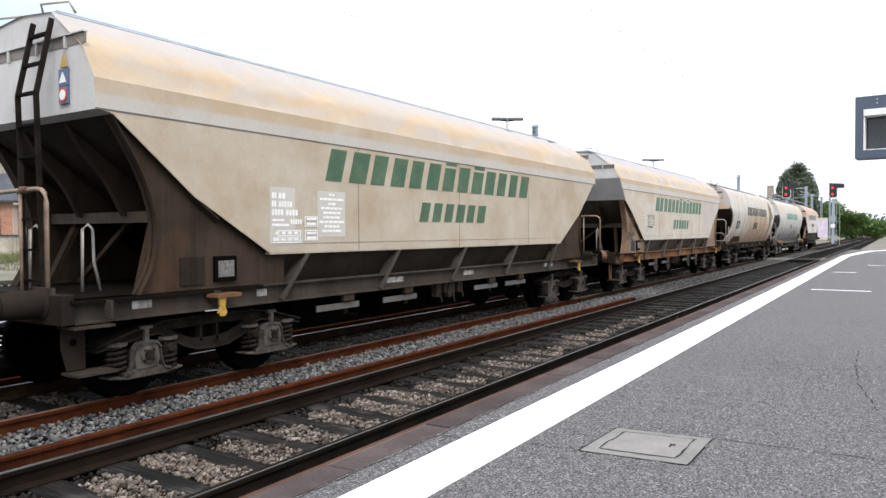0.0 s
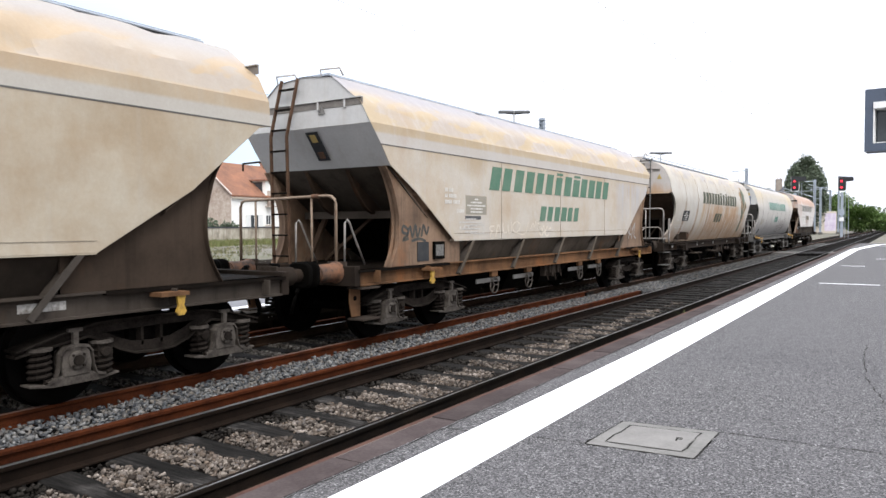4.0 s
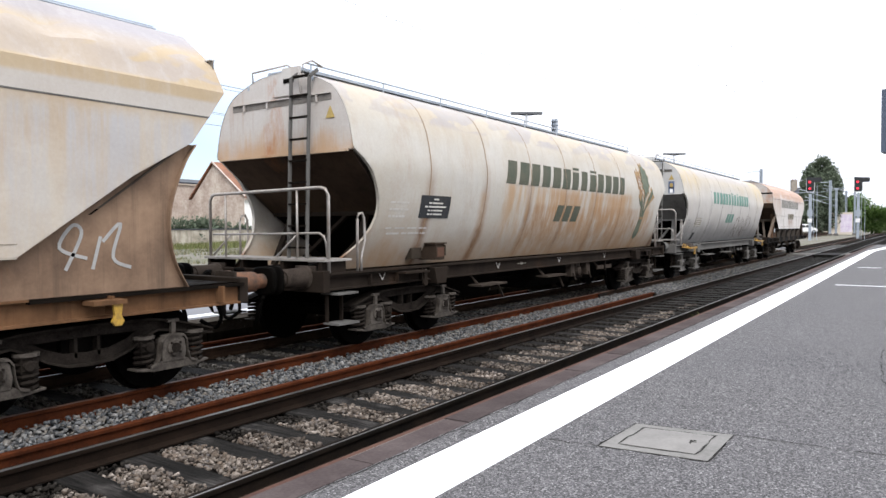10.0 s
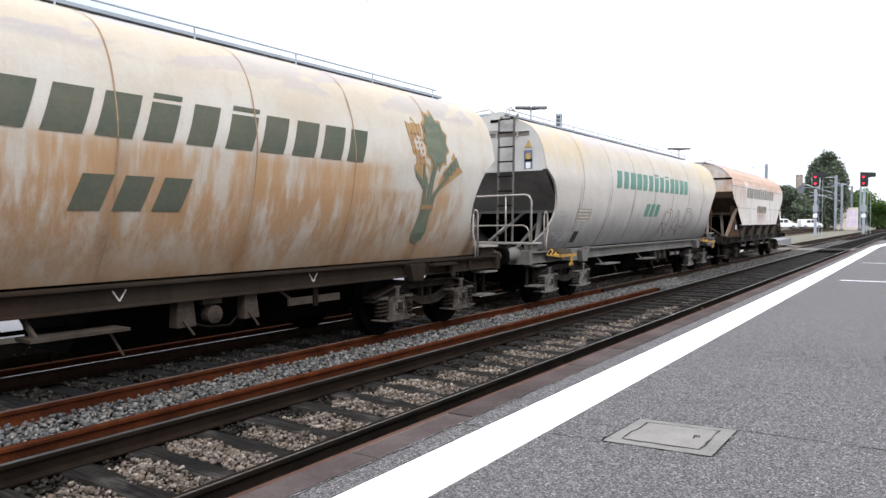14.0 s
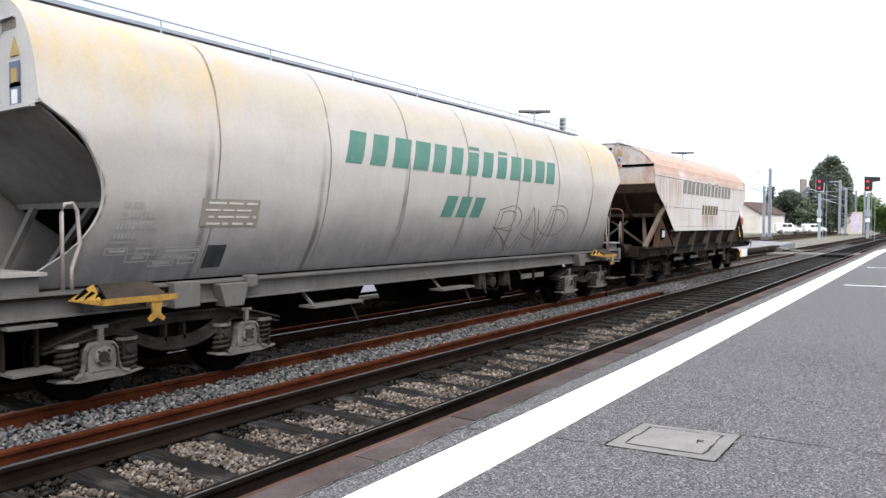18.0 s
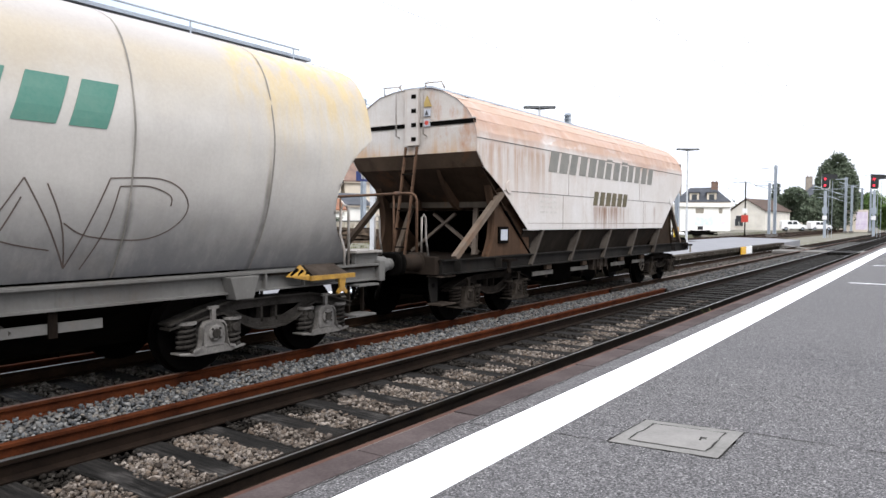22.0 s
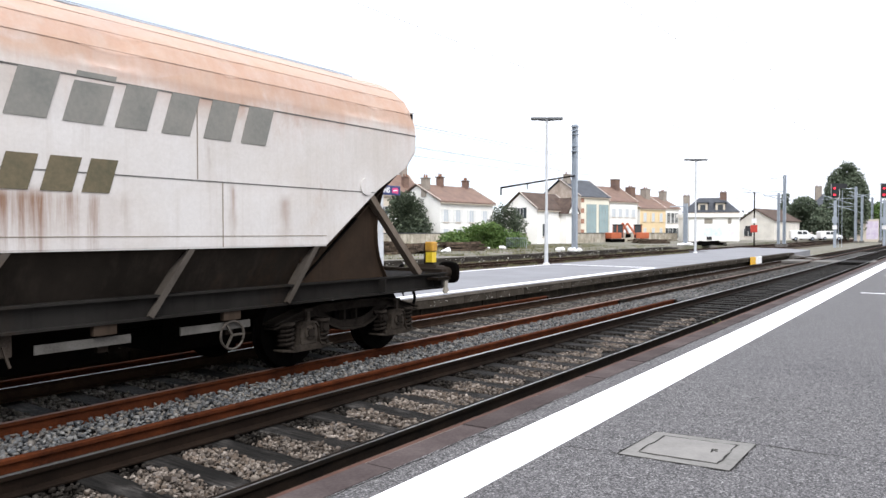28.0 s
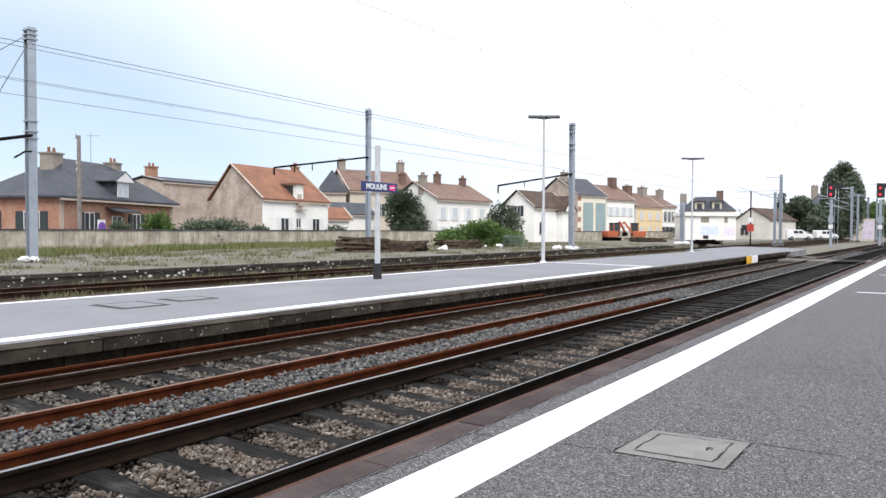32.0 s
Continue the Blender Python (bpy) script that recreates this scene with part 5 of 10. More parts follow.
        part("end_strut", Geo().bar((-0.72, e * (yl - 0.80), 1.80 + 0.12 * braces), (-0.86, e * (yl - 0.52), 1.08), 0.09, 0.06), strut, wg)
        part("end_strut", Geo().bar((0.25, e * (yl - 0.84), 1.80), (-0.75, e * (yl - 0.84), 1.10), 0.06, 0.05), strut, wg)
        if braces:
            part("end_strut", Geo().bar((-0.25, e * (yl - 0.86), 1.80), (0.75, e * (yl - 0.86), 1.10), 0.06, 0.05), strut, wg)
        part("cross_beam", Geo().box(-w + 0.18, w - 0.18, e * (yl - 0.72) - 0.03, e * (yl - 0.72) + 0.03, 1.79 + 0.12 * braces, 1.91 + 0.12 * braces), M["hopper_tan"] if braces else M["slope_dust"], wg)
        if braces:
            for s in (-1, 1):
                part("brace", Geo().bar((s * (w - 0.06), e * (yb + (yl - yb) * 0.48), zb + 0.72), (s * (w - 0.12), e * (half - (1.08 if e < 0 else 1.32)), 1.08), 0.10, 0.09), M["brace_tan"] if s > 0 else M["rust_dim"], wg, "diagonal steel brace")
                part("brace_cap", Geo().disc((s * (w + 0.005), e * (yb + (yl - yb) * 0.46), zb + 0.74), "x", 0.11, 0.03, 20), side_mat, wg)
        # end platform, head stock
        part("end_deck", Geo().box(-1.25, 1.25, e * (half - 0.66), e * (yb + 0.1), 1.03, 1.07) if e > 0 else Geo().box(-1.25, 1.25, -(half - 0.66), -(yb + 0.1), 1.03, 1.07), M["dark"], wg, "steel deck of the wagon end")
        part("head_stock", Geo().box(-1.22, 1.22, e * (half - 0.64) - 0.06, e * (half - 0.64) + 0.06, 0.84, 1.12), M["grime_brown"], wg, bevel=0.01)
        for s in () if e > 0 else (-1, 1):
            part("step", Geo().box(s * 1.0, s * 1.28, e * (half - 0.86) - 0.2, e * (half - 0.86) + 0.2, 0.80, 0.825), M["grime"], wg, "tread plate")
            st = part("step", Geo().box(s * 0.98, s * 1.26, e * (half - 0.9) - 0.2, e * (half - 0.9) + 0.2, 0.36, 0.385), M["grime"], wg, "tread plate")
            ym = half - 0.82
            part("step_bracket", Geo().extrude([(e * (ym - 0.08), 0.40), (e * (ym + 0.10), 0.40), (e * (ym + 0.15), 0.60), (e * (ym + 0.15), 0.84), (e * (ym - 0.08), 0.84)], "x", s * 1.03, s * 1.045), M["grime_brown"] if signs_up else low_mat, st, "step bracket plate")
            # black disc laid on the plate as the dark of its hole
            part("bracket_hole", Geo().disc((s * 1.048, e * (ym + 0.04), 0.66), "x", 0.035, 0.008, 14), M["black"], st)
            spread = 1.68 if seed == 2 else 1.40
            hoop(wg, [(s * 0.5, e * (half - spread), 1.08), (s * 0.5, e * (half - spread * 0.6 - 0.49), 1.38), (s * 0.5, e * (half - 1.32), 1.72), (s * 0.5, e * (half - 1.27), 1.77), (s * 0.5, e * (half - 1.21), 1.72), (s * 0.5, e * (half - 1.20), 1.08)], 0.016, "galv_rail")
        if e < 0:
            rail_y = -(half - 0.7)
            pipe = "rail_worn" if braces else "rail_tan"
            hoop(wg, [(0.78, rail_y, 1.0), (0.78, rail_y, 1.97), (0.76, rail_y, 2.05), (0.70, rail_y, 2.09), (0.62, rail_y, 2.10), (-1.08, rail_y, 2.07), (-1.15, rail_y, 2.04), (-1.18, rail_y, 1.96), (-1.18, rail_y, 1.0)], 0.023, pipe)
            part("rail_joint", Geo().disc((0.40, rail_y, 2.097), "x", 0.036, 0.12, 10), M["rust_orange"], wg, "rusty pipe joint")
            for xx in (-0.84, 0.32):
                hoop(wg, [(xx, rail_y, 1.0), (xx, rail_y, 2.08)], 0.017, pipe)
            lx = ladder_side
            lean = 0.0 if signs_up else 0.08
            foot, mid, top = (-(half - 1.14), -(yk + 0.12), 0.0) if braces else (-(yk + 0.16), -(yk + 0.20), -(yk + 0.04))
            if braces:
                ladder(wg, [(lx - 0.12, foot, 1.07), (lx - 0.11, -yk - 0.06, zf + 0.12)], [(lx + 0.12, foot, 1.07), (lx + 0.13, -yk - 0.06, zf + 0.12)], 6, "rail_worn", "dark")
                st = part("step_plate", Geo().box(lx - 0.14, lx + 0.14, -yk - 0.05, -yk + 0.01, zf + 0.15, zt - 0.02), end_mat, wg, "pale plate with step holes")
                for q in range(4):
                    # black patch on the plate stands for the dark step opening
                    part("step_hole", Geo().box(lx + 0.0, lx + 0.1, -yk - 0.056, -yk - 0.049, zf + 0.22 + q * 0.24, zf + 0.29 + q * 0.24), M["black"], st)
                for xx in (lx - 0.3, lx + 0.28):
                    hoop(wg, [(xx, -yk, zf + 0.3), (xx, -yk - 0.09, zf + 0.32), (xx, -yk - 0.09, zt - 0.1), (xx, -yk + 0.05, zt + 0.1)], 0.013)
            else:
                ladder(wg, [(lx - 0.165, foot, 1.07), (lx - 0.165, mid, zk - 0.12), (lx - 0.165 + lean, top, zt - (0.14 if signs_up else 0.02))], [(lx + 0.165, foot, 1.07), (lx + 0.165, mid, zk - 0.12), (lx + 0.165 + lean, top, zt - (0.14 if signs_up else 0.02))], 9, "rail_worn" if seed == 2 else "frame_dust", "dark")
            for xx in (-0.62, 0.28):
                hoop(wg, [(xx, -yk + 0.1, zt - 0.12), (xx, -yk + 0.05, zt + 0.08), (xx + 0.24, -yk + 0.2, zt + 0.11), (xx + 0.27, -yk + 0.25, zt + 0.0)], 0.014)
            tri = [(0.68, 0), (0.82, 0), (0.75, 0.14)] if signs_up else [(0.26, 0.15), (0.46, 0.15), (0.36, 0.34)] if braces else [(0.27, -0.12), (0.41, -0.12), (0.34, 0.02)]
            part("warning_triangle", Geo().loft([[(x, -yk + 0.002, zk + (0.15 if signs_up else 0.30) + z) for x, z in tri], [(x, -yk + 0.008, zk + (0.15 if signs_up else 0.30) + z) for x, z in tri]]), M["sign_yellow"] if braces or signs_up else M["panel_worn"], wg, "yellow warning triangle" if braces or signs_up else "faded warning triangle")
            if braces:
                for zz in (0.29, 0.12):
                    sp = part("sign_plate", Geo().box(0.29, 0.43, -yk - 0.006, -yk + 0.018, zk + zz, zk + zz + 0.12), M["panel_pale"], wg, "small pale sign plate")
                    part("symbol", Geo().extrude([(0.32, zk + zz + 0.02), (0.40, zk + zz + 0.02), (0.36, zk + zz + 0.10)], "y", -yk - 0.012, -yk - 0.006) if zz > 0.2 else Geo().disc((0.36, -yk - 0.008, zk + zz + 0.06), "y", 0.04, 0.006, 16), M["red"] if zz < 0.2 else M["panel_dark"], sp)
                continue
            if signs_up:
                sp = part("sign_plate", Geo().box(0.675, 0.825, -yk - 0.006, -yk + 0.018, zk - 0.03, zk + 0.13), M["sign_blue"], wg, "blue sign plate with a white triangle")
                part("symbol", Geo().extrude([(0.69, zk), (0.81, zk), (0.75, zk + 0.10)], "y", -yk - 0.012, -yk - 0.007), M["white"], sp)
                sp = part("sign_plate", Geo().box(0.675, 0.825, -yk - 0.006, -yk + 0.018, zk - 0.20, zk - 0.035), M["sign_blue"], wg, "blue sign plate with a red ring")
                part("symbol", Geo().disc((0.75, -yk - 0.008, zk - 0.118), "y", 0.07, 0.006, 20), M["red"], sp)
                part("symbol", Geo().disc((0.75, -yk - 0.012, zk - 0.118), "y", 0.05, 0.006, 20), M["white"], sp)
                continue
            sp = part("sign_plate", Geo().bar((0.10, -tip(zf - 0.06) - 0.01, zf - 0.06), (0.10, -tip(zl + 0.12) - 0.01, zl + 0.12), 0.23, 0.012), M["panel_black"], wg, "dark sign plate with warning symbols")
            part("symbol", Geo().bar((0.10, -tip(zf - 0.1) - 0.02, zf - 0.1), (0.10, -tip(zf - 0.2) - 0.02, zf - 0.2), 0.11, 0.012), M["sign_yellow"], sp)
            part("symbol", Geo().bar((0.10, -tip(zl + 0.24) - 0.02, zl + 0.24), (0.10, -tip(zl + 0.15) - 0.02, zl + 0.15), 0.10, 0.012), M["rust_orange"], sp)
    def hook_y(e):
        return half - 1.05 if braces and e > 0 else bogie_y
    # lower hopper below the side plates
    for s in (-1, 1):
        part("lower_hopper", Geo().loft([[(s * (w - 0.06), -yb + 0.02, zb + 0.02), (s * (w - 0.06), yb - 0.02, zb + 0.02), (s * (w - 0.3), yb - 0.02, 1.05), (s * (w - 0.3), -yb + 0.02, 1.05)], [(s * (w - 0.09), -yb + 0.02, zb + 0.02), (s * (w - 0.09), yb - 0.02, zb + 0.02), (s * (w - 0.33), yb - 0.02, 1.05), (s * (w - 0.33), -yb + 0.02, 1.05)]]), M["hopper_tan"] if seed == 2 else M["hopper_black"] if braces else M["hopper_dust"], wg, "grimy lower hopper plate")
        part("hopper_ledge", Geo().box(s * (w - 0.24) - 0.03, s * (w - 0.24) + 0.03, -yb, yb, zb - 0.19, zb - 0.165), low_mat, wg)
        part("belly_edge", Geo().box(s * (w - 0.1), s * (w - 0.004), -yb, yb, zb - 0.012, zb + 0.015), side_mat, wg)
        sole = Geo().extrude([(s * (w - q), z) for q, z in ((0.17, 0.84), (0.04, 0.84), (0.04, 0.86), (0.09, 0.865), (0.09, 1.045), (0.03, 1.05), (0.03, 1.07), (0.17, 1.07))], "y", -(half - 0.7), half - 0.7)
        so = part("sole_bar", sole, low_mat, wg, "long side beam of the frame")
        for i in range(5):
            y = -yb + 0.42 + (2 * yb - 0.8) * i / 4
            sp_ = part("side_post", Geo().bar((s * (w - 0.09), y + 0.24, zb + 0.0), (s * (w - 0.10), y - 0.22, 0.87), 0.16, 0.016), M["post_grey"] if braces or seed == 2 else low_mat, wg, "sloping side post")
            part("post_flange", Geo().bar((s * (w - 0.012), y + 0.24, zb + 0.0), (s * (w - 0.022), y - 0.22, 0.87), 0.014, 0.058), M["post_grey"] if braces or seed != 2 else M["hopper_tan"], sp_)
        for y in (-half + 1.0, -half + 2.25, half - 2.25, half - 1.0):
            part("frame_gusset", Geo().box(s * (w - 0.06), s * (w + 0.06), y - 0.012, y + 0.012, 0.88, 1.05), low_mat, so)
        for e in (-1, 1):
            br = part("lashing_bracket", Geo().box(s * (w - 0.06), s * (w + 0.14), e * (hook_y(e) + 0.02) - 0.16, e * (hook_y(e) + 0.02) + 0.16, 0.98, 1.02), M["dark"] if braces else M["rust_brown"], wg)
            part("lashing_hook", Geo().extrude([(-0.05, 0), (0.05, 0), (0.03, -0.1), (0.06, -0.16), (0.03, -0.2), (-0.03, -0.2), (-0.06, -0.16), (-0.03, -0.1)], "x", s * (w + 0.09), s * (w + 0.12)), (M["panel_grey"] if e > 0 else M["dark"]) if braces else M["hook_yellow"], br, "worn lashing hook" if braces else "yellow lashing hook", at=pose(0, e * (hook_y(e) + 0.1), 0.98))
        # brake gear along the underside
        for i, y in enumerate(WHEELS[braces]):
            part("under_plate", Geo().box(s * (w - 0.12) - 0.01, s * (w - 0.12) + 0.01, y - 0.5, y + 0.36, 0.64, 0.72), M["grime_lit"] if braces else M["sole_grey"], wg, "pale marking plate")
            part("under_hanger", Geo().box(s * (w - 0.16) - 0.03, s * (w - 0.16) + 0.03, y + 0.05, y + 0.15, 0.58, 0.86), M["dark"], wg)
            part("wheel_bracket", Geo().box(s * (w - 0.13), s * (w - 0.06), y - 0.02, y + 0.2, 0.74, 0.84), M["rust_dim"] if seed != 2 else M["rust_brown"], wg, bevel=0.01)
            if i != 3 if braces else seed != 2:
                continue
            hw = Geo().tube([(s * (w - 0.08), y + 0.1 + 0.15 * math.cos(q * math.pi / 10), 0.58 + 0.15 * math.sin(q * math.pi / 10)) for q in range(21)], 0.013, 5)
            for q in range(3):
                c, sn = 0.14 * math.cos(q * 2.09), 0.14 * math.sin(q * 2.09)
                hw.bar((s * (w - 0.085), y + 0.1, 0.58), (s * (w - 0.085), y + 0.1 + c, 0.58 + sn), 0.02, 0.02)
            part("hand_wheel", hw, M["box"], wg, "spoked hand wheel")
        py, pz, ph = (-yb - 0.68, 1.43, 0.145) if braces else (-yb - (0.62 if signs_up else 0.37), 1.28, 0.14)
        part("placard_box", Geo().box(s * (w - gap), s * (w - gap + 0.04), py - ph - 0.01, py + ph + 0.01, pz - ph, pz + ph), M["black"], wg, "dark label holder")
        part("placard", Geo().box(s * (w - gap + 0.04), s * (w - gap + 0.045), py - ph + 0.03, py + ph - 0.03, pz - ph + 0.05, pz + ph - 0.05), M["panel_pale"] if braces else M["panel_worn"], wg, "worn paper label")
        if not braces:
            part("placard_box", Geo().box(s * (w - gap), s * (w - gap + 0.015), -yb - (1.20 if signs_up else 0.95), -yb - (0.89 if signs_up else 0.64), 1.12, 1.42), M["grime_brown"] if signs_up else M["panel_black"], wg, "blank dark panel")
    for s in (-1, 1):
        for y, wd, zc in ((-0.42, 0.07, 0.6), (-0.2, 0.05, 0.66), (-0.02, 0.09, 0.58), (0.26, 0.08, 0.64)):
            part("brake_box", Geo().box(s * (w - 0.26), s * (w - 0.14), y - wd, y + wd, zc, 0.85), M["grime"], wg, "hanging brake gear", bevel=0.012)
            part("brake_lever", Geo().bar((s * (w - 0.13), y, zc + 0.1), (s * (w - 0.12), y + 0.05, zc - 0.08), 0.02, 0.02), M["grime"], wg)
    part("brake_rod", Geo().tube([(0.3, -half + 2.6, 0.62), (0.3, half - 2.6, 0.62)], 0.025, 6), M["black"], wg)
    part("air_tank", Geo().tube([(0.2, 0.3, 0.62), (0.2, 0.36, 0.62), (0.2, 1.3, 0.62), (0.2, 1.36, 0.62)], [0.1, 0.19, 0.19, 0.1], 14), M["black"], wg, smooth=True)
    for y in (-2.75, -0.72, 0.95, 2.67):
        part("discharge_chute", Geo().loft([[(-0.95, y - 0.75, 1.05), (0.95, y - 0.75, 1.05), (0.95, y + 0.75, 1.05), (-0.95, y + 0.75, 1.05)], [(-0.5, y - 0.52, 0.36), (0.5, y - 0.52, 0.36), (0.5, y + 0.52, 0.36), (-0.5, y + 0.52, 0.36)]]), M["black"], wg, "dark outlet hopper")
    buffers(wg, half, "rust_orange" if seed == 2 else "grime_brown")
    for e in (-1, 1):
        bogie(wg, e * bogie_y, frame="bogie_brown" if braces else "frame_dust", box_mat="box_brown" if braces else "box", spring="bogie_brown" if braces else "frame_dust")
    for fn in lettering:
        fn(wg, side)
    return wg


BODY_B = curve_points([(0.92, 1.10), (1.10, 1.41), (1.215, 1.68), (1.30, 1.98), (1.365, 2.38), (1.372, 2.62), (1.335, 2.86), (1.275, 3.12), (1.16, 3.37), (0.98, 3.57), (0.65, 3.72), (0.38, 3.80), (0.0, 3.84)], 2)


def body_b(z):
    pts = BODY_B
    for (x0, z0), (x1, z1) in zip(pts, pts[1:]):
        if z <= z1:
            t = max(0.0, (z - z0) / (z1 - z0))
            return x0 + (x1 - x0) * t
    return 0.0


def wagon_b(name, label, m, half, tones, seed, lettering, y_end=6.6):
    """A hopper wagon with a rounded, ribbed body whose sides are cut out in a bow at the ends."""
    side_mat, end_mat, frame_mat = (M[k] for k in tones)
    wg = thing(name, label, "freight wagon", m, "grain train")
    zt, bogie_y = 3.84, 5.18
    prof = BODY_B
    bow = curve_points([(2.72, 0.0), (2.45, 0.36), (2.1, 0.56), (1.8, 0.58), (1.5, 0.42), (1.25, 0.12), (1.1, -0.06)], 6)
    def end_y(z):
        if z >= 2.72:
            return y_end
        for (z0, d0), (z1, d1) in zip(bow, bow[1:]):
            if z1 <= z <= z0:
                return y_end - (d0 + (d1 - d0) * (z0 - z) / (z0 - z1))
        return y_end + 0.06
    ribs = [-5.0, -3.34, -1.69, -0.10, 1.53, 3.16, 4.85] if seed == 3 else [-4.85, -3.2, -1.6, 0.0, 1.65, 3.3, 4.98]
    g = Geo()
    rnd = random.Random(seed)
    cols = 27
    full = prof + [(-x, z) for x, z in reversed(prof[:-1])]
    k = len(full)
    for i in range(cols):
        for x, z in full:
            ye = end_y(z)
            y = -ye + 2 * ye * i / (cols - 1)
            d = 1 + (rnd.uniform(-0.008, 0.008) if 0 < i < cols - 1 and z > 2.95 else 0)
            g.v.append((x * d, y, z))
    g.f = [(i * k + j, i * k + j + 1, (i + 1) * k + j + 1, (i + 1) * k + j) for i in range(cols - 1) for j in range(k - 1)]
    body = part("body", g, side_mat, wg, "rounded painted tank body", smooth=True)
    for y in ribs:
        ring = [(x * 1.002 + (0.002 if x > 0 else -0.002 if x < 0 else 0), y, z + 0.002) for x, z in full]
        part("weld_rib", Geo().loft([[(x, y0 - 0.010, z), (x * 1.002, y0 - 0.004, z), (x * 1.002, y0 + 0.004, z), (x, y0 + 0.010, z)] for x, y0, z in ring], caps=False), M["rib_tan"] if seed == 3 else M["rib_grey"], body, "welded body seam")
    for s in (-1, 1):
        part("roof_edge", Geo().box(s * 0.62, s * 0.66, -y_end, y_end, 3.66, 3.72), M["galv"], body)
    rw = part("roof_walk", Geo().box(-0.34, 0.34, -y_end + 0.1, y_end - 0.1, zt + 0.01, zt + 0.05), M["galv"], wg, "roof walkway grating")
    for s in (0.42,):
        part("hatch_rail", Geo().tube([(s, -y_end + 0.1, zt + 0.10), (s, y_end - 0.4, zt + 0.10)], 0.012, 6), M["galv"], rw)
        for i in range(9):
            y = -y_end + 0.2 + (2 * y_end - 0.7) * i / 8
            part("rail_stay", Geo().tube([(s, y, zt - 0.06), (s, y, zt + 0.1)], 0.011, 5), M["galv"], rw)
    for e in (-1, 1):
        up = [(x, z) for x, z in prof if z > 2.7]
        up = [(body_b(2.7), 2.70)] + up
        ring = up + [(-x, z) for x, z in reversed(up[:-1])]
        ep = part("end_plate", Geo().loft([[(x * 0.992, e * (y_end - 0.005), z) for x, z in ring], [(x * 0.99, e * (y_end - 0.02), z) for x, z in ring]]), end_mat, wg, "flat end plate")
        # slot's inner shade is the grey of this raised band
        part("vent_slot", Geo().box(-0.98, 0.98, e * (y_end - 0.004) - 0.004, e * (y_end - 0.004) + 0.004, 3.37, 3.455), M["slot_grey"], ep, "slot drawn as a band in shade grey")
        part("slot_lip", Geo().box(-0.97, 0.97, e * y_end - 0.026, e * y_end + 0.026, 3.457, 3.47), end_mat, ep)
        for xx in (-0.72, -0.24, 0.24, 0.72):
            part("slot_rib", Geo().box(xx - 0.012, xx + 0.012, e * y_end - 0.022, e * y_end + 0.022, 3.36, 3.456), end_mat, ep)
        part("end_lip", Geo().box(-1.27, 1.27, e * y_end - 0.03, e * y_end + 0.012, 2.67, 2.705), end_mat, ep)
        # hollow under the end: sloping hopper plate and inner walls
        # lower plate's black stands for the shade inside the hollow
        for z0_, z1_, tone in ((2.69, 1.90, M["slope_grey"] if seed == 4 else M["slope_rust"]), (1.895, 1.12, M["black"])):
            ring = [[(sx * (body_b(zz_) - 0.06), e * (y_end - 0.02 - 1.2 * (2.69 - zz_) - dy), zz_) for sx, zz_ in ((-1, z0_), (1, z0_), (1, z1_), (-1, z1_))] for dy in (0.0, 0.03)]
            part("hopper_slope", Geo().loft(ring), tone, wg, "sloping hopper plate, shade painted into its lower half")
        for s in (-1, 1):
            lip = [(s * body_b(z), e * (y_end - d), z) for z, d in bow]
            part("bow_edge", Geo().loft([[(x, y, z), (x - s * 0.05, y - e * 0.0, z), (x - s * 0.05, y - e * 0.02, z), (x, y - e * 0.02, z)] for x, y, z in lip]), side_mat, wg)
        strut = M["slope_grey"] if seed == 4 else M["grime_brown"]
        for sx in (-0.75, 0.75):
            part("end_strut", Geo().bar((sx, e * (y_end - 0.95), 1.86), (sx * 1.1, e * (y_end - 0.62), 1.1), 0.09, 0.06), strut, wg)
        part("end_strut", Geo().bar((0.35, e * (y_end - 1.0), 1.86), (-0.7, e * (y_end - 1.0), 1.1), 0.07, 0.05), strut, wg)
        part("end_strut", Geo().bar((0.55, e * (y_end - 1.2), 1.62), (0.25, e * (y_end - 0.8), 1.1), 0.07, 0.05), strut, wg)
        part("cross_beam", Geo().box(-1.18, 1.18, e * (y_end - 0.98) - 0.025, e * (y_end - 0.98) + 0.025, 1.85, 1.97), strut, wg)
        part("end_deck", Geo().box(-1.2, 1.2, min(e * (half - 0.66), e * (y_end - 1.6)), max(e * (half - 0.66), e * (y_end - 1.6)), 1.03, 1.07), M["dark"], wg, "steel deck of the wagon end")
        dk = part("walk_plate", Geo().box(-1.18, 1.2, min(e * (half - 0.62), e * (half - 1.14)), max(e * (half - 0.62), e * (half - 1.14)), 1.235, 1.265), M["deck_grey"], wg, "raised walk plate")
        for xx in (-1.1, -0.4, 0.4, 1.1):
            part("plate_bearer", Geo().box(xx - 0.03, xx + 0.03, min(e * (half - 0.64), e * (half - 1.1)), max(e * (half - 0.64), e * (half - 1.1)), 1.07, 1.235), frame_mat, dk)
        part("head_stock", Geo().box(-1.22, 1.22, e * (half - 0.64) - 0.06, e * (half - 0.64) + 0.06, 0.84, 1.12), frame_mat, wg, bevel=0.01)
        for s in (-1, 1):
            part("step", Geo().box(s * 0.98, s * 1.28, e * (half - 0.98) - 0.2, e * (half - 0.98) + 0.2, 0.80, 0.825), M["sole_grey"], wg, "tread plate")
            st = part("step", Geo().box(s * 0.98, s * 1.26, e * (half - 1.02) - 0.2, e * (half - 1.02) + 0.2, 0.40, 0.425), M["sole_grey"], wg, "tread plate")
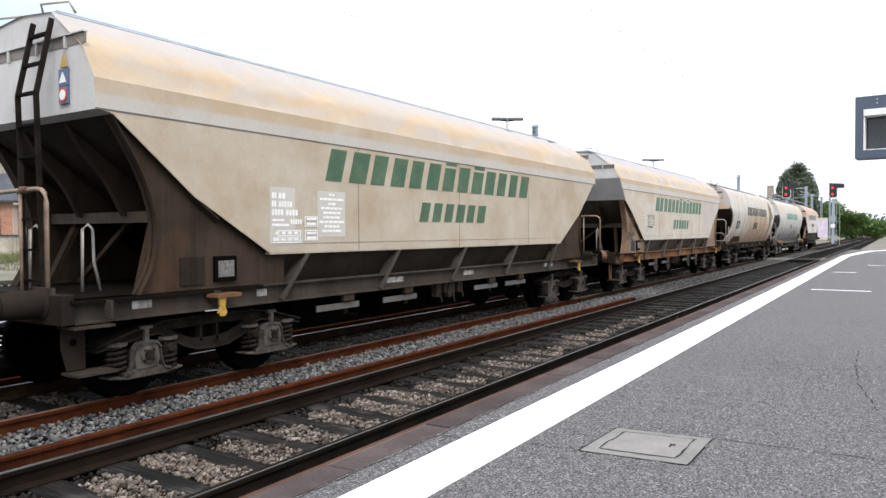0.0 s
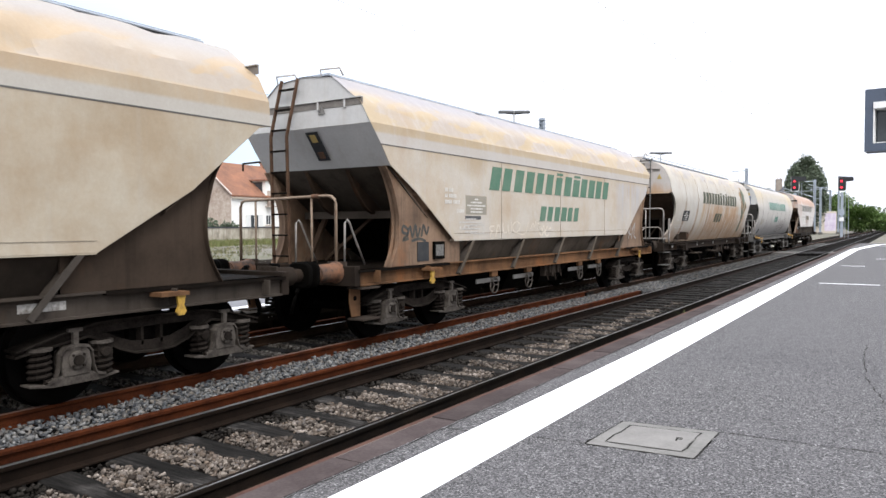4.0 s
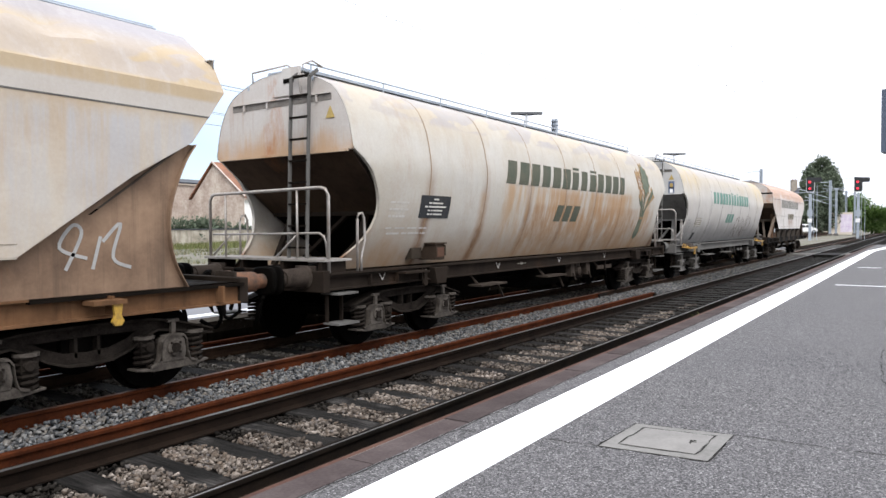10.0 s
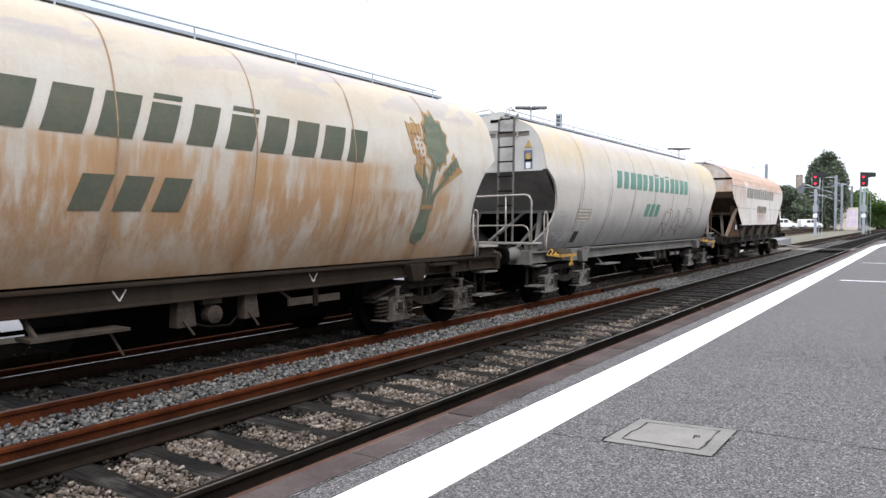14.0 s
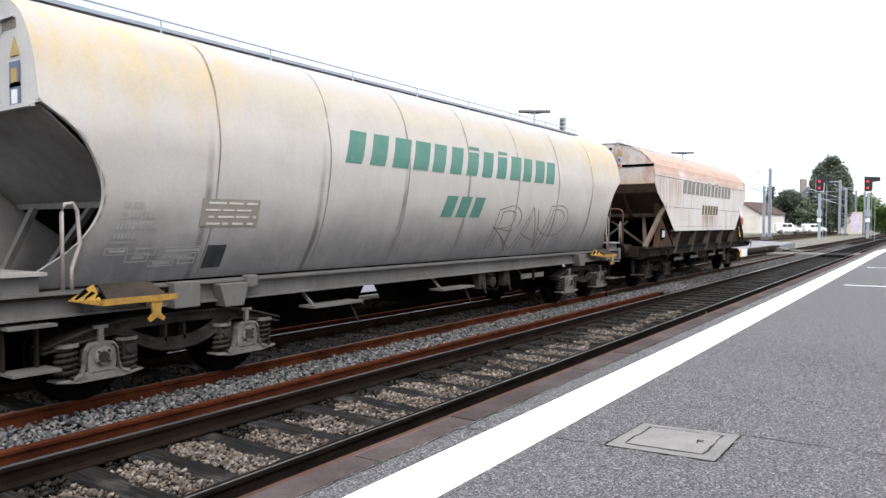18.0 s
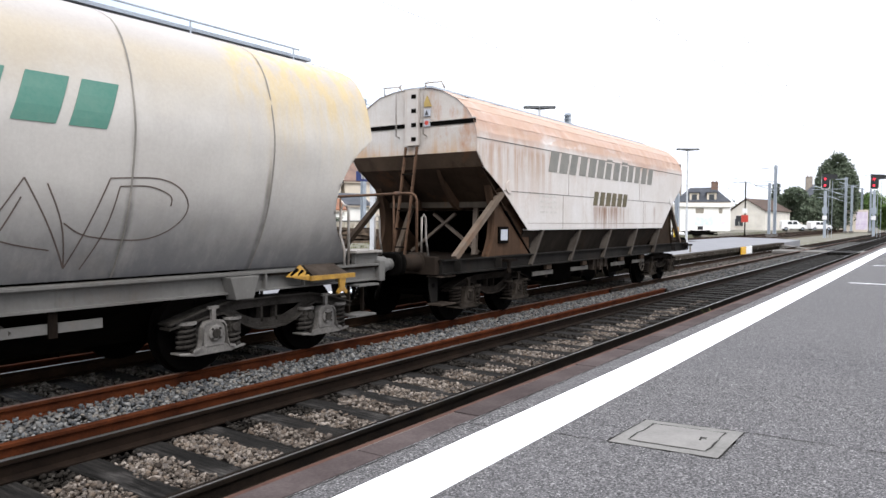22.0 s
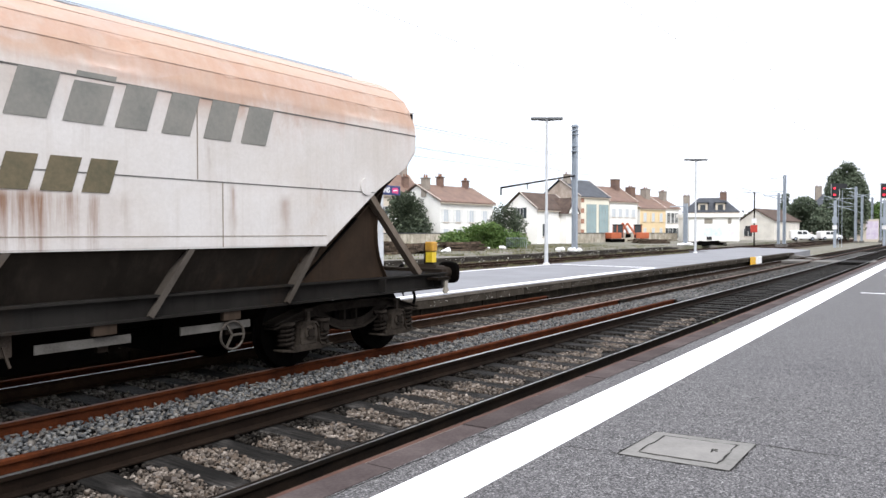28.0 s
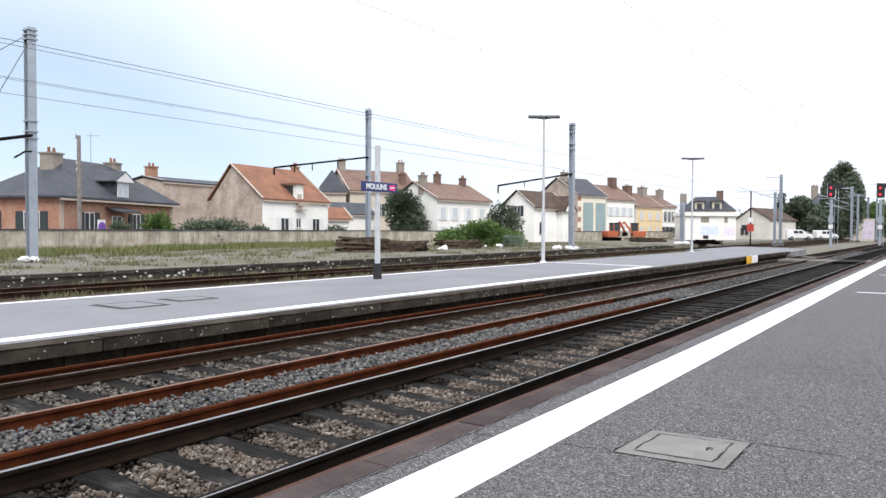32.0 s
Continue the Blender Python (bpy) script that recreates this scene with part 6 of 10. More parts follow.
            for q in (1.12, 0.84):
                part("step_hanger", Geo().box(s * 1.0, s * 1.05, e * (half - q) - 0.012, e * (half - q) + 0.012, 0.4, 1.0), M["grime_brown"], st)
            hoop(wg, [(s * 1.18, e * (half - 1.36), 1.08), (s * 1.18, e * (half - 1.36), 1.28), (s * 1.18, e * (half - 1.44), 1.5), (s * 1.18, e * (half - 1.42), 1.8), (s * 1.18, e * (half - 1.38), 1.87), (s * 1.18, e * (half - 1.31), 1.86), (s * 1.18, e * (half - 1.28), 1.78), (s * 1.18, e * (half - 1.28), 1.08)], 0.018)
        if e < 0:
            ry = -(half - 0.72)
            hoop(wg, [(-1.16, ry, 1.26), (-1.16, ry, 2.06), (-1.12, ry, 2.14), (-1.05, ry, 2.16), (1.04, ry, 2.19), (1.13, ry, 2.17), (1.18, ry, 2.08), (1.18, ry, 1.08)], 0.023)
            hoop(wg, [(-1.12, ry + 0.02, 1.58), (1.0, ry + 0.02, 1.6), (1.08, ry + 0.02, 1.56), (1.12, ry + 0.02, 1.46), (1.14, ry + 0.02, 1.26)], 0.015)
            for xx in (-0.82, 0.62):
                hoop(wg, [(xx, ry, 1.26), (xx, ry, 2.17)], 0.016)
            for xx in (-1.12, 0.2):
                hoop(wg, [(xx, ry + 0.02, 1.28), (xx + 0.38, ry + 0.02, 1.57)], 0.015)
            lx = 0.55
            ladder(wg, [(lx - 0.17, -(y_end + 0.22), 1.26), (lx - 0.17, -(y_end + 0.14), zt - 0.16), (lx - 0.17, -(y_end - 0.02), zt - 0.04)], [(lx + 0.17, -(y_end + 0.22), 1.26), (lx + 0.17, -(y_end + 0.14), zt - 0.16), (lx + 0.17, -(y_end - 0.02), zt - 0.04)], 9, "sole_grey", "dark")
            part("ladder_plate", Geo().extrude([(-0.10, zt - 0.34), (0.42, zt - 0.34), (0.42, zt + 0.04), (0.10, zt + 0.04), (0.06, zt - 0.08), (-0.06, zt - 0.12)], "y", -y_end - 0.03, -y_end + 0.01), end_mat, wg)
            # black patch for the darkness in the opening, nothing is cut out
            part("peep_hole", Geo().box(0.12, 0.32, -y_end - 0.04, -y_end - 0.028, zt - 0.17, zt - 0.11), M["black"], wg)
            for x0, x1 in ((-0.55, -0.05), (0.46, 0.44)):
                hoop(wg, [(x0, -y_end + 0.02, zt - 0.15), (x0, -y_end, zt + 0.06), (x1, -y_end + 0.2, zt + 0.15), (x1, -y_end + 0.4, zt + 0.1)], 0.013)
            tri = [(0.88, 0.03), (1.04, 0.03), (0.96, 0.19)]
            part("warning_triangle", Geo().loft([[(x, -y_end + 0.001, 3.1 + z) for x, z in tri], [(x, -y_end - 0.006, 3.1 + z) for x, z in tri]]), M["sign_yellow"], wg, "yellow warning triangle")
            if seed == 4:
                for zz in (2.96, 2.78):
                    sp = part("sign_plate", Geo().box(0.87, 1.05, -y_end - 0.008, -y_end, zz - 0.1, zz + 0.12), M["sign_blue"], wg, "blue sign plate")
                    part("symbol", Geo().box(0.91, 1.01, -y_end - 0.012, -y_end - 0.008, zz - 0.06, zz + 0.06), M["white"] if zz < 2.9 else M["sign_yellow"], sp)
    for s in (-1, 1):
        so = part("sole_bar", Geo().extrude([(s * q, z) for q, z in ((1.0, 0.86), (1.19, 0.86), (1.19, 0.88), (1.14, 0.885), (1.14, 1.055), (1.21, 1.06), (1.21, 1.085), (1.0, 1.085))], "y", -(half - 0.7), half - 0.7), frame_mat, wg, "long side beam of the frame")
        for y in (-4.62, 4.62):
            part("jack_pad", Geo().extrude([(y - 0.2, 1.05), (y + 0.2, 1.05), (y + 0.12, 0.8), (y - 0.12, 0.8)], "x", s * 1.12, s * 1.3), frame_mat, so, bevel=0.01)
        for y in (-6.2, -5.6, -5.0, -4.5, 4.5, 5.0, 5.6, 6.2):
            part("frame_gusset", Geo().box(s * 1.14, s * 1.2, y - 0.012, y + 0.012, 0.88, 1.06), frame_mat, so)
        for e in (-1, 1):
            if seed == 4:
                y = e * 5.83
                br = part("lashing_bracket", Geo().loft([[(s * 1.20, y - 0.26, 1.13), (s * 1.20, y + 0.26, 1.13), (s * 1.20, y + 0.26, 1.10), (s * 1.20, y - 0.26, 1.10)], [(s * 1.42, y - 0.30, 1.01), (s * 1.42, y + 0.30, 1.01), (s * 1.42, y + 0.30, 0.98), (s * 1.42, y - 0.30, 0.98)]]), M["grime"], wg, "ribbed sloping tread")
                part("yellow_bar", Geo().box(s * 1.42, s * 1.45, y - 0.36, y + 0.40, 0.955, 1.01), M["hook_bright"], br, "yellow painted bar")
                part("striped_side", Geo().loft([[(s * 1.2, y - 0.52, 1.0), (s * 1.42, y - 0.36, 0.96), (s * 1.42, y - 0.36, 1.01), (s * 1.2, y - 0.30, 1.13)], [(s * 1.2, y - 0.54, 1.0), (s * 1.42, y - 0.38, 0.96), (s * 1.42, y - 0.38, 1.01), (s * 1.2, y - 0.32, 1.13)]]), M["hook_bright"], br, "yellow and black striped plate")
                for q in range(3):
                    u = 0.15 + 0.28 * q
                    part("stripe", Geo().bar((s * (1.2 + 0.22 * u) + s * 0.008, y - 0.50 + 0.15 * u, 1.0 - 0.03 * u), (s * (1.2 + 0.22 * u) + s * 0.012, y - 0.40 + 0.10 * u, 1.09 - 0.07 * u), 0.03, 0.055), M["black"], br)
                part("lashing_hook", Geo().extrude([(-0.06, 0), (0.06, 0), (0.04, -0.12), (0.09, -0.17), (0.07, -0.2), (0.0, -0.16), (-0.07, -0.2), (-0.09, -0.17), (-0.04, -0.12)], "x", s * 1.41, s * 1.44), M["hook_bright"], br, "yellow lashing hook", at=pose(0, y + 0.18, 0.96))
            else:
                br = part("lashing_bracket", Geo().box(s * 1.1, s * 1.34, e * 5.3 - 0.3, e * 5.3 + 0.3, 1.0, 1.03), M["grime_brown"], wg)
                part("lashing_hook", Geo().extrude([(-0.05, 0), (0.05, 0), (0.03, -0.1), (0.06, -0.16), (0.03, -0.2), (-0.03, -0.2), (-0.06, -0.16), (-0.03, -0.1)], "x", s * 1.28, s * 1.31), M["grime_brown"], br, "grimy lashing hook", at=pose(0, e * 5.3 + 0.24, 1.0))
        for y in (-3.0, -0.43 if seed == 3 else -0.23):
            part("folding_step", Geo().box(s * 1.05, s * 1.32, y - 0.45, y + 0.45, 0.66, 0.69).bar((s * 1.0, y - 0.4, 0.9), (s * 1.2, y - 0.35, 0.68), 0.04, 0.03), M["sole_grey"] if seed == 4 else M["grime"], wg, "hinged step board")
            part("step_leg", Geo().bar((s * 1.2, y + 0.3, 0.68), (s * 1.25, y + 0.42, 0.42), 0.04, 0.02), M["grime"], wg)
        gear = M["bogie_grey"] if seed == 4 else M["grime"]
        for y, wd in ((0.76, 0.12), (1.62, 0.11)):
            part("brake_box", Geo().loft([[(s * 1.0, y - wd * 0.8, 0.87), (s * 1.13, y - wd * 0.8, 0.87), (s * 1.13, y + wd * 0.8, 0.87), (s * 1.0, y + wd * 0.8, 0.87)], [(s * 1.0, y - wd, 0.58), (s * 1.15, y - wd, 0.58), (s * 1.15, y + wd, 0.58), (s * 1.0, y + wd, 0.58)]]), gear, wg, "hanging changeover box", bevel=0.012)
            part("brake_lever", Geo().bar((s * 1.16, y - 0.05, 0.66), (s * 1.18, y + 0.06, 0.5), 0.022, 0.022), M["grime"], wg)
        part("brake_valve", Geo().tube([(s * 0.98, 1.12, 0.68), (s * 1.02, 1.12, 0.68), (s * 1.14, 1.12, 0.68), (s * 1.16, 1.12, 0.68)], [0.06, 0.1, 0.1, 0.04], 12).box(s * 1.0, s * 1.1, 1.0, 1.24, 0.79, 0.87), gear, wg, "round brake valve")
        part("brake_pipe", Geo().tube([(s * 1.05, 0.9, 0.6), (s * 1.08, 1.05, 0.55), (s * 1.08, 1.35, 0.53), (s * 1.05, 1.5, 0.62)], 0.014, 6), M["dark"], wg)
        part("under_plate", Geo().box(s * 1.1, s * 1.13, 2.2, 3.1, 0.66, 0.75), M["sole_grey"] if seed == 4 else M["grime"], wg, "marking plate")
        part("plate_clip", Geo().box(s * 1.13, s * 1.15, 2.6, 2.68, 0.62, 0.86), M["dark"], wg)
        part("plate_arm", Geo().bar((s * 1.02, 2.1, 0.88), (s * 1.12, 2.3, 0.7), 0.035, 0.03), gear, wg)
        if seed == 3:
            sb = part("side_box", Geo().box(s * 0.98, s * 1.30, -4.80, -4.54, 1.17, 1.41), M["rust_dim"], wg, "small rusty side box", bevel=0.01)
            part("box_lid", Geo().box(s * 1.301, s * 1.309, -4.775, -4.565, 1.215, 1.36), M["lid_rust"], sb, "reddish rusted lid", bevel=0.003)
            part("box_rim", Geo().box(s * 1.04, s * 1.325, -4.83, -4.51, 1.412, 1.432), M["rust_dim"], sb)
            for yy in (-4.785, -4.555):
                part("box_hinge", Geo().box(s * 1.302, s * 1.322, yy - 0.014, yy + 0.014, 1.23, 1.40), M["rust_dim"], sb)
            part("side_hatch", Geo().box(s * 0.96, s * 1.10, -5.14, -4.88, 1.19, 1.36), M["hopper_dust"], wg, "dark square hatch", bevel=0.006)
            part("marking_plate", Geo().box(s * 1.145, s * 1.152, -4.86, -4.62, 0.985, 1.035), M["panel_grey"], so, "small tan plate")
            for yy in (-5.9, -2.58, 0.02, 2.6):
                for d in (-1, 1):
                    part("lifting_mark", Geo().bar((s * 1.146, yy, 0.925), (s * 1.146, yy + d * 0.07, 1.03), 0.006, 0.012), M["chalk_faint"], so, "pale painted mark")
            part("jack_mark", Geo().box(s * 1.145, s * 1.149, -1.86, -1.50, 0.972, 0.984).box(s * 1.145, s * 1.149, -1.72, -1.64, 0.955, 1.0), M["panel_grey"], so)
        else:
            part("side_box", Geo().box(s * 1.14, s * 1.30, -5.36, -5.06, 0.84, 1.1), M["sole_grey"], wg, "grey box on the frame", bevel=0.01)
            part("side_box", Geo().box(s * 1.14, s * 1.26, -4.41, -4.26, 0.98, 1.12), M["sole_grey"], wg, "small grey box", bevel=0.02)
    part("brake_rod", Geo().tube([(0.3, -half + 2.6, 0.62), (0.3, half - 2.6, 0.62)], 0.025, 6), M["black"], wg)
    part("air_tank", Geo().tube([(0.2, 0.3, 0.62), (0.2, 0.36, 0.62), (0.2, 1.3, 0.62), (0.2, 1.36, 0.62)], [0.1, 0.19, 0.19, 0.1], 14), M["black"], wg, smooth=True)
    for y, lo, zc in ((-2.95, 1.2, 0.36), (1.0, 1.1, 0.36), (3.2, 0.85, 0.36)):
        part("discharge_chute", Geo().loft([[(-0.95, y - 1.0, 1.08), (0.95, y - 1.0, 1.08), (0.95, y + 1.0, 1.08), (-0.95, y + 1.0, 1.08)], [(-0.4, y - lo, zc), (0.4, y - lo, zc), (0.4, y + lo, zc), (-0.4, y + lo, zc)]]), M["black"], wg, "dark outlet hopper")
    buffers(wg, half, "grime" if seed == 3 else "sole_grey")
    for e in (-1, 1):
        bogie(wg, e * bogie_y, frame="bogie_grey" if seed == 4 else "frame_dust", box_mat="box_grey" if seed == 4 else "box", spring="bogie_grey" if seed == 4 else "frame_dust")
    for fn in lettering:
        fn(wg, body_b)
    return wg


def row(y0, y1, z, h, n, mat, seed, **kw):
    return lambda wg, side: block_row(wg, y0, y1, z, h, n, side, M[mat], seed=seed, **kw)


def data(y0, z0, w, h, rows, seed, mat="chalk", back=None):
    return lambda wg, side: stencil(wg, y0, z0, w, h, rows, side, M[mat], seed, M[back] if back else None)


def sheet(words, frames, mat, solid=()):
    """Painted data: bars for words (y, z, length, height), outlined boxes (y0, y1, z0, z1), and filled fields."""
    def draw(wg, side):
        def slab(y0, y1, z0, z1, off, tone, name):
            part(name, Geo().loft([[(side(z) + d, y, z) for y, z in ((y0, z0), (y1, z0), (y1, z1), (y0, z1))] for d in (off, off + 0.0014)]), M[tone], wg)
        for y0, y1, z0, z1, tone in solid:
            slab(y0, y1, z0, z1, 0.0025, tone, "data_field")
        for y, z, ln, h in words:
            n = max(1, round(ln / (h * 0.72))) if h > 0.04 else 1
            for k in range(n):
                slab(y + ln * k / n, y + ln * (k + (0.72 if n > 1 else 1.0)) / n, z, z + h, 0.0056, mat, "stencil_bar")
        for y0, y1, z0, z1 in frames:
            for a, b, c, d in ((y0, y1, z0, z0 + 0.012), (y0, y1, z1 - 0.012, z1), (y0, y0 + 0.012, z0 + 0.012, z1 - 0.012), (y1 - 0.012, y1, z0 + 0.012, z1 - 0.012)):
                slab(a, b, c, d, 0.0056, mat, "box_line")
    return draw


def print_lines(y0, y1, z, step, h, fills, seed):
    """Rows of short bars between y0 and y1, each row filled to the given share and centred."""
    r = random.Random(seed)
    out = []
    for i, f in enumerate(fills):
        y, end = (y0 + y1) / 2 - f * (y1 - y0) / 2, (y0 + y1) / 2 + f * (y1 - y0) / 2
        while y < end - 0.01:
            ln = min(r.uniform(0.03, 0.10), end - y)
            out.append((y, z - i * step, ln, h))
            y += ln + 0.012
    return out


NUMBER = [(0.0, 2.085, 0.08, 0.07), (0.11, 2.085, 0.12, 0.07), (0.0, 1.985, 0.08, 0.07), (0.11, 1.985, 0.23, 0.07), (0.0, 1.885, 0.19, 0.07), (0.23, 1.885, 0.21, 0.07), (0.0, 1.815, 0.2, 0.022), (0.0, 1.755, 0.28, 0.028), (0.305, 1.78, 0.2, 0.06)]
TABLE = [(0.05 + 0.105 * i, 1.655, 0.06, 0.034) for i in range(4)] + [(0.03 + 0.108 * i, 1.580, 0.085, 0.034) for i in range(4)]


def at_track(y):
    return pose(F_AXIS, y, 0)


def scribble(lines, mat, name, label, r=0.008):
    """Hand-drawn strokes on the wagon side; each line is a list of (y, z)."""
    def draw(wg, side):
        for ln in lines:
            pts = curve_points(ln, 5) if len(ln) > 2 else ln
            rows = []
            for k, (y, z) in enumerate(pts):
                (ya, za), (yb_, zb_) = pts[max(k - 1, 0)], pts[min(k + 1, len(pts) - 1)]
                ln_ = math.hypot(yb_ - ya, zb_ - za) or 1.0
                ny, nz = -(zb_ - za) / ln_ * r, (yb_ - ya) / ln_ * r
                rows.append([(side(z - nz) + 0.002, y - ny, z - nz), (side(z + nz) + 0.002, y + ny, z + nz), (side(z + nz) + 0.0045, y + ny, z + nz), (side(z - nz) + 0.0045, y - ny, z - nz)])
            g = Geo().loft(rows)
            part(name, g, M[mat], wg, label)
    return draw


def sheaf(y, z):
    """A painted bundle: a maize cob, a sunflower head, a grass blade with grains, and tied stalks."""
    def draw(wg, side):
        def flat(name, loop, mat, off, label=""):
            return part(name, Geo().loft([[(side(q) + d, p, q) for p, q in loop] for d in (off, off + 0.004)]), M[mat], wg, label)
        def stalk(pts, wd, mat, off):
            rows = [[(side(q) + off, p - wd, q), (side(q) + off, p + wd, q), (side(q) + off + 0.004, p + wd, q), (side(q) + off + 0.004, p - wd, q)] for p, q in curve_points(pts, 5)]
            part("emblem_stalk", Geo().loft(rows), M[mat], wg)
        flat("emblem_field", [(y + 0.10, z - 0.10), (y + 0.02, z + 0.35), (y - 0.30, z + 0.50), (y - 0.16, z - 0.1), (y - 0.2, z - 0.62), (y + 0.15, z - 0.62)], "emblem_tan", 0.003, "faded tan ground of the emblem")
        flat("emblem_husk", [(y - 0.13, z + 0.02), (y - 0.42, z + 0.30), (y - 0.46, z + 0.62), (y - 0.54, z + 1.0), (y - 0.42, z + 0.96), (y - 0.36, z + 1.08), (y - 0.28, z + 0.98), (y - 0.17, z + 1.0), (y - 0.15, z + 0.45), (y - 0.05, z + 0.05)], "ochre", 0.004, "faded ochre cob")
        for a in range(6):
            for b in range(3):
                p, q = y - 0.42 + 0.09 * b + 0.012 * a, z + 0.84 - 0.085 * a
                flat("emblem_grain", [(p - 0.024, q), (p, q - 0.03), (p + 0.024, q), (p, q + 0.03)], "emblem_pink", 0.009)
        flat("emblem_leaf", [(y - 0.10, z - 0.02), (y - 0.38, z + 0.22), (y - 0.40, z + 0.30), (y - 0.2, z + 0.16), (y - 0.20, z + 0.40), (y - 0.06, z + 0.1)], "emblem_green", 0.009)
        head = []
        for q in range(22):
            r_ = (0.36 if q % 2 else 0.29) * (1.12 if 4 < q < 9 else 1.0)
            head.append((y + 0.16 + r_ * 0.98 * math.cos(q * math.pi / 11), z + 0.76 + r_ * 1.28 * math.sin(q * math.pi / 11)))
        flat("emblem_petals", head, "ochre", 0.004)
        flat("emblem_flower", [(p * 0.88 + (y + 0.16) * 0.12, q * 0.88 + (z + 0.76) * 0.12) for p, q in head], "emblem_green", 0.010, "grey-green flower head")
        flat("emblem_blade", [(y + 0.16, z - 0.02), (y + 0.30, z + 0.30), (y + 0.62, z + 0.62), (y + 0.68, z + 0.48), (y + 0.85, z + 0.34), (y + 0.50, z + 0.16)], "ochre", 0.004)
        for k in range(4):
            p, q = y + 0.36 + 0.09 * k, z + 0.18 + 0.07 * k
            flat("emblem_grain", [(p, q), (p + 0.11, q + 0.03), (p + 0.04, q + 0.17), (p - 0.04, q + 0.12)], "emblem_green", 0.010)
        for pts, wd in (([(y - 0.11, z - 0.3), (y - 0.12, z - 0.05), (y - 0.13, z + 0.2)], 0.035), ([(y, z - 0.3), (y + 0.02, z + 0.1), (y + 0.10, z + 0.42)], 0.05), ([(y + 0.07, z - 0.3), (y + 0.13, z - 0.05), (y + 0.36, z + 0.18)], 0.045)):
            stalk(pts, wd, "emblem_green", 0.010)
        flat("emblem_foot", [(y - 0.14, z - 0.26), (y - 0.22, z - 0.62), (y - 0.16, z - 0.74), (y - 0.05, z - 0.78), (y + 0.08, z - 0.72), (y + 0.12, z - 0.6), (y + 0.10, z - 0.26)], "emblem_green", 0.010, "tied grey-green stalks")
        flat("emblem_tie", [(y - 0.17, z - 0.20), (y - 0.17, z - 0.26), (y + 0.14, z - 0.26), (y + 0.14, z - 0.20)], "ochre", 0.016, "ochre tie")
    return draw


def tags(wg, side):
    """Sprayed strokes on the curved frame plates and the lower hopper."""
    x = lambda z: 1.27 - 0.085
    scribble([[(-5.5, 1.62), (-5.61, 1.67), (-5.64, 1.58), (-5.52, 1.54), (-5.62, 1.46), (-5.48, 1.48)], [(-5.52, 1.5), (-5.44, 1.66), (-5.38, 1.5), (-5.3, 1.68), (-5.25, 1.5), (-5.17, 1.64)], [(-5.4, 1.44), (-5.2, 1.47), (-5.02, 1.43)], [(-5.14, 1.5), (-5.08, 1.68), (-5.0, 1.54), (-4.94, 1.66)]], "scrawl_slate", "scrawl", "dark slate sprayed scrawl", 0.022)(wg, x)
    scribble([[(4.75, 1.3), (4.9, 1.62), (4.82, 1.7), (4.7, 1.5), (4.95, 1.4)], [(5.0, 1.3), (5.08, 1.6)], [(5.1, 1.55), (5.28, 1.72), (5.2, 1.4), (5.38, 1.3)]], "chalk_dim", "scrawl", "pale sprayed scrawl", 0.016)(wg, x)


def sole_patches(wg, side):
    """Pale rubbed patches on the side beam."""
    for y, ln in ((-5.95, 0.22), (-4.37, 0.16), (-1.72, 0.42), (0.45, 0.34), (3.85, 0.42)):
        part("pale_patch", Geo().box(1.1805, 1.1835, y - ln / 2, y + ln / 2, 0.93, 1.01), M["rubbed"], wg, "pale rubbed paint patch", bevel=0.001)


def tail_lamps(wg, side):
    for x in (0.92, -0.75):
        lp = part("tail_lamp", Geo().box(x - 0.075, x + 0.075, 6.46, 6.6, 1.375, 1.53), M["lamp_ochre"], wg, "ochre tail lamp casing", bevel=0.02)
        part("lamp_base", Geo().box(x - 0.06, x + 0.06, 6.47, 6.58, 1.21, 1.37), M["lamp_yellow"], lp)
        part("lamp_bracket", Geo().box(x - 0.12, x - 0.09, 6.5, 6.53, 1.1, 1.5).box(x - 0.12, x + 0.06, 6.5, 6.53, 1.18, 1.205), M["grime_brown"], lp)


SCRAWL_R = [[(1.0, 1.25), (1.04, 1.6), (1.1, 1.94)], [(1.1, 1.94), (1.37, 1.99), (1.59, 2.02), (1.82, 1.95), (1.93, 1.81), (1.85, 1.66), (1.63, 1.57), (1.01, 1.64)], [(1.01, 1.64), (1.39, 1.47), (1.87, 1.23)],
            [(1.23, 1.91), (1.18, 1.64), (1.1, 1.27)], [(1.23, 1.9), (1.46, 1.93), (1.69, 1.88), (1.67, 1.73), (1.51, 1.64), (1.25, 1.62)], [(1.39, 1.45), (1.58, 1.33), (1.75, 1.2)]]
SCRAWL_A = [[(1.91, 1.23), (2.12, 1.61), (2.35, 2.01)], [(2.35, 2.01), (2.58, 1.63), (2.81, 1.22)], [(2.02, 1.2), (2.19, 1.52), (2.34, 1.85)], [(2.54, 1.97), (2.7, 1.63), (2.81, 1.22)], [(2.08, 1.53), (2.33, 1.45), (2.64, 1.39)]]
SCRAWL_P = [[(2.81, 1.22), (2.95, 1.63), (3.09, 2.04)], [(3.09, 2.04), (3.57, 2.06), (3.84, 1.96), (3.94, 1.77), (3.8, 1.58), (3.49, 1.47), (2.96, 1.51), (2.72, 1.63)], [(2.96, 1.2), (3.11, 1.58), (3.19, 1.97)], [(3.19, 1.97), (3.49, 1.98), (3.72, 1.9), (3.74, 1.8)]]
TRAIN = []
A1 = dict(half=7.36, w=1.27, zb=1.43, zk=3.12, zt=3.88, yb=4.31, yk=6.46, yl=6.03, seam=2.83, bogie_y=5.02)
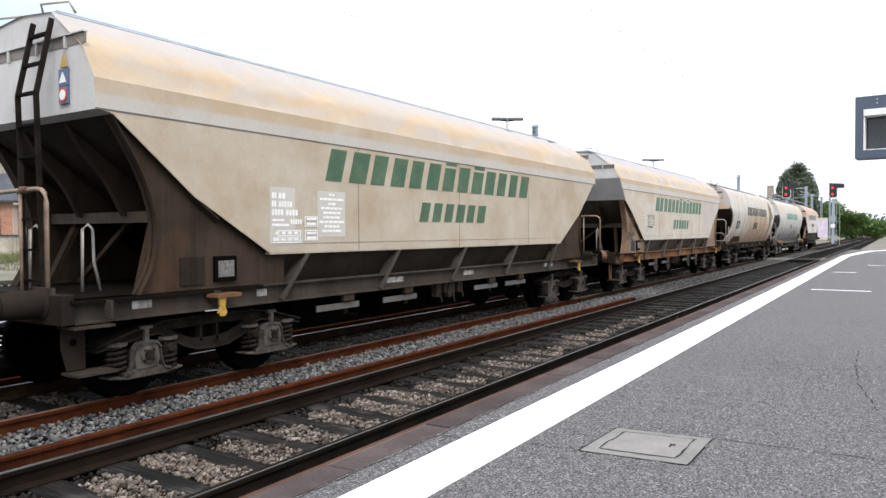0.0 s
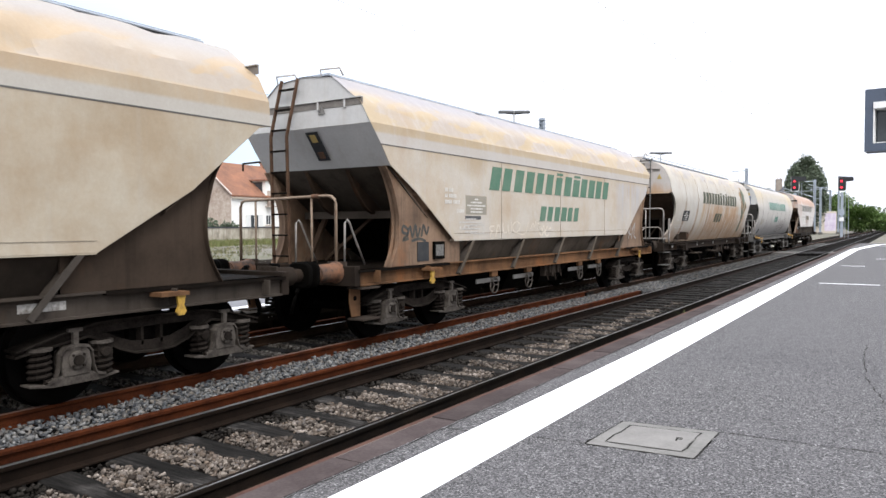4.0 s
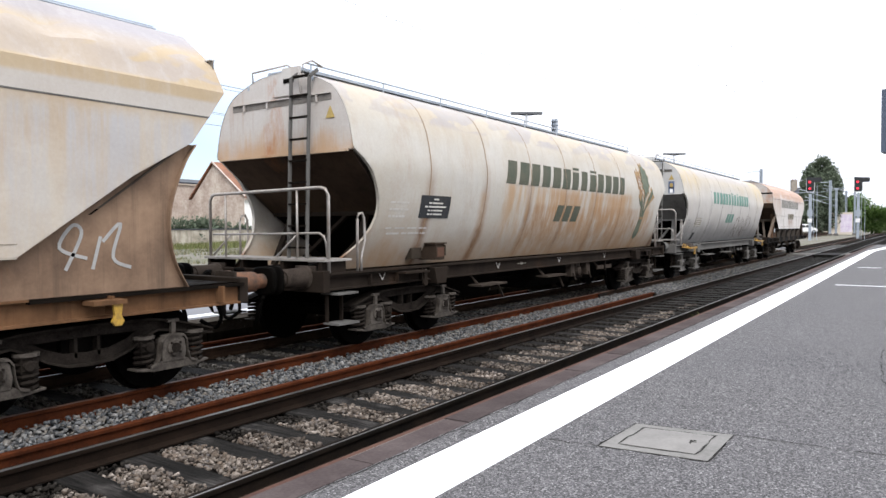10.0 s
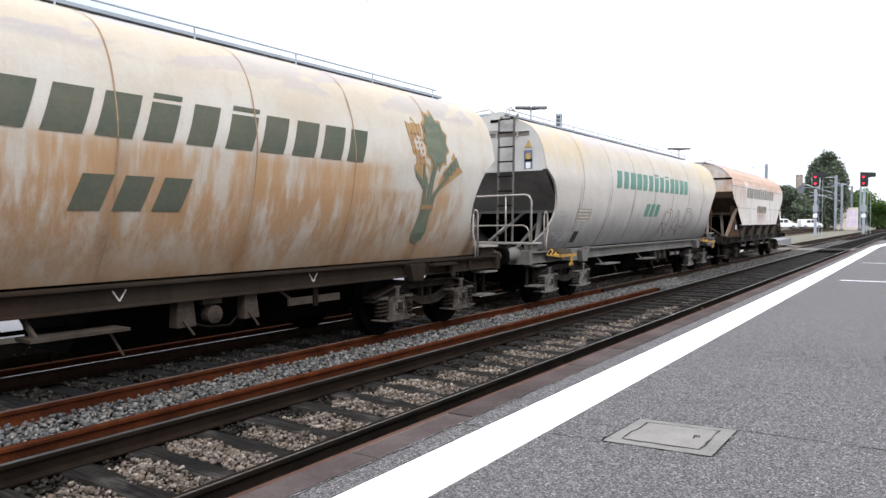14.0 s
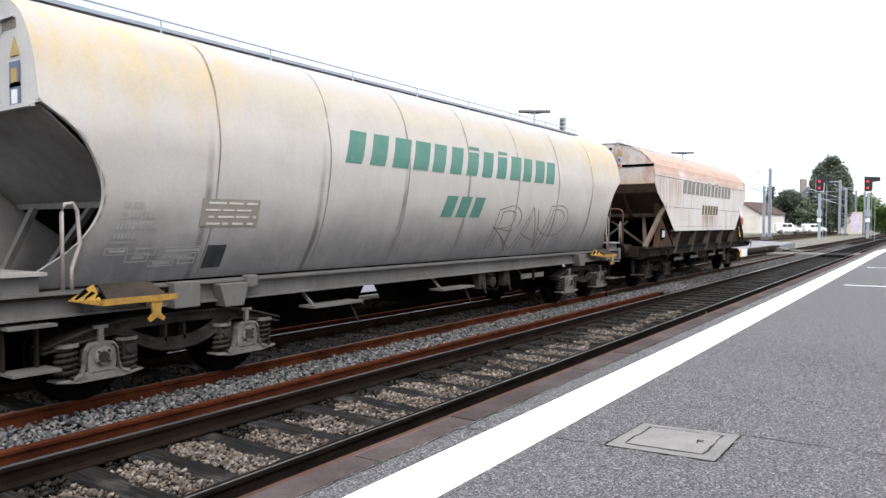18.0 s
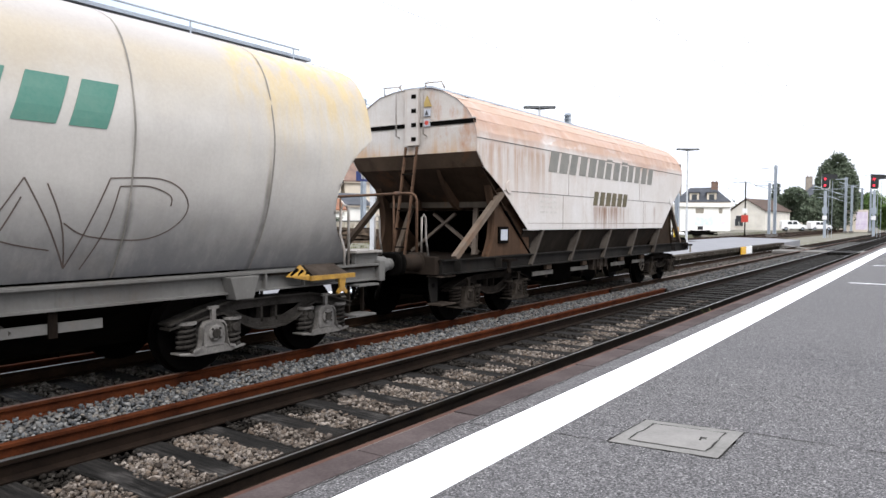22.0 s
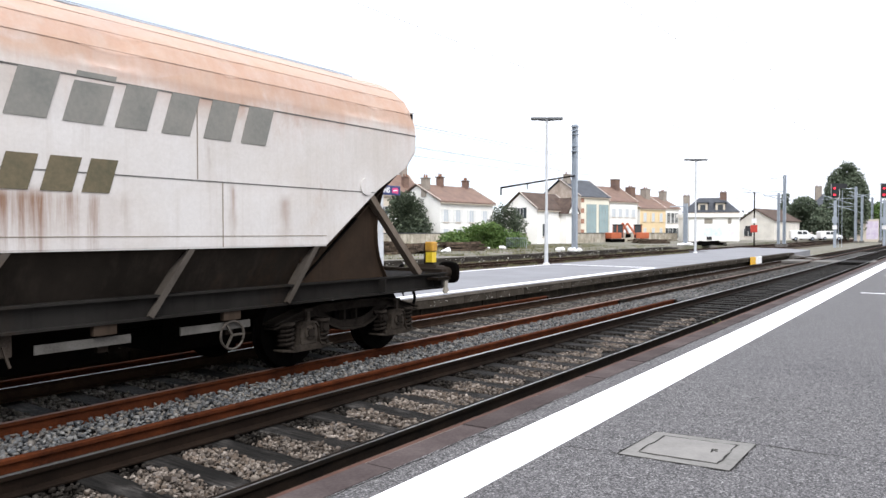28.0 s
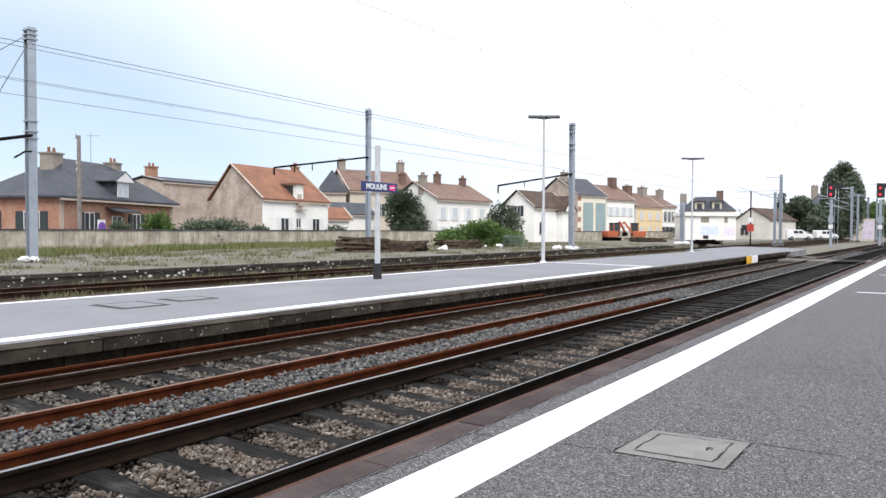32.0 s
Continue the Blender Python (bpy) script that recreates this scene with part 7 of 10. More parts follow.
A0 = dict(A1, yl=6.29)
TRAIN.append((wagon_a("grain_wagon", "tan grain hopper wagon with dark underframe", at_track(-4.72), **A0, tones=("tan_side", "end_grey", "rust_dim", "sole_dusty"), seed=7, signs_up=True, lettering=[]), -4.72))
TRAIN.append((wagon_a("grain_wagon", "tan grain hopper wagon with green lettering and dark frame", at_track(10.27), **A0, tones=("tan_side", "end_grey", "rust_dim", "sole_dusty"), seed=1, ladder_side=0.47, signs_up=True, lettering=[
    row(-3.38, 2.68, 2.35, 0.42, 13, "green_old", 1), row(-1.23, 0.9, 1.84, 0.30, 6, "green_old", 2),
    sheet([(-4.285 + a, b, c, d) for a, b, c, d in NUMBER + TABLE] + [(-3.70, 1.83, 0.17, 0.03), (-3.70, 1.77, 0.17, 0.03), (-3.70, 1.655, 0.17, 0.03), (-3.70, 1.595, 0.17, 0.03)] + print_lines(-3.47, -2.99, 2.15, 0.0585, 0.03, (0.22, 0.95, 0.3, 0.85, 0.7, 0.7, 1.0, 0.6, 0.8), 3),
          [(-4.20, -3.81, 1.63, 1.705), (-4.27, -3.81, 1.551, 1.62), (-3.735, -3.50, 1.752, 1.878), (-3.735, -3.50, 1.577, 1.708)], "chalk_bright", [(-3.50, -2.96, 1.62, 2.21, "panel_clean"), (-4.32, -3.90, 1.72, 2.22, "panel_clean"), (-4.32, -3.76, 1.53, 1.718, "panel_clean")]),
    sole_patches]), 10.27))
TRAIN.append((wagon_a("grain_wagon", "cream grain hopper wagon with green lettering and rusty frame", at_track(25.06), **A1, tones=("cream_side", "end_grey", "rust_tan", "rust_brown"), seed=2, lettering=[
    row(-3.17, 2.93, 2.31, 0.42, 13, "green", 6), row(-1.08, 1.02, 1.76, 0.30, 6, "green", 7),
    sheet([(-4.59, 2.225, 0.085, 0.06), (-4.47, 2.225, 0.13, 0.06), (-4.59, 2.13, 0.085, 0.06), (-4.47, 2.13, 0.23, 0.06), (-4.59, 2.03, 0.2, 0.06), (-4.34, 2.03, 0.2, 0.06), (-4.235, 1.885, 0.235, 0.06), (-4.15, 1.615, 0.04, 0.045), (-4.02, 1.615, 0.04, 0.045), (-3.88, 1.615, 0.04, 0.045)] + print_lines(-3.93, -3.25, 2.11, 0.054, 0.026, (0.18, 0.55, 0.9, 0.6, 0.6), 9),
          [], "chalk", [(-3.945, -3.236, 1.86, 2.184, "panel_tan"), (-3.965, -3.435, 1.776, 1.837, "panel_dark")]), sheet(print_lines(-4.2, -3.35, 1.77, 0.055, 0.024, (0.4, 0.9, 0.5, 0.7, 0.5), 12), [(-3.78, -3.35, 1.53, 1.69)], "chalk_faint"), scribble([[(-2.96, 1.66), (-3.07, 1.66), (-3.12, 1.62), (-3.08, 1.58), (-2.99, 1.57), (-3.06, 1.55), (-3.1, 1.49), (-3.06, 1.43), (-2.98, 1.45)], [(-2.91, 1.46), (-2.85, 1.63), (-2.78, 1.68), (-2.74, 1.58), (-2.72, 1.45)], [(-2.89, 1.55), (-2.82, 1.57), (-2.72, 1.55)], [(-2.63, 1.72), (-2.61, 1.62), (-2.59, 1.54), (-2.45, 1.55)], [(-2.42, 1.68), (-2.4, 1.54), (-2.28, 1.55)], [(-2.29, 1.74), (-2.28, 1.64), (-2.28, 1.55)], [(-2.11, 1.74), (-2.22, 1.68), (-2.21, 1.58), (-2.1, 1.54), (-1.97, 1.59), (-1.93, 1.68), (-2.02, 1.74), (-2.11, 1.74)], [(-2.08, 1.54), (-1.9, 1.5), (-1.73, 1.51), (-1.62, 1.62), (-1.57, 1.74)], [(-1.48, 1.6), (-1.36, 1.71), (-1.31, 1.63), (-1.23, 1.74), (-1.18, 1.66), (-1.12, 1.77)]], "chalk_warm", "scrawl", "white chalk scrawl", 0.009), scribble([[(-1.12, 1.6), (-1.0, 1.68), (-0.95, 1.55), (-0.86, 1.66), (-0.8, 1.54), (-0.7, 1.64), (-0.62, 1.58), (-0.5, 1.63)], [(-1.08, 1.52), (-0.95, 1.46), (-0.85, 1.54), (-0.72, 1.45), (-0.6, 1.5)], [(-1.14, 1.72), (-1.02, 1.66), (-1.1, 1.6), (-0.96, 1.58)]], "chalk_warm", "scrawl", "white sprayed knot of strokes", 0.016), tags]), 25.06))
TRAIN.append((wagon_b("grain_wagon", "rounded cream grain wagon with heavy rust runs", at_track(40.22), 7.75, ("rust_cream", "end_rust", "grime_brown"), 3, [
    row(-2.72, 3.42, 2.45, 0.42, 13, "green_grey", 11, slant=0.34), row(-0.55, 0.68, 1.78, 0.33, 3, "green_grey", 12, slant=0.34),
    notice(-5.19, 1.81, 0.79, 0.34, [(0.16,), (0.10, 0.34), (0.1, 0.58), (0.08, 0.05, 0.3), (0.08, 0.05, 0.3)], "chalk", "panel_black"), data(-5.95, 1.79, 0.5, 0.3, 3, 14, "chalk_faint"), data(-5.95, 1.55, 1.1, 0.16, 2, 41, "chalk_faint"), sheaf(4.85, 2.12)], y_end=6.74), 40.22))
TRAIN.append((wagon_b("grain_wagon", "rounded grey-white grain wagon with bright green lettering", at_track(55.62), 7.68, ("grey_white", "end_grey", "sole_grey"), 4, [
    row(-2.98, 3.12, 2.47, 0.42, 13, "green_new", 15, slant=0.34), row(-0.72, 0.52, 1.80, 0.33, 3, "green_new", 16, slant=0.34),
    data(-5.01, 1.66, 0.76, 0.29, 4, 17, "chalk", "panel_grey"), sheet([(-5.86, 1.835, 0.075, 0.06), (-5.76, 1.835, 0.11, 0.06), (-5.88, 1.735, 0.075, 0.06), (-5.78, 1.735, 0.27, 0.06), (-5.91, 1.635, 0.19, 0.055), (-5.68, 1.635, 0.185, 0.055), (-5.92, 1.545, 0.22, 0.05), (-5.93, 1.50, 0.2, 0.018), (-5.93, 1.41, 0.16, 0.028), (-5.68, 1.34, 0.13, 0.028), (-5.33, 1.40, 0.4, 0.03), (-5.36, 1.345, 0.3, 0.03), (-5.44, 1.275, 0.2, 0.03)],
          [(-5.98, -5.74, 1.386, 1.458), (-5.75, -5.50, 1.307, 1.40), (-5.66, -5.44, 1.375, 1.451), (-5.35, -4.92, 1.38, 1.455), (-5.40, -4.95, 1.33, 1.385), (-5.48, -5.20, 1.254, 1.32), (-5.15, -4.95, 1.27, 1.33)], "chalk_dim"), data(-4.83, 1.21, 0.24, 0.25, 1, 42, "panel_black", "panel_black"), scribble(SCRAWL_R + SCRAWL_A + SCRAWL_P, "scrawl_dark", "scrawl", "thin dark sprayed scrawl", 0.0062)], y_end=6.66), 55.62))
TRAIN.append((wagon_a("grain_wagon", "chalky white grain hopper wagon with a salmon rust roof", at_track(70.42), half=7.1, w=1.36, zb=1.52, zk=3.14, zt=3.92, yb=3.82, yk=5.57, yl=5.36, seam=3.02, bogie_y=4.58, tones=("pink_white", "end_rust", "gusset_rust", "sole_black"), seed=5, ladder_side=0.07, lettering=[
    row(-3.05, 2.98, 2.62, 0.40, 13, "grey_letter", 20), row(-0.9, 1.17, 2.02, 0.30, 6, "olive", 21),
    data(-3.4, 1.8, 0.8, 0.4, 4, 22, "chalk_faint"), tail_lamps], braces=True), 70.42))


def rolled(t):
    """How far the train has come by t seconds."""
    return 2.75628 * t - 0.010454 * t * t - 0.00004025 * t ** 3 - 0.07 * max(0.0, t - 29.5) ** 2


def motions():
    steps = [i * 0.25 for i in range(129)]
    for wg, y in TRAIN:
        walk(wg, [(t, at_track(y - rolled(t))) for t in [i * 1.0 for i in range(33)]])
        for b in [c for c in wg.children if c.name.startswith("bogie")]:
            for ws in [c for c in b.children if c.name.startswith("wheelset")]:
                y0 = ws.matrix_basis.translation.y
                walk(ws, [(t, pose(0, y0, 0.456) @ Matrix.Rotation(rolled(t) / 0.456, 4, "X")) for t in steps])


# ---- platform furniture and small ground works ----
def font_mesh(text, size, depth=0.004, bold=0.0):
    cu = bpy.data.curves.new("writing", "FONT")
    cu.body, cu.size, cu.extrude, cu.offset = text, size, depth / 2, bold
    cu.align_x, cu.align_y = "CENTER", "CENTER"
    ob = bpy.data.objects.new("writing", cu)
    scene.collection.objects.link(ob)
    me = bpy.data.meshes.new_from_object(ob.evaluated_get(bpy.context.evaluated_depsgraph_get()))
    bpy.data.objects.remove(ob)
    bpy.data.curves.remove(cu)
    return me


def crack(parent, pts, width=0.012, seed=0, name="joint"):
    rnd = random.Random(seed)
    line = []
    for a, b in zip(pts, pts[1:]):
        n = max(2, int(math.dist(a, b) / 0.09))
        line += [(a[0] + (b[0] - a[0]) * i / n + rnd.uniform(-0.012, 0.012), a[1] + (b[1] - a[1]) * i / n + rnd.uniform(-0.012, 0.012)) for i in range(n)]
    line.append(pts[-1])
    g = Geo()
    for i, (x, y) in enumerate(line):
        q, p = line[min(i + 1, len(line) - 1)], line[max(i - 1, 0)]
        d = Vector((q[0] - p[0], q[1] - p[1])).normalized() * (width * rnd.uniform(0.08, 0.55))
        g.v += [(x - d.y, y + d.x, PZ + 0.0025), (x + d.y, y - d.x, PZ + 0.0025)]
    g.f = [(2 * i, 2 * i + 1, 2 * i + 3, 2 * i + 2) for i in range(len(line) - 1)]
    return part(name, g, M["crack"], parent)


mh = thing("manhole_cover", "square concrete inspection cover set in the asphalt", "manhole cover")
bl, br, tr, tl = (-1.735, 4.385), (-1.065, 4.455), (-1.055, 5.115), (-1.70, 5.03)


def inset(q, s):
    cx, cy = sum(p[0] for p in q) / 4, sum(p[1] for p in q) / 4
    return [(cx + (x - cx) * s, cy + (y - cy) * s) for x, y in q]


quad = [bl, br, tr, tl]
part("frame", Geo().extrude(quad, "z", PZ - 0.05, PZ + 0.004), plain("rough pale cement", (0.175, 0.168, 0.158), (0.115, 0.11, 0.103), 4, 0.9, 0, 0.4, 40), mh, "cracked concrete rim")
part("cover", Geo().extrude(inset(quad, 0.70), "z", PZ - 0.05, PZ + 0.0075), plain("smooth cement", (0.185, 0.176, 0.165), (0.135, 0.128, 0.12), 5, 0.8, 0, 0.25, 45), mh, "pale cement lid")
for i in range(4):
    c = crack(mh, [inset(quad, 0.725)[i], inset(quad, 0.725)[(i + 1) % 4]], 0.018, i)
    c.location.z = 0.004
    crack(mh, [inset(quad, 1.012)[i], inset(quad, 1.012)[(i + 1) % 4]], 0.016, 20 + i)
    crack(mh, [inset(quad, 1.012)[i], inset(quad, 1.012)[(i + 1) % 4]], 0.02, 10 + i)
fm = part("letter", font_mesh("F", 0.11), M["crack"], mh, "letter F cut in the lid", at=pose(-1.24, 4.78, PZ + 0.0085, 0, 0, 8))
crack(plat, [(-2.12, 4.33), (-1.74, 4.39)], 0.014, 31)
crack(plat, [(-1.05, 5.12), (0.2, 5.2), (1.5, 5.32), (4.0, 5.4)], 0.013, 32)
crack(plat, [(-2.70, 4.2), (-2.53, 4.22)], 0.014, 33)
crack(plat, [(-2.735, -3), (-2.72, 4), (-2.735, 12), (-2.725, 26)], 0.016, 34, "edge_joint")
crack(plat, [(-2.535, -3), (-2.54, 3), (-2.535, 9), (-2.54, 20)], 0.012, 35)
crack(plat, [(-0.1, 13.3), (0.6, 17.5), (0.9, 22)], 0.02, 36)
crack(plat, [(-1.6, 7.99), (-0.84, 8.42), (-0.29, 8.64), (1.5, 9.3)], 0.010, 41)
crack(plat, [(-0.35, 9.8), (-0.34, 8.62), (-0.27, 7.65), (-0.1, 6.6)], 0.012, 42)
crack(plat, [(-2.1, 12.4), (-1.1, 12.9), (0.4, 13.3)], 0.010, 43)
for x0, x1, y in ((-1.72, -0.45, 19.55), (-1.8, -1.1, 28.1), (-0.95, -0.3, 34.2), (-1.35, -0.4, 53.0)):
    part("dash_line", Geo().box(x0, x1, y - 0.05, y + 0.05, PZ + 0.001, PZ + 0.004), M["line"], plat, "thin white cross mark")

# information screen over the near platform
scr = thing("information_screen", "blue-grey framed platform screen, dark, on a post", "screen", pose(-0.29, 7.0, 0, 0, 0, -4))
M["frame_blue"] = plain("blue-grey enamel", (0.07, 0.088, 0.125), (0.055, 0.07, 0.10), 4, 0.4)
part("housing", Geo().box(0, 0.06, -0.02, 0.2, 2.28, 2.80).box(1.1, 1.16, -0.02, 0.2, 2.28, 2.80).box(0.06, 1.1, -0.02, 0.2, 2.69, 2.80).box(0.06, 1.1, -0.02, 0.2, 2.28, 2.345).box(0.06, 1.1, 0.14, 0.2, 2.345, 2.69), M["frame_blue"], scr, "blue-grey housing")
part("visor", Geo().box(0.063, 1.097, -0.03, 0.138, 2.635, 2.688), M["white"], scr, "white visor strip")
part("display", Geo().box(0.08, 1.08, 0.10, 0.138, 2.36, 2.63), M["glass_dark"], scr, "dark display glass")
part("trim", Geo().box(0.063, 0.072, -0.022, 0.138, 2.348, 2.632).box(0.08, 1.08, -0.022, 0.09, 2.347, 2.353), M["white"], scr)
part("post", Geo().tube([(0.58, 0.26, PZ), (0.58, 0.26, 2.75)], 0.06, 12), M["frame_blue"], scr, smooth=True)
part("bracket", Geo().box(0.50, 0.66, 0.195, 0.3, 2.4, 2.7), M["frame_blue"], scr)
for z in (2.735, 2.765):
    part("bolt", Geo().disc((0.16, -0.024, z), "y", 0.008, 0.01, 8), M["galv"], scr)


def i_mast(name, label, x, y, z1, w=0.26, tone="galv", z0=0.15, group="catenary masts", rz=0.0):
    m = thing(name, label, "mast", pose(x, y, 0, 0, 0, rz), group)
    f, t = w / 2, 0.022
    out = [(-f, -f), (f, -f), (f, -f + t), (t, -f + t), (t, f - t), (f, f - t), (f, f), (-f, f), (-f, f - t), (-t, f - t), (-t, -f + t), (-f, -f + t)]
    part("post", Geo().extrude([(b, a) for a, b in out], "z", z0, z1), M[tone], m, "rolled steel post")
    part("footing", Geo().box(-0.35, 0.35, -0.35, 0.35, z0 - 0.3, z0 + 0.12), M["cement"], m, "concrete footing", bevel=0.03)
    return m


ml = i_mast("catenary_mast", "tall blue-grey steel catenary mast with wire arms", -32.8, 15.0, 10.45, 0.36)
for z in (9.9, 10.1, 10.3, 5.6, 5.9, 6.35):
    part("clamp", Geo().box(-0.25, 0.25, -0.22, 0.22, z, z + 0.05), M["galv"], ml)
part("arm", Geo().tube([(0.1, 0, 5.75), (1.6, -1.6, 5.35), (3.2, -3.4, 4.9)], 0.07, 8), M["dark"], ml, "wire arm")
part("arm", Geo().tube([(0.1, 0, 5.05), (0.8, -0.6, 4.95), (1.4, -1.3, 4.6)], 0.04, 6), M["dark"], ml, "wire arm")
part("arm_stay", Geo().tube([(0, 0, 9.9), (1.2, -2.6, 5.6)], 0.02, 5), M["wire"], ml)
part("arm_stay", Geo().tube([(0, 0, 10.2), (2.0, -3.0, 8.0)], 0.02, 5), M["wire"], ml)
mm = i_mast("catenary_mast", "steel catenary mast with a long straight beam", -33.7, 38.3, 10.3, 0.30)
part("beam", Geo().box(-0.15, 0.15, 0, 0.01, 6.8, 6.95).bar((0, 0, 6.87), (-1.6, -7.3, 5.66), 0.09, 0.12), M["dark"], mm, "long beam")
part("drop_post", Geo().bar((-1.6, -7.3, 5.7), (-1.6, -7.3, 5.2), 0.08, 0.08), M["dark"], mm)
for q in (0.35, 0.62, 0.8):
    part("insulator", Geo().tube([(-1.6 * q, -7.3 * q, 6.87 - 1.2 * q), (-1.6 * q, -7.3 * q, 6.4 - 1.2 * q)], 0.04, 6), M["dark"], mm)
for z in (9.6, 9.9, 10.1, 5.5):
    part("clamp", Geo().box(-0.2, 0.2, -0.2, 0.2, z, z + 0.05), M["galv"], mm)
m1 = i_mast("catenary_mast", "steel catenary mast with a beam, white bags at its foot", -23.9, 51.1, 10.1, 0.36)
part("beam", Geo().bar((0, 0, 6.12), (-2.8, -6.5, 4.95), 0.09, 0.12), M["dark"], m1, "long beam")
part("drop_post", Geo().bar((-2.8, -6.5, 5.0), (-2.8, -6.5, 4.4), 0.08, 0.08), M["dark"], m1)
for q in (0.4, 0.66):
    part("insulator", Geo().tube([(-2.8 * q, -6.5 * q, 6.1 - 1.17 * q), (-2.8 * q, -6.5 * q, 5.7 - 1.17 * q)], 0.04, 6), M["dark"], m1)
for z in (9.3, 9.6, 9.9, 8.4, 8.0):
    part("clamp", Geo().box(-0.24, 0.24, -0.24, 0.24, z, z + 0.05), M["galv"], m1)
for x, y, z1, w in ((-16.9, 97.0, 8.85, 0.34), (-17.3, 95.5, 6.6, 0.30), (-13.5, 143, 9.7, 0.4), (-12.6, 143.5, 8.3, 0.35), (-14.3, 170, 9.8, 0.45), (-13.2, 171, 9.0, 0.4), (-10.2, 150, 10.6, 0.3), (-24.6, 82.0, 5.0, 0.42)):
    m2 = i_mast("catenary_mast", "grey steel mast beside the tracks", x, y, z1, w)
    part("cross_arm", Geo().tube([(0, 0, z1 - 0.3), (-1.6, -0.6, z1 - 0.35)], 0.06, 6), M["galv"], m2)
    if z1 > 8:
        part("bracket_arm", Geo().tube([(0, 0, z1 - 3.2), (-5.0, -1, z1 - 1.4)], 0.05, 6), M["galv"], m2)
        part("bracket_arm", Geo().tube([(0, 0, z1 - 2.0), (-5.2, -1, z1 - 2.1)], 0.04, 6), M["galv"], m2)


# overhead wires along the tracks
def wire(x0, z0, y0=-30, y1=230, r=0.012, sag=0.0, step=50, x1=None):
    pts = []
    y = y0
    x1 = x0 if x1 is None else x1
    while y <= y1:
        u = ((y - y0) % step) / step
        t = (y - y0) / (y1 - y0)
        pts.append((x0 + (x1 - x0) * t, y, z0 - sag * 4 * u * (1 - u)))
        y += step / 10 if sag else step
    return tagged(part("overhead_wire", Geo().tube(pts, r, 5), M["wire"]), "thin overhead wire strung along the tracks", "wire", "overhead wires")


wire(-27.2, 8.2, r=0.011)
wire(-27.8, 7.15, r=0.010)
wire(-27.6, 7.05, r=0.008)
wire(-26.6, 6.35, r=0.010)
wire(-8.1, 5.5, r=0.0035)
wire(-4.6, 5.62, r=0.0035)
wire(-4.6, 6.9, r=0.0035, sag=0.6)
wire(-17.6, 6.0, r=0.009)


M["lamp_grey"] = plain("grey lantern paint", (0.10, 0.105, 0.11), (0.14, 0.145, 0.15), 5, 0.5)
M["post_white"] = plain("dull white post paint", (0.50, 0.51, 0.53), (0.40, 0.41, 0.42), 5, 0.6)


def lamp(x, y, z1, arm):
    lp = thing("platform_lamp", "white platform lamp post with two flat heads", "street lamp", pose(x, y, 0, 0, 0, 35), "platform lamps")
    part("post", Geo().tube([(0, 0, PZ), (0, 0, 2.6), (0, 0, 2.62), (0, 0, z1)], [0.085, 0.085, 0.06, 0.05], 12), M["post_white"], lp, "white tubular post", smooth=True, angle=40)
    part("base", Geo().disc((0, 0, PZ + 0.04), "z", 0.14, 0.08, 14), M["white"], lp)
    for s in (-1, 1):
        part("arm", Geo().tube([(0, 0, z1 - 0.08), (s * arm * 0.55, 0, z1 - 0.04)], 0.03, 8), M["dark"], lp)
        part("head", Geo().loft([[(s * arm * u, v, z1 + q) for u, v in ((0.02, -0.13), (0.9, -0.16), (1.0, -0.08), (1.0, 0.08), (0.9, 0.16), (0.02, 0.13))] for q in (-0.05, 0.06)]), M["lamp_grey"], lp, "grey flat lantern", bevel=0.02)
    return lp


lamp(-14.87, 28.83, 6.8, 0.72)
lamp(-14.63, 51.06, 6.8, 0.8)

sgn = thing("station_sign", "dark blue station name board on a grey post", "sign", pose(-13.63, 15.9, 0))
part("post", Geo().box(-0.055, 0.055, -0.07, 0.07, PZ + 0.45, 4.15), M["post_white"], sgn, "grey square post", bevel=0.01)
part("sleeve", Geo().box(-0.08, 0.08, -0.095, 0.095, PZ, PZ + 0.46), M["panel_black"], sgn, "black post sleeve")
bd = part("board", Geo().box(0.06, 0.10, -0.80, 0.80, 2.79, 3.07), plain("navy enamel", (0.012, 0.025, 0.10), (0.015, 0.03, 0.12), 5, 0.35), sgn, "navy blue board", bevel=0.01)
tx = font_mesh("MOULINS", 0.215, 0.006, 0.006)
part("writing", tx, M["white"], bd, "white station name", at=Matrix.Translation((0.105, -0.16, 2.925)) @ Matrix.Rotation(radians(90), 4, "Z") @ Matrix.Rotation(radians(90), 4, "X"))
part("emblem", Geo().extrude([(0.40, 2.86), (0.68, 2.84), (0.70, 2.97), (0.65, 3.02), (0.42, 3.0)], "x", 0.102, 0.106), plain("magenta enamel", (0.5, 0.03, 0.12), (0.6, 0.06, 0.2), 5, 0.4), bd, "red and white emblem plate")
part("emblem_stripe", Geo().extrude([(0.45, 2.905), (0.65, 2.92), (0.65, 2.955), (0.45, 2.94)], "x", 0.107, 0.109), M["white"], bd)

M["lamp_red"], nt, bs = nodes_of("red signal light")
bs.inputs["Base Color"].default_value = (0.5, 0.01, 0.02, 1)
bs.inputs["Emission Color"].default_value = (1.0, 0.03, 0.06, 1)
bs.inputs["Emission Strength"].default_value = 2.2


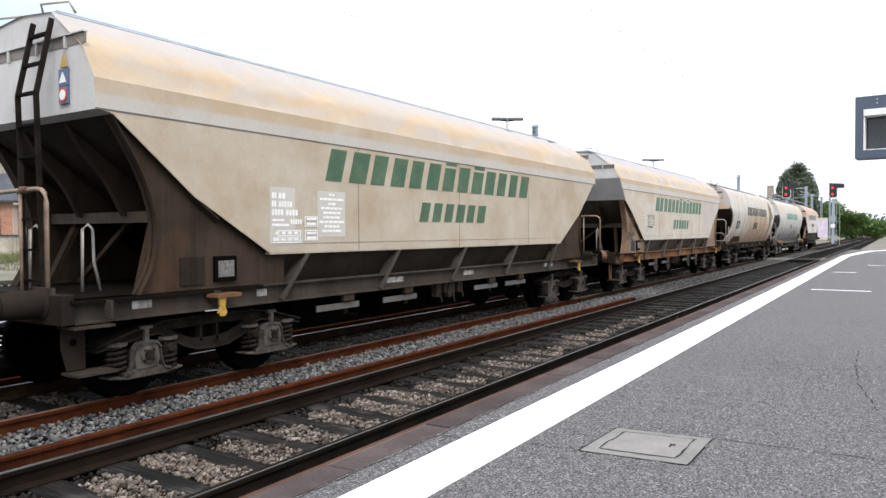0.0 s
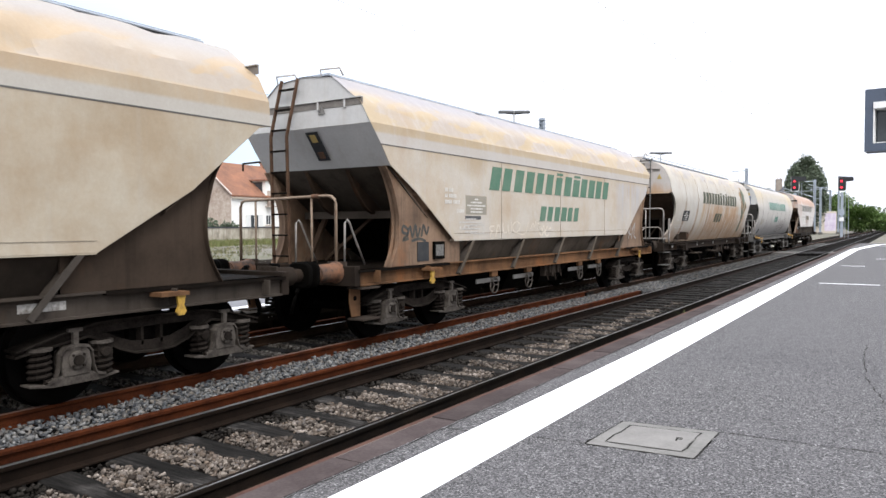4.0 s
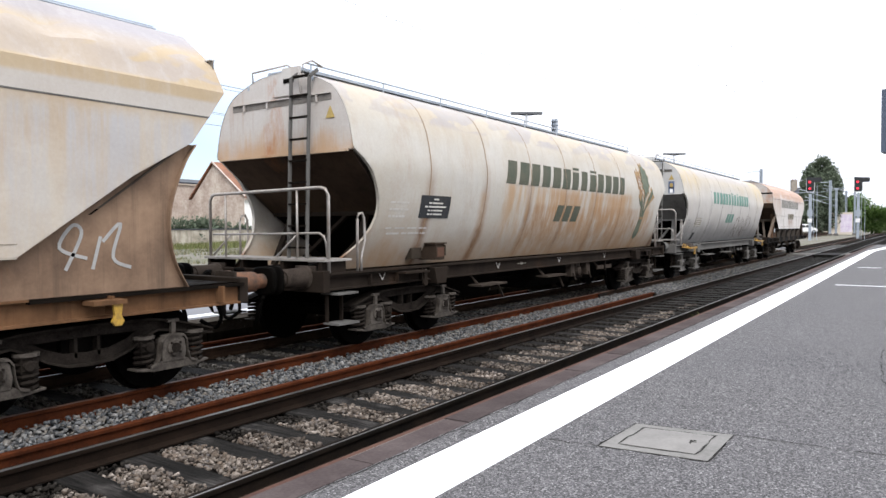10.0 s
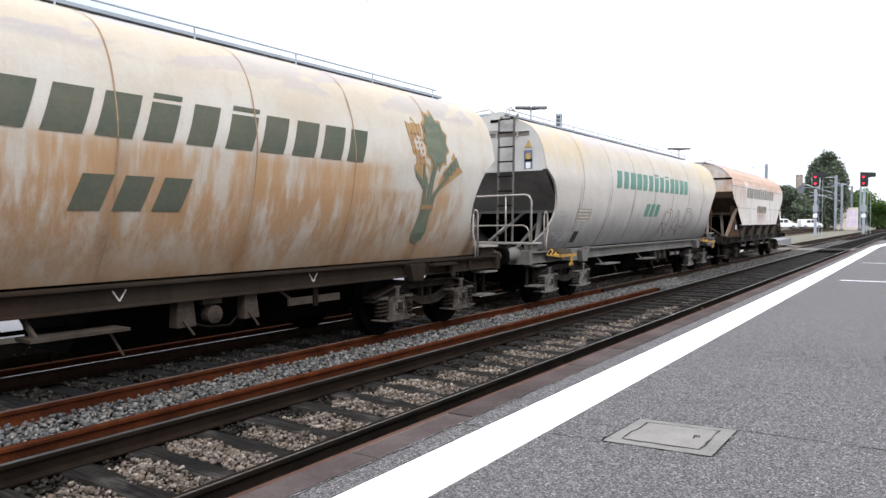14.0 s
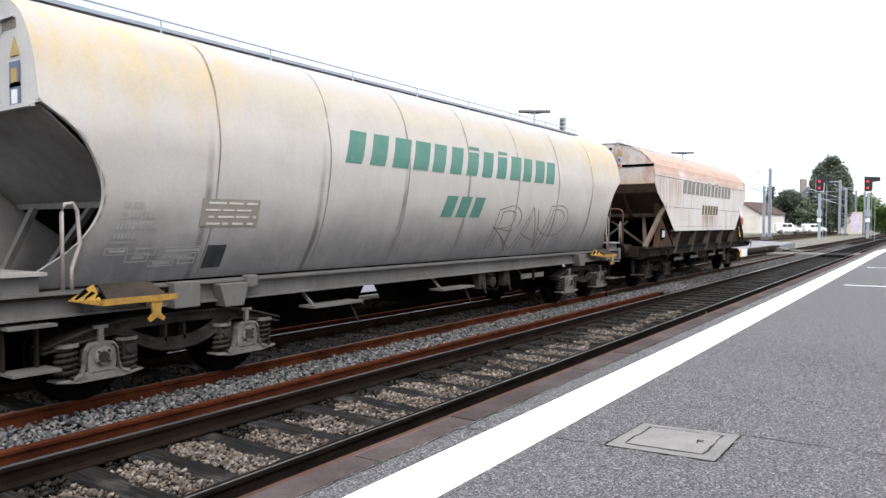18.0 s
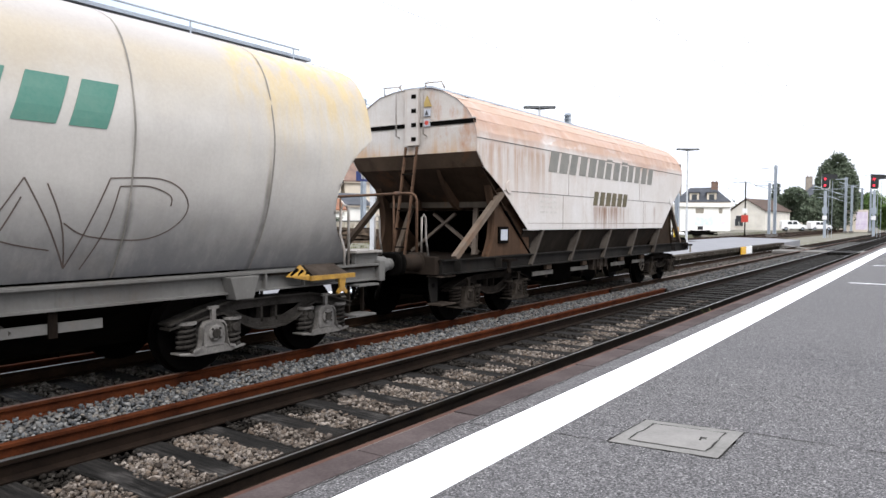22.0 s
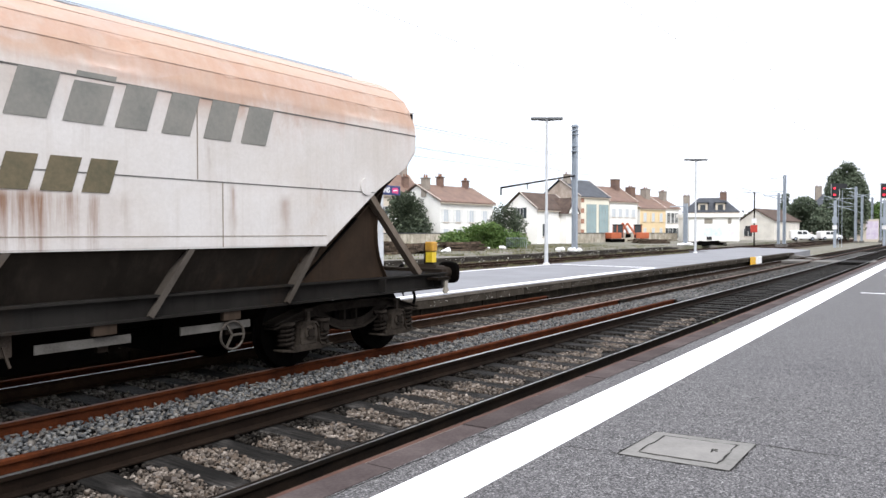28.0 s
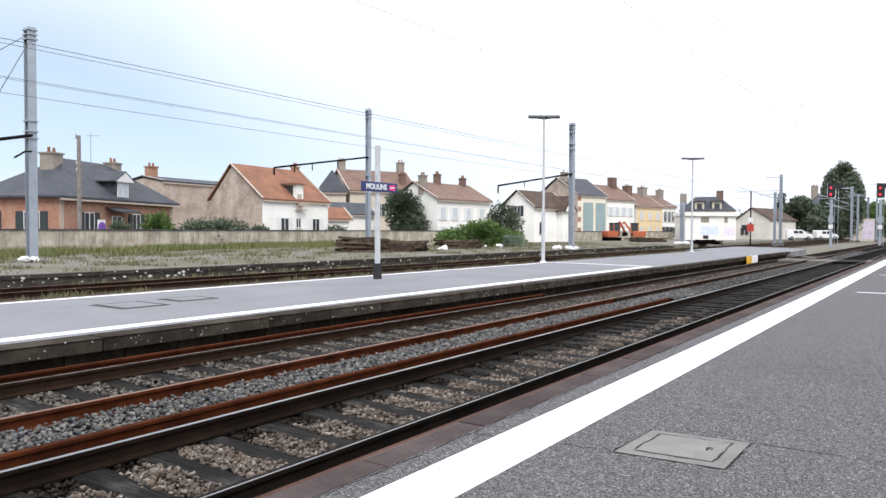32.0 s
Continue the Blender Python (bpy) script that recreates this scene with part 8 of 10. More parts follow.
def signal(x, y, ztop):
    sg = thing("railway_signal", "black railway signal with two red lights on a white post", "railway signal", pose(x, y, 0, 0, 0, -3), "signals")
    part("post", Geo().box(-0.16, 0.16, -0.12, 0.12, -0.25, ztop - 2.2), M["galv"], sg, "pale post")
    hd = part("head", Geo().extrude([(-0.34, ztop - 1.9), (0.3, ztop - 1.9), (0.42, ztop - 1.7), (0.42, ztop - 0.72), (1.25, ztop - 0.68), (1.32, ztop - 0.42), (1.25, ztop - 0.12), (-0.34, ztop), (-0.46, ztop - 0.15), (-0.46, ztop - 1.75)], "y", 0.0, 0.12), M["panel_black"], sg, "black signal plate with a side arm")
    part("rim", Geo().extrude([(-0.40, ztop - 1.98), (0.36, ztop - 1.98), (0.49, ztop - 1.74), (0.49, ztop - 0.7), (-0.53, ztop - 0.1), (-0.53, ztop - 1.78)], "y", 0.125, 0.16), M["white"], hd)
    for z in (ztop - 1.5, ztop - 0.65):
        part("red_light", Geo().disc((-0.08, -0.05, z), "y", 0.13, 0.08, 16), M["lamp_red"], hd, "glowing red light")
        part("hood", Geo().tube([(-0.08 + 0.22 * math.cos(q * math.pi / 10), -0.14, z + 0.22 * math.sin(q * math.pi / 10)) for q in range(11)], 0.03, 5), M["panel_black"], hd)
    part("plate", Geo().box(-0.3, 0.3, -0.18, -0.13, 2.9, 3.7), M["galv"], sg, "number plate left blank")
    part("plate", Geo().box(-0.26, 0.26, -0.2, -0.13, 2.1, 2.6), M["white"], sg)
    part("ladder", Geo().bar((0.35, 0.2, -0.2), (0.35, 0.2, ztop - 0.9), 0.05, 0.05).bar((0.75, 0.2, -0.2), (0.75, 0.2, ztop - 0.9), 0.05, 0.05), M["galv"], sg)
    return sg


signal(-12.05, 103.3, 8.0)
signal(-7.0, 108.8, 8.1)

rs = thing("stop_board", "red and black board on a dark post at the platform end", "sign", pose(-17.2, 81.7, 0))
part("post", Geo().tube([(0, 0, PZ - 0.03), (0, 0, 6.0)], 0.07, 8), M["dark"], rs)
part("board", Geo().box(-0.35, 0.35, -0.12, -0.08, 1.7, 2.5), M["red"], rs, "red board", bevel=0.02)
part("side_plate", Geo().box(-0.9, -0.36, -0.12, -0.08, 1.8, 2.4), M["panel_black"], rs)
part("upper_plate", Geo().box(-0.25, 0.25, -0.12, -0.08, 2.7, 3.2), M["white"], rs)

yb = thing("marker_block", "yellow and white marker block on the platform edge", "marker", pose(-9.0, 42.6, 0))
part("yellow_half", Geo().box(0.0, 0.06, -0.75, 0.35, -0.12, 0.3), M["yellow"], yb, bevel=0.01)
part("white_half", Geo().box(0.0, 0.06, 0.36, 1.9, -0.12, 0.3), M["white"], yb, bevel=0.01)

# foot crossing of boards
fc = thing("foot_crossing", "old timber and concrete foot crossing over the tracks", "crossing")
for i in range(6):
    x0 = -9.0 + i * 1.02 if i < 3 else -6.6 + (i - 3) * 0.45
    part("board", Geo().box(-5.2 + i * 0.235, -5.2 + i * 0.235 + 0.22, 46.0, 49.0, -0.12, -0.005), M["wood"], fc)
for i in range(5):
    part("board", Geo().box(-8.15 + i * 0.26, -8.15 + i * 0.26 + 0.245, 46.0, 49.0, -0.12, -0.005), M["cement"], fc)
part("slab", Geo().box(-6.6, -5.35, 46, 49, -0.2, -0.01), M["cement"], fc)
part("slab", Geo().box(-3.65, -3.0, 46, 49, -0.2, 0.02), M["cement"], fc)


# ---- yard beyond the far platform ----
for ax in (-16.75, -20.6):
    tk = thing("track_yard", "disused rusty yard track", "railway track", kind="structure")
    rail(tk, ax - 0.752, -40, 230, M["rail_brown"], M["rail_top_dull"])
    rail(tk, ax + 0.752, -40, 230, M["rail_brown"], M["rail_top_dull"])
bed("ballast_bed_yard", -22.9, -15.0, M["bed_yard"], -0.18)
kb = thing("yard_kerb", "blackened stone kerb along the yard track", "kerb", kind="structure")
part("kerb_core", Geo().box(-23.65, -23.25, -40, 75, -0.4, 0.12), M["kerb_grey"], kb)

M["wall_render"] = paint("stained cement render", (0.506, 0.46, 0.3795), (0.253, 0.2185, 0.1667), (0.115, 0.09775, 0.0805), (0.1495, 0.1265, 0.09775), 0.8, 0.8, rough=0.9)
M["tile_red"] = plain("red clay roof tiles", (0.258, 0.1127, 0.0616), (0.129, 0.0637, 0.04256), 0.7, 0.85, 0, 0.6, 5)
M["tile_brown"] = plain("brown roof tiles", (0.185, 0.115, 0.086), (0.11, 0.070, 0.056), 0.8, 0.85, 0, 0.6, 4)
M["slate"] = plain("dark slate roof", (0.072, 0.076, 0.087), (0.042, 0.046, 0.054), 0.9, 0.6, 0, 0.5, 5)
M["w_white"] = plain("white house render", (0.8268, 0.8162, 0.7844), (0.6996, 0.6784, 0.636), 0.5, 0.9)
M["w_cream"] = plain("cream house render", (0.70, 0.55, 0.34), (0.62, 0.48, 0.29), 0.6, 0.9)
M["w_beige"] = plain("beige house render", (0.572, 0.506, 0.418), (0.462, 0.407, 0.341), 0.5, 0.9)
M["w_grey"] = plain("bare grey-pink masonry", (0.50, 0.42, 0.36), (0.27, 0.21, 0.17), 0.7, 0.9, 0, 0.3, 5)
M["shutter"] = plain("dark grey shutter paint", (0.055, 0.065, 0.07), (0.04, 0.048, 0.052), 4, 0.6)
M["shutter_w"] = plain("white shutter paint", (0.7, 0.7, 0.68), (0.6, 0.6, 0.58), 4, 0.6)
M["garage"] = plain("green-grey workshop glass", (0.30, 0.385, 0.39), (0.24, 0.32, 0.33), 0.5, 0.25)
M["pane_pale"] = plain("curtained pane", (0.42, 0.46, 0.5), (0.55, 0.57, 0.6), 3, 0.15)
M["tile_dark"] = plain("dark brown roof tiles", (0.105, 0.076, 0.062), (0.058, 0.042, 0.036), 0.8, 0.85, 0, 0.6, 4)
M["w_ivory"] = plain("ivory house render", (0.74, 0.70, 0.59), (0.62, 0.58, 0.48), 0.6, 0.9)
M["w_pale"] = plain("pale shed render", (0.66, 0.625, 0.56), (0.52, 0.49, 0.44), 0.6, 0.9)
M["glazing"] = plain("grey-green glazing bar", (0.32, 0.36, 0.35), (0.24, 0.28, 0.27), 4, 0.6)
M["stack"] = plain("weathered chimney stone", (0.3, 0.2626, 0.2255), (0.2, 0.17, 0.143), 2, 0.9, 0, 0.4, 9)
M["quoin"] = plain("pale quoin stone", (0.45, 0.38, 0.31), (0.36, 0.30, 0.25), 2, 0.9)


def brick_mat():
    m, nt, bsdf = nodes_of("old red brickwork")
    tc = nt.nodes.new("ShaderNodeTexCoord")
    sep = nt.nodes.new("ShaderNodeSeparateXYZ")
    nt.links.new(tc.outputs["Object"], sep.inputs[0])
    comb = nt.nodes.new("ShaderNodeCombineXYZ")
    nt.links.new(math_of(nt, "ADD", sep.outputs["X"], sep.outputs["Y"]), comb.inputs[0])
    nt.links.new(sep.outputs["Z"], comb.inputs[1])
    br = nt.nodes.new("ShaderNodeTexBrick")
    br.inputs["Scale"].default_value = 4.5
    br.inputs["Color1"].default_value = (0.42, 0.17, 0.10, 1)
    br.inputs["Color2"].default_value = (0.24, 0.10, 0.065, 1)
    br.inputs["Mortar"].default_value = (0.35, 0.26, 0.2, 1)
    nt.links.new(comb.outputs[0], br.inputs["Vector"])
    col = mix_of(nt, ramp_of(nt, noise_of(nt, tc.outputs["Object"], 0.9, 5), [(0.35, 0.0), (0.65, 0.75)]), br.outputs["Color"], (0.44, 0.28, 0.20))
    col = mix_of(nt, ramp_of(nt, noise_of(nt, tc.outputs["Object"], 5.0, 5, 0.75), [(0.42, 0.0), (0.6, 0.55)]), col, (0.21, 0.10, 0.07))
    nt.links.new(col, bsdf.inputs["Base Color"])
    bsdf.inputs["Roughness"].default_value = 0.9
    return m


M["brick"] = brick_mat()
M["gable_bare"] = plain("bare mottled masonry", (0.47, 0.405, 0.345), (0.235, 0.17, 0.135), 0.7, 0.9, 0, 0.3, 4.5)
M["verge"] = plain("pale mortar verge", (0.50, 0.45, 0.40), (0.36, 0.30, 0.26), 3, 0.9)


def window(house, face, u, z, w, h, d, frame="shutter_w", shutters=None, glass="glass_dark"):
    """A window at u along a face (front: y = 0, left: x = 0), with frame, panes and open shutters."""
    def put(u0, u1, z0, z1, o0, o1):
        return Geo().box(u0, u1, -o1, -o0, z0, z1) if face == "front" else Geo().box(-o1, -o0, u0, u1, z0, z1)
    win = part("window", put(u, u + w, z, z + h, -0.1, 0.012), M[glass], house, "curtained window pane" if glass == "pane_pale" else "dark window pane")
    for a, b, c, e in ((u - 0.06, u, z - 0.06, z + h + 0.06), (u + w, u + w + 0.06, z - 0.06, z + h + 0.06), (u, u + w, z + h, z + h + 0.06), (u + w / 2 - 0.03, u + w / 2 + 0.03, z, z + h)):
        part("window_frame", put(a, b, c, e, 0.0, 0.035), M[frame], win)
    part("window_sill", put(u - 0.12, u + w + 0.12, z - 0.14, z - 0.06, 0.0, 0.1), M["quoin"], win)
    if shutters:
        for a in (u - w * 0.52 - 0.07, u + w + 0.07):
            part("shutter", put(a, a + w * 0.52, z - 0.05, z + h + 0.05, 0.013, 0.06), M[shutters], win)


def chimney(house, x, y, z0, z1, w=0.7, mat="brick", pots=2):
    c = part("chimney", Geo().box(x - w / 2, x + w / 2, y - w / 2, y + w / 2, z0, z1).box(x - w / 2 - 0.08, x + w / 2 + 0.08, y - w / 2 - 0.08, y + w / 2 + 0.08, z1 + 0.002, z1 + 0.12), M[mat], house)
    for i in range(pots):
        part("chimney_pot", Geo().tube([(x - w * 0.25 + i * w * 0.5, y, z1 + 0.12), (x - w * 0.25 + i * w * 0.5, y, z1 + 0.5)], [0.12, 0.09], 8), M["tile_red"], c)


def house(label, x, y, yaw, w, d, ze, zr, wall, roof, ridge="x", hip=0.0, skew=0.5, over=0.3, z0=0.05, gable=None):
    """Walls and roof: front along +x from (x, y), depth along +y; the ridge runs along x or y, hipped by hip metres."""
    hs = thing("house", label, "house", pose(x, y, 0, 0, 0, yaw), "houses behind the yard")
    part("wall", Geo().box(0, w, 0, d, z0, ze), M[wall], hs, "masonry walls")
    t = 0.14
    if ridge == "x":
        ym = d * skew
        a = [(-over, -over, ze), (w + over, -over, ze), (w + over, d + over, ze), (-over, d + over, ze)]
        p, q = (hip if hip else -over, ym, zr), (w - hip if hip else w + over, ym, zr)
        faces = [[a[0], a[1], q, p], [a[2], a[3], p, q]]
        if hip:
            faces += [[a[1], a[2], q], [a[3], a[0], p]]
        else:
            for xx in (0, w):
                part("verge", Geo().bar((xx + (over if xx else -over) * 0.9, -over, ze + t + 0.02), (xx + (over if xx else -over) * 0.9, ym, zr + t + 0.02), 0.16, 0.08), M["verge"], hs, "pale mortar verge of the roof")
                part("gable", Geo().extrude([(0, ze), (d, ze), (ym, zr - 0.12)], "x", xx - 0.001 if xx else 0.0, xx if xx else 0.25) if xx == 0 else Geo().extrude([(0, ze), (d, ze), (ym, zr - 0.12)], "x", w - 0.25, w), M[gable or wall], hs)
    else:
        xm = w * skew
        a = [(-over, -over, ze - 0.1), (w + over, -over, ze - 0.1), (w + over, d + over, ze - 0.1), (-over, d + over, ze - 0.1)]
        p, q = (xm, -over, zr), (xm, d + over, zr)
        faces = [[a[0], p, q, a[3]], [a[1], a[2], q, p]]
        for y0, y1 in ((0.0, 0.25), (d - 0.25, d)):
            part("gable", Geo().extrude([(0, ze), (w, ze), (xm, zr - 0.14)], "y", y0, y1), M[gable or wall], hs)
    g = Geo()
    for fc_ in faces:
        g.loft([fc_, [(v[0], v[1], v[2] + t) for v in fc_]])
    part("roof", g, M[roof], hs, "pitched roof")
    part("gutter", Geo().box(-over, w + over, -over - 0.02, -over + 0.06, ze - 0.16, ze - 0.03), M["quoin"], hs) if ridge == "x" else None
    return hs


# brick house with a hipped slate roof
h1 = house("red brick bungalow with a hipped slate roof", -48.4, 23.9, 116.7, 14.3, 6.4, 3.75, 6.75, "brick", "slate", hip=4.6, over=0.45)
chimney(h1, 3.45, 3.2, 5.0, 7.05, 1.05, "stack")
chimney(h1, 10.7, 3.2, 5.2, 7.0, 0.95, "stack")
for u in (2.6, 8.4, 10.9):
    window(h1, "front", u, 1.0, 1.0, 1.8, 0, shutters="shutter")
window(h1, "front", 5.8, 0.3, 1.1, 2.3, 0)
part("porch", Geo().loft([[(5.0, -1.2, 2.9), (7.7, -1.2, 2.9), (7.7, 0, 3.2), (5.0, 0, 3.2)], [(5.0, -1.2, 3.0), (7.7, -1.2, 3.0), (7.7, 0, 3.3), (5.0, 0, 3.3)]]), M["slate"], h1)
for u in (1.5, 5.0, 8.0):
    window(h1, "left", u, 1.0, 1.1, 1.8, 0, shutters="shutter")
for a in (0.0, 13.9):
    part("quoin_strip", Geo().box(a, a + 0.4, -0.03, -0.002, 0.1, 3.7), M["quoin"], h1)
dm = part("dormer", Geo().box(5.95, 7.75, -0.15, 3.0, 3.9, 5.3), M["slate"], h1, "slate-hung dormer")
for sx in (-1, 1):
    part("dormer_roof", Geo().loft([[(6.85 + sx * 1.3, -0.45, 5.22), (6.85, -0.45, 6.0), (6.85, 3.4, 6.0), (6.85 + sx * 1.3, 3.4, 5.22)], [(6.85 + sx * 1.3, -0.45, 5.3), (6.85, -0.45, 6.08), (6.85, 3.4, 6.08), (6.85 + sx * 1.3, 3.4, 5.3)]]), M["slate"], dm)
part("dormer_gable", Geo().extrude([(5.62, 5.23), (8.08, 5.23), (6.85, 5.97)], "y", -0.43, -0.2), M["shutter_w"], dm, "white dormer gable")
part("dormer_window", Geo().box(6.15, 7.6, -0.2, -0.152, 3.98, 5.22), M["shutter_w"], dm, "white curtained window")
for u in (6.22, 6.92):
    part("dormer_pane", Geo().box(u, u + 0.6, -0.215, -0.201, 4.06, 5.14), M["pane_pale"], dm)
part("aerial", Geo().tube([(9.9, 4.6, 6.0), (9.9, 4.6, 9.6)], 0.03, 5).bar((9.4, 4.6, 9.2), (11.0, 4.6, 9.4), 0.04, 0.04), M["galv"], h1)

an = house("long grey masonry outbuilding", -63.6, 41.6, 97, 12.0, 6, 6.4, 7.0, "w_grey", "slate", over=0.15)
chimney(an, 1.0, 3.0, 6.4, 8.0, 0.9, "brick")
h2 = house("white house with a red tiled roof and bare masonry gable", -50.4, 42.9, 97.1, 9.3, 6.3, 4.3, 7.5, "w_white", "tile_red", skew=0.58, over=0.2, gable="gable_bare")
h2.scale = (1.03, 1.03, 1.03)
h2.location.z = -0.05
part("gable_wall", Geo().box(-0.06, -0.002, 0.05, 7.45, 0.1, 4.3), M["gable_bare"], h2, "unpainted masonry end")
for u in (2.4, 6.9):
    window(h2, "front", u, 0.7, 1.0, 2.0, 0, shutters="shutter_w")
window(h2, "front", 4.5, 1.9, 0.6, 0.8, 0)
dm = part("dormer", Geo().box(4.4, 5.45, -0.06, 2.2, 4.2, 5.9), M["w_white"], h2, "white loft dormer")
part("dormer_roof", Geo().box(4.1, 5.7, -0.25, 2.9, 5.9, 6.02), M["tile_red"], dm)
# dark sheet in place of an opening, for the shade inside the dormer
part("dormer_side", Geo().box(4.36, 4.398, 0.3, 2.0, 4.7, 5.8), M["glass_dark"], dm, "dark panel standing for the open side")
part("dormer_door", Geo().box(4.6, 5.2, -0.075, -0.062, 3.6, 5.0), M["w_grey"], dm, "grey loft door")
part("balcony", Geo().box(4.3, 5.6, -0.5, -0.08, 3.5, 3.58).box(4.3, 5.6, -0.5, -0.46, 3.9, 4.2), M["w_grey"], dm, "small grey balcony")
chimney(h2, 8.7, 3.65, 7.2, 7.9, 0.6, "brick")
for u in (1.9, 3.2):
    part("roof_window", Geo().loft([[(u, 1.5, 5.42), (u + 0.5, 1.5, 5.42), (u + 0.5, 2.1, 5.85), (u, 2.1, 5.85)], [(u, 1.42, 5.55), (u + 0.5, 1.42, 5.55), (u + 0.5, 2.02, 5.98), (u, 2.02, 5.98)]]), M["pane_pale"], h2)
tw = house("small turret roof behind the houses", -67.5, 66.8, 44.6, 3.6, 3.6, 6.6, 9.6, "w_beige", "slate", hip=1.75, over=0.3)
sh = house("low outbuilding with a dark tiled roof", -57.8, 59.9, 75, 5.4, 4.3, 3.45, 4.85, "w_white", "slate")
sh2 = house("small white annex with a red roof", -55.6, 56.2, 75, 3.0, 3.2, 2.8, 4.1, "w_white", "tile_red")
h3 = house("tall beige house with a brown roof", -65.3, 70.5, 65.8, 10.2, 8, 6.9, 10.0, "w_beige", "tile_brown")
chimney(h3, 0.4, 4, 8.6, 11.2, 0.9, "stack")
chimney(h3, 9.6, 4, 8.6, 11.4, 0.9, "stack")
chimney(h3, 8.6, 1.4, 7.2, 9.5, 0.8, "tile_brown")
for u in (1.2, 4.2):
    window(h3, "front", u, 3.6, 1.0, 1.7, 0, shutters="shutter_w")
h4 = house("white two-storey house with red-brown tiles", -49.0, 68.0, 85.9, 10.6, 7.5, 5.3, 7.5, "w_white", "tile_brown", gable="w_white")
for u in (0.6, 2.9, 5.6, 8.4):
    window(h4, "front", u, 3.0, 0.8, 1.4, 0, shutters="shutter_w", glass="pane_pale")
    window(h4, "front", u, 0.5, 0.8, 1.6, 0, shutters="shutter_w", glass="pane_pale")
chimney(h4, 0.3, 2.6, 6.0, 8.2, 0.8, "stack")
chimney(h4, 4.2, 3.6, 7.0, 8.6, 0.7, "tile_brown")
chimney(h4, 9.4, 3.6, 7.0, 8.4, 0.7, "tile_brown")
h5 = house("white gabled house with a dark brown roof", -43.2, 81.2, 84, 8.3, 5.4, 4.6, 6.9, "w_white", "tile_dark", over=0.25)
window(h5, "left", 2.2, 3.6, 0.9, 1.3, 0, shutters="shutter")
dm = part("porch_gable", Geo().box(5.4, 8.2, -1.0, 2.0, 0.1, 4.4), M["w_white"], h5, "white front gable")
part("porch_roof", Geo().extrude([(5.0, 4.2), (8.6, 4.2), (6.8, 6.4)], "y", -1.3, 2.4), M["tile_dark"], dm)
part("gable_face", Geo().extrude([(5.5, 4.25), (8.1, 4.25), (6.8, 5.85)], "y", -1.33, -1.305), M["w_white"], dm)
window(h5, "front", 1.2, 1.2, 1.0, 1.6, 0)
h6 = house("workshop with tall green-grey glazed bays", -48.26, 105.48, 73.5, 7.0, 9, 7.4, 10.4, "w_ivory", "slate", gable="w_grey", over=0.25)
part("gable_wall", Geo().box(-0.06, -0.002, 0.05, 9.0, 0.1, 7.3), M["w_grey"], h6, "unpainted masonry end")
for u in (1.35, 4.4):
    gw = part("workshop_window", Geo().box(u, u + 2.35, -0.05, 0.05, 1.2, 6.3), M["garage"], h6, "tall glazed bay")
    for i in range(4):
        part("glazing_bar", Geo().box(u + 0.02 + i * 0.76, u + 0.07 + i * 0.76, -0.1, -0.052, 1.2, 6.3), M["glazing"], gw)
    for i in range(5):
        part("glazing_bar", Geo().box(u, u + 2.35, -0.09, -0.052, 1.2 + i * 1.25, 1.25 + i * 1.25), M["glazing"], gw)
for i in range(8):
    part("quoin", Geo().box(0.0, 0.5 + (i % 2) * 0.25, -0.06, -0.002, 0.6 + i * 0.85, 1.35 + i * 0.85), M["brick" if i % 2 else "w_ivory"], h6)
chimney(h6, 0.7, 3.6, 8.6, 11.2, 0.9, "stack", 1)
h6b = house("white row house with a brown roof", -47.54, 115.6, 76.4, 8.2, 8, 7.0, 9.8, "w_white", "tile_brown", over=0.2)
for u in (0.7, 2.6, 4.6, 6.6):
    window(h6b, "front", u, 4.4, 0.8, 1.4, 0, "shutter_w", "shutter_w", glass="pane_pale")
    window(h6b, "front", u, 1.0, 0.9, 1.6, 0, "shutter_w", glass="pane_pale")
chimney(h6b, 6.4, 3.5, 8.4, 11.2, 1.2, "tile_brown", 0)
h6c = house("yellow row house with a brown tiled roof", -45.23, 124.0, 75.5, 8.0, 8, 6.0, 8.7, "w_cream", "tile_brown", over=0.2)
part("gable_wall", Geo().box(-0.06, -0.002, 0.05, 8.0, 0.1, 5.9), M["w_white"], h6c, "white painted end")
for u in (1.0, 3.6, 6.1):
    window(h6c, "front", u, 3.7, 0.8, 1.5, 0, "shutter_w", "w_cream", glass="pane_pale")
    window(h6c, "front", u, 0.8, 0.8, 1.7, 0, "shutter_w", "w_cream", glass="pane_pale")
chimney(h6c, 1.5, 3.2, 7.5, 9.9, 1.3, "tile_brown")
chimney(h6c, 6.2, 3.2, 7.5, 9.8, 1.3, "stack")
h6d = house("white row house beside the yellow one", -43.6, 133.0, 75.5, 4.6, 9, 6.2, 8.6, "w_white", "tile_brown", over=0.2)
for u in (0.5, 1.9, 3.2):
    window(h6d, "front", u, 3.5, 0.8, 1.9, 0, "shutter_w", "shutter_w")
    window(h6d, "front", u, 0.7, 0.8, 1.8, 0, "shutter_w", "shutter")
chimney(h6d, 3.9, 3.2, 7.0, 9.6, 1.1, "stack")
h7 = house("grey house with dormers behind the white building", -53.66, 177.0, 15, 12.6, 9, 6.6, 10.2, "w_beige", "slate", hip=3.5)
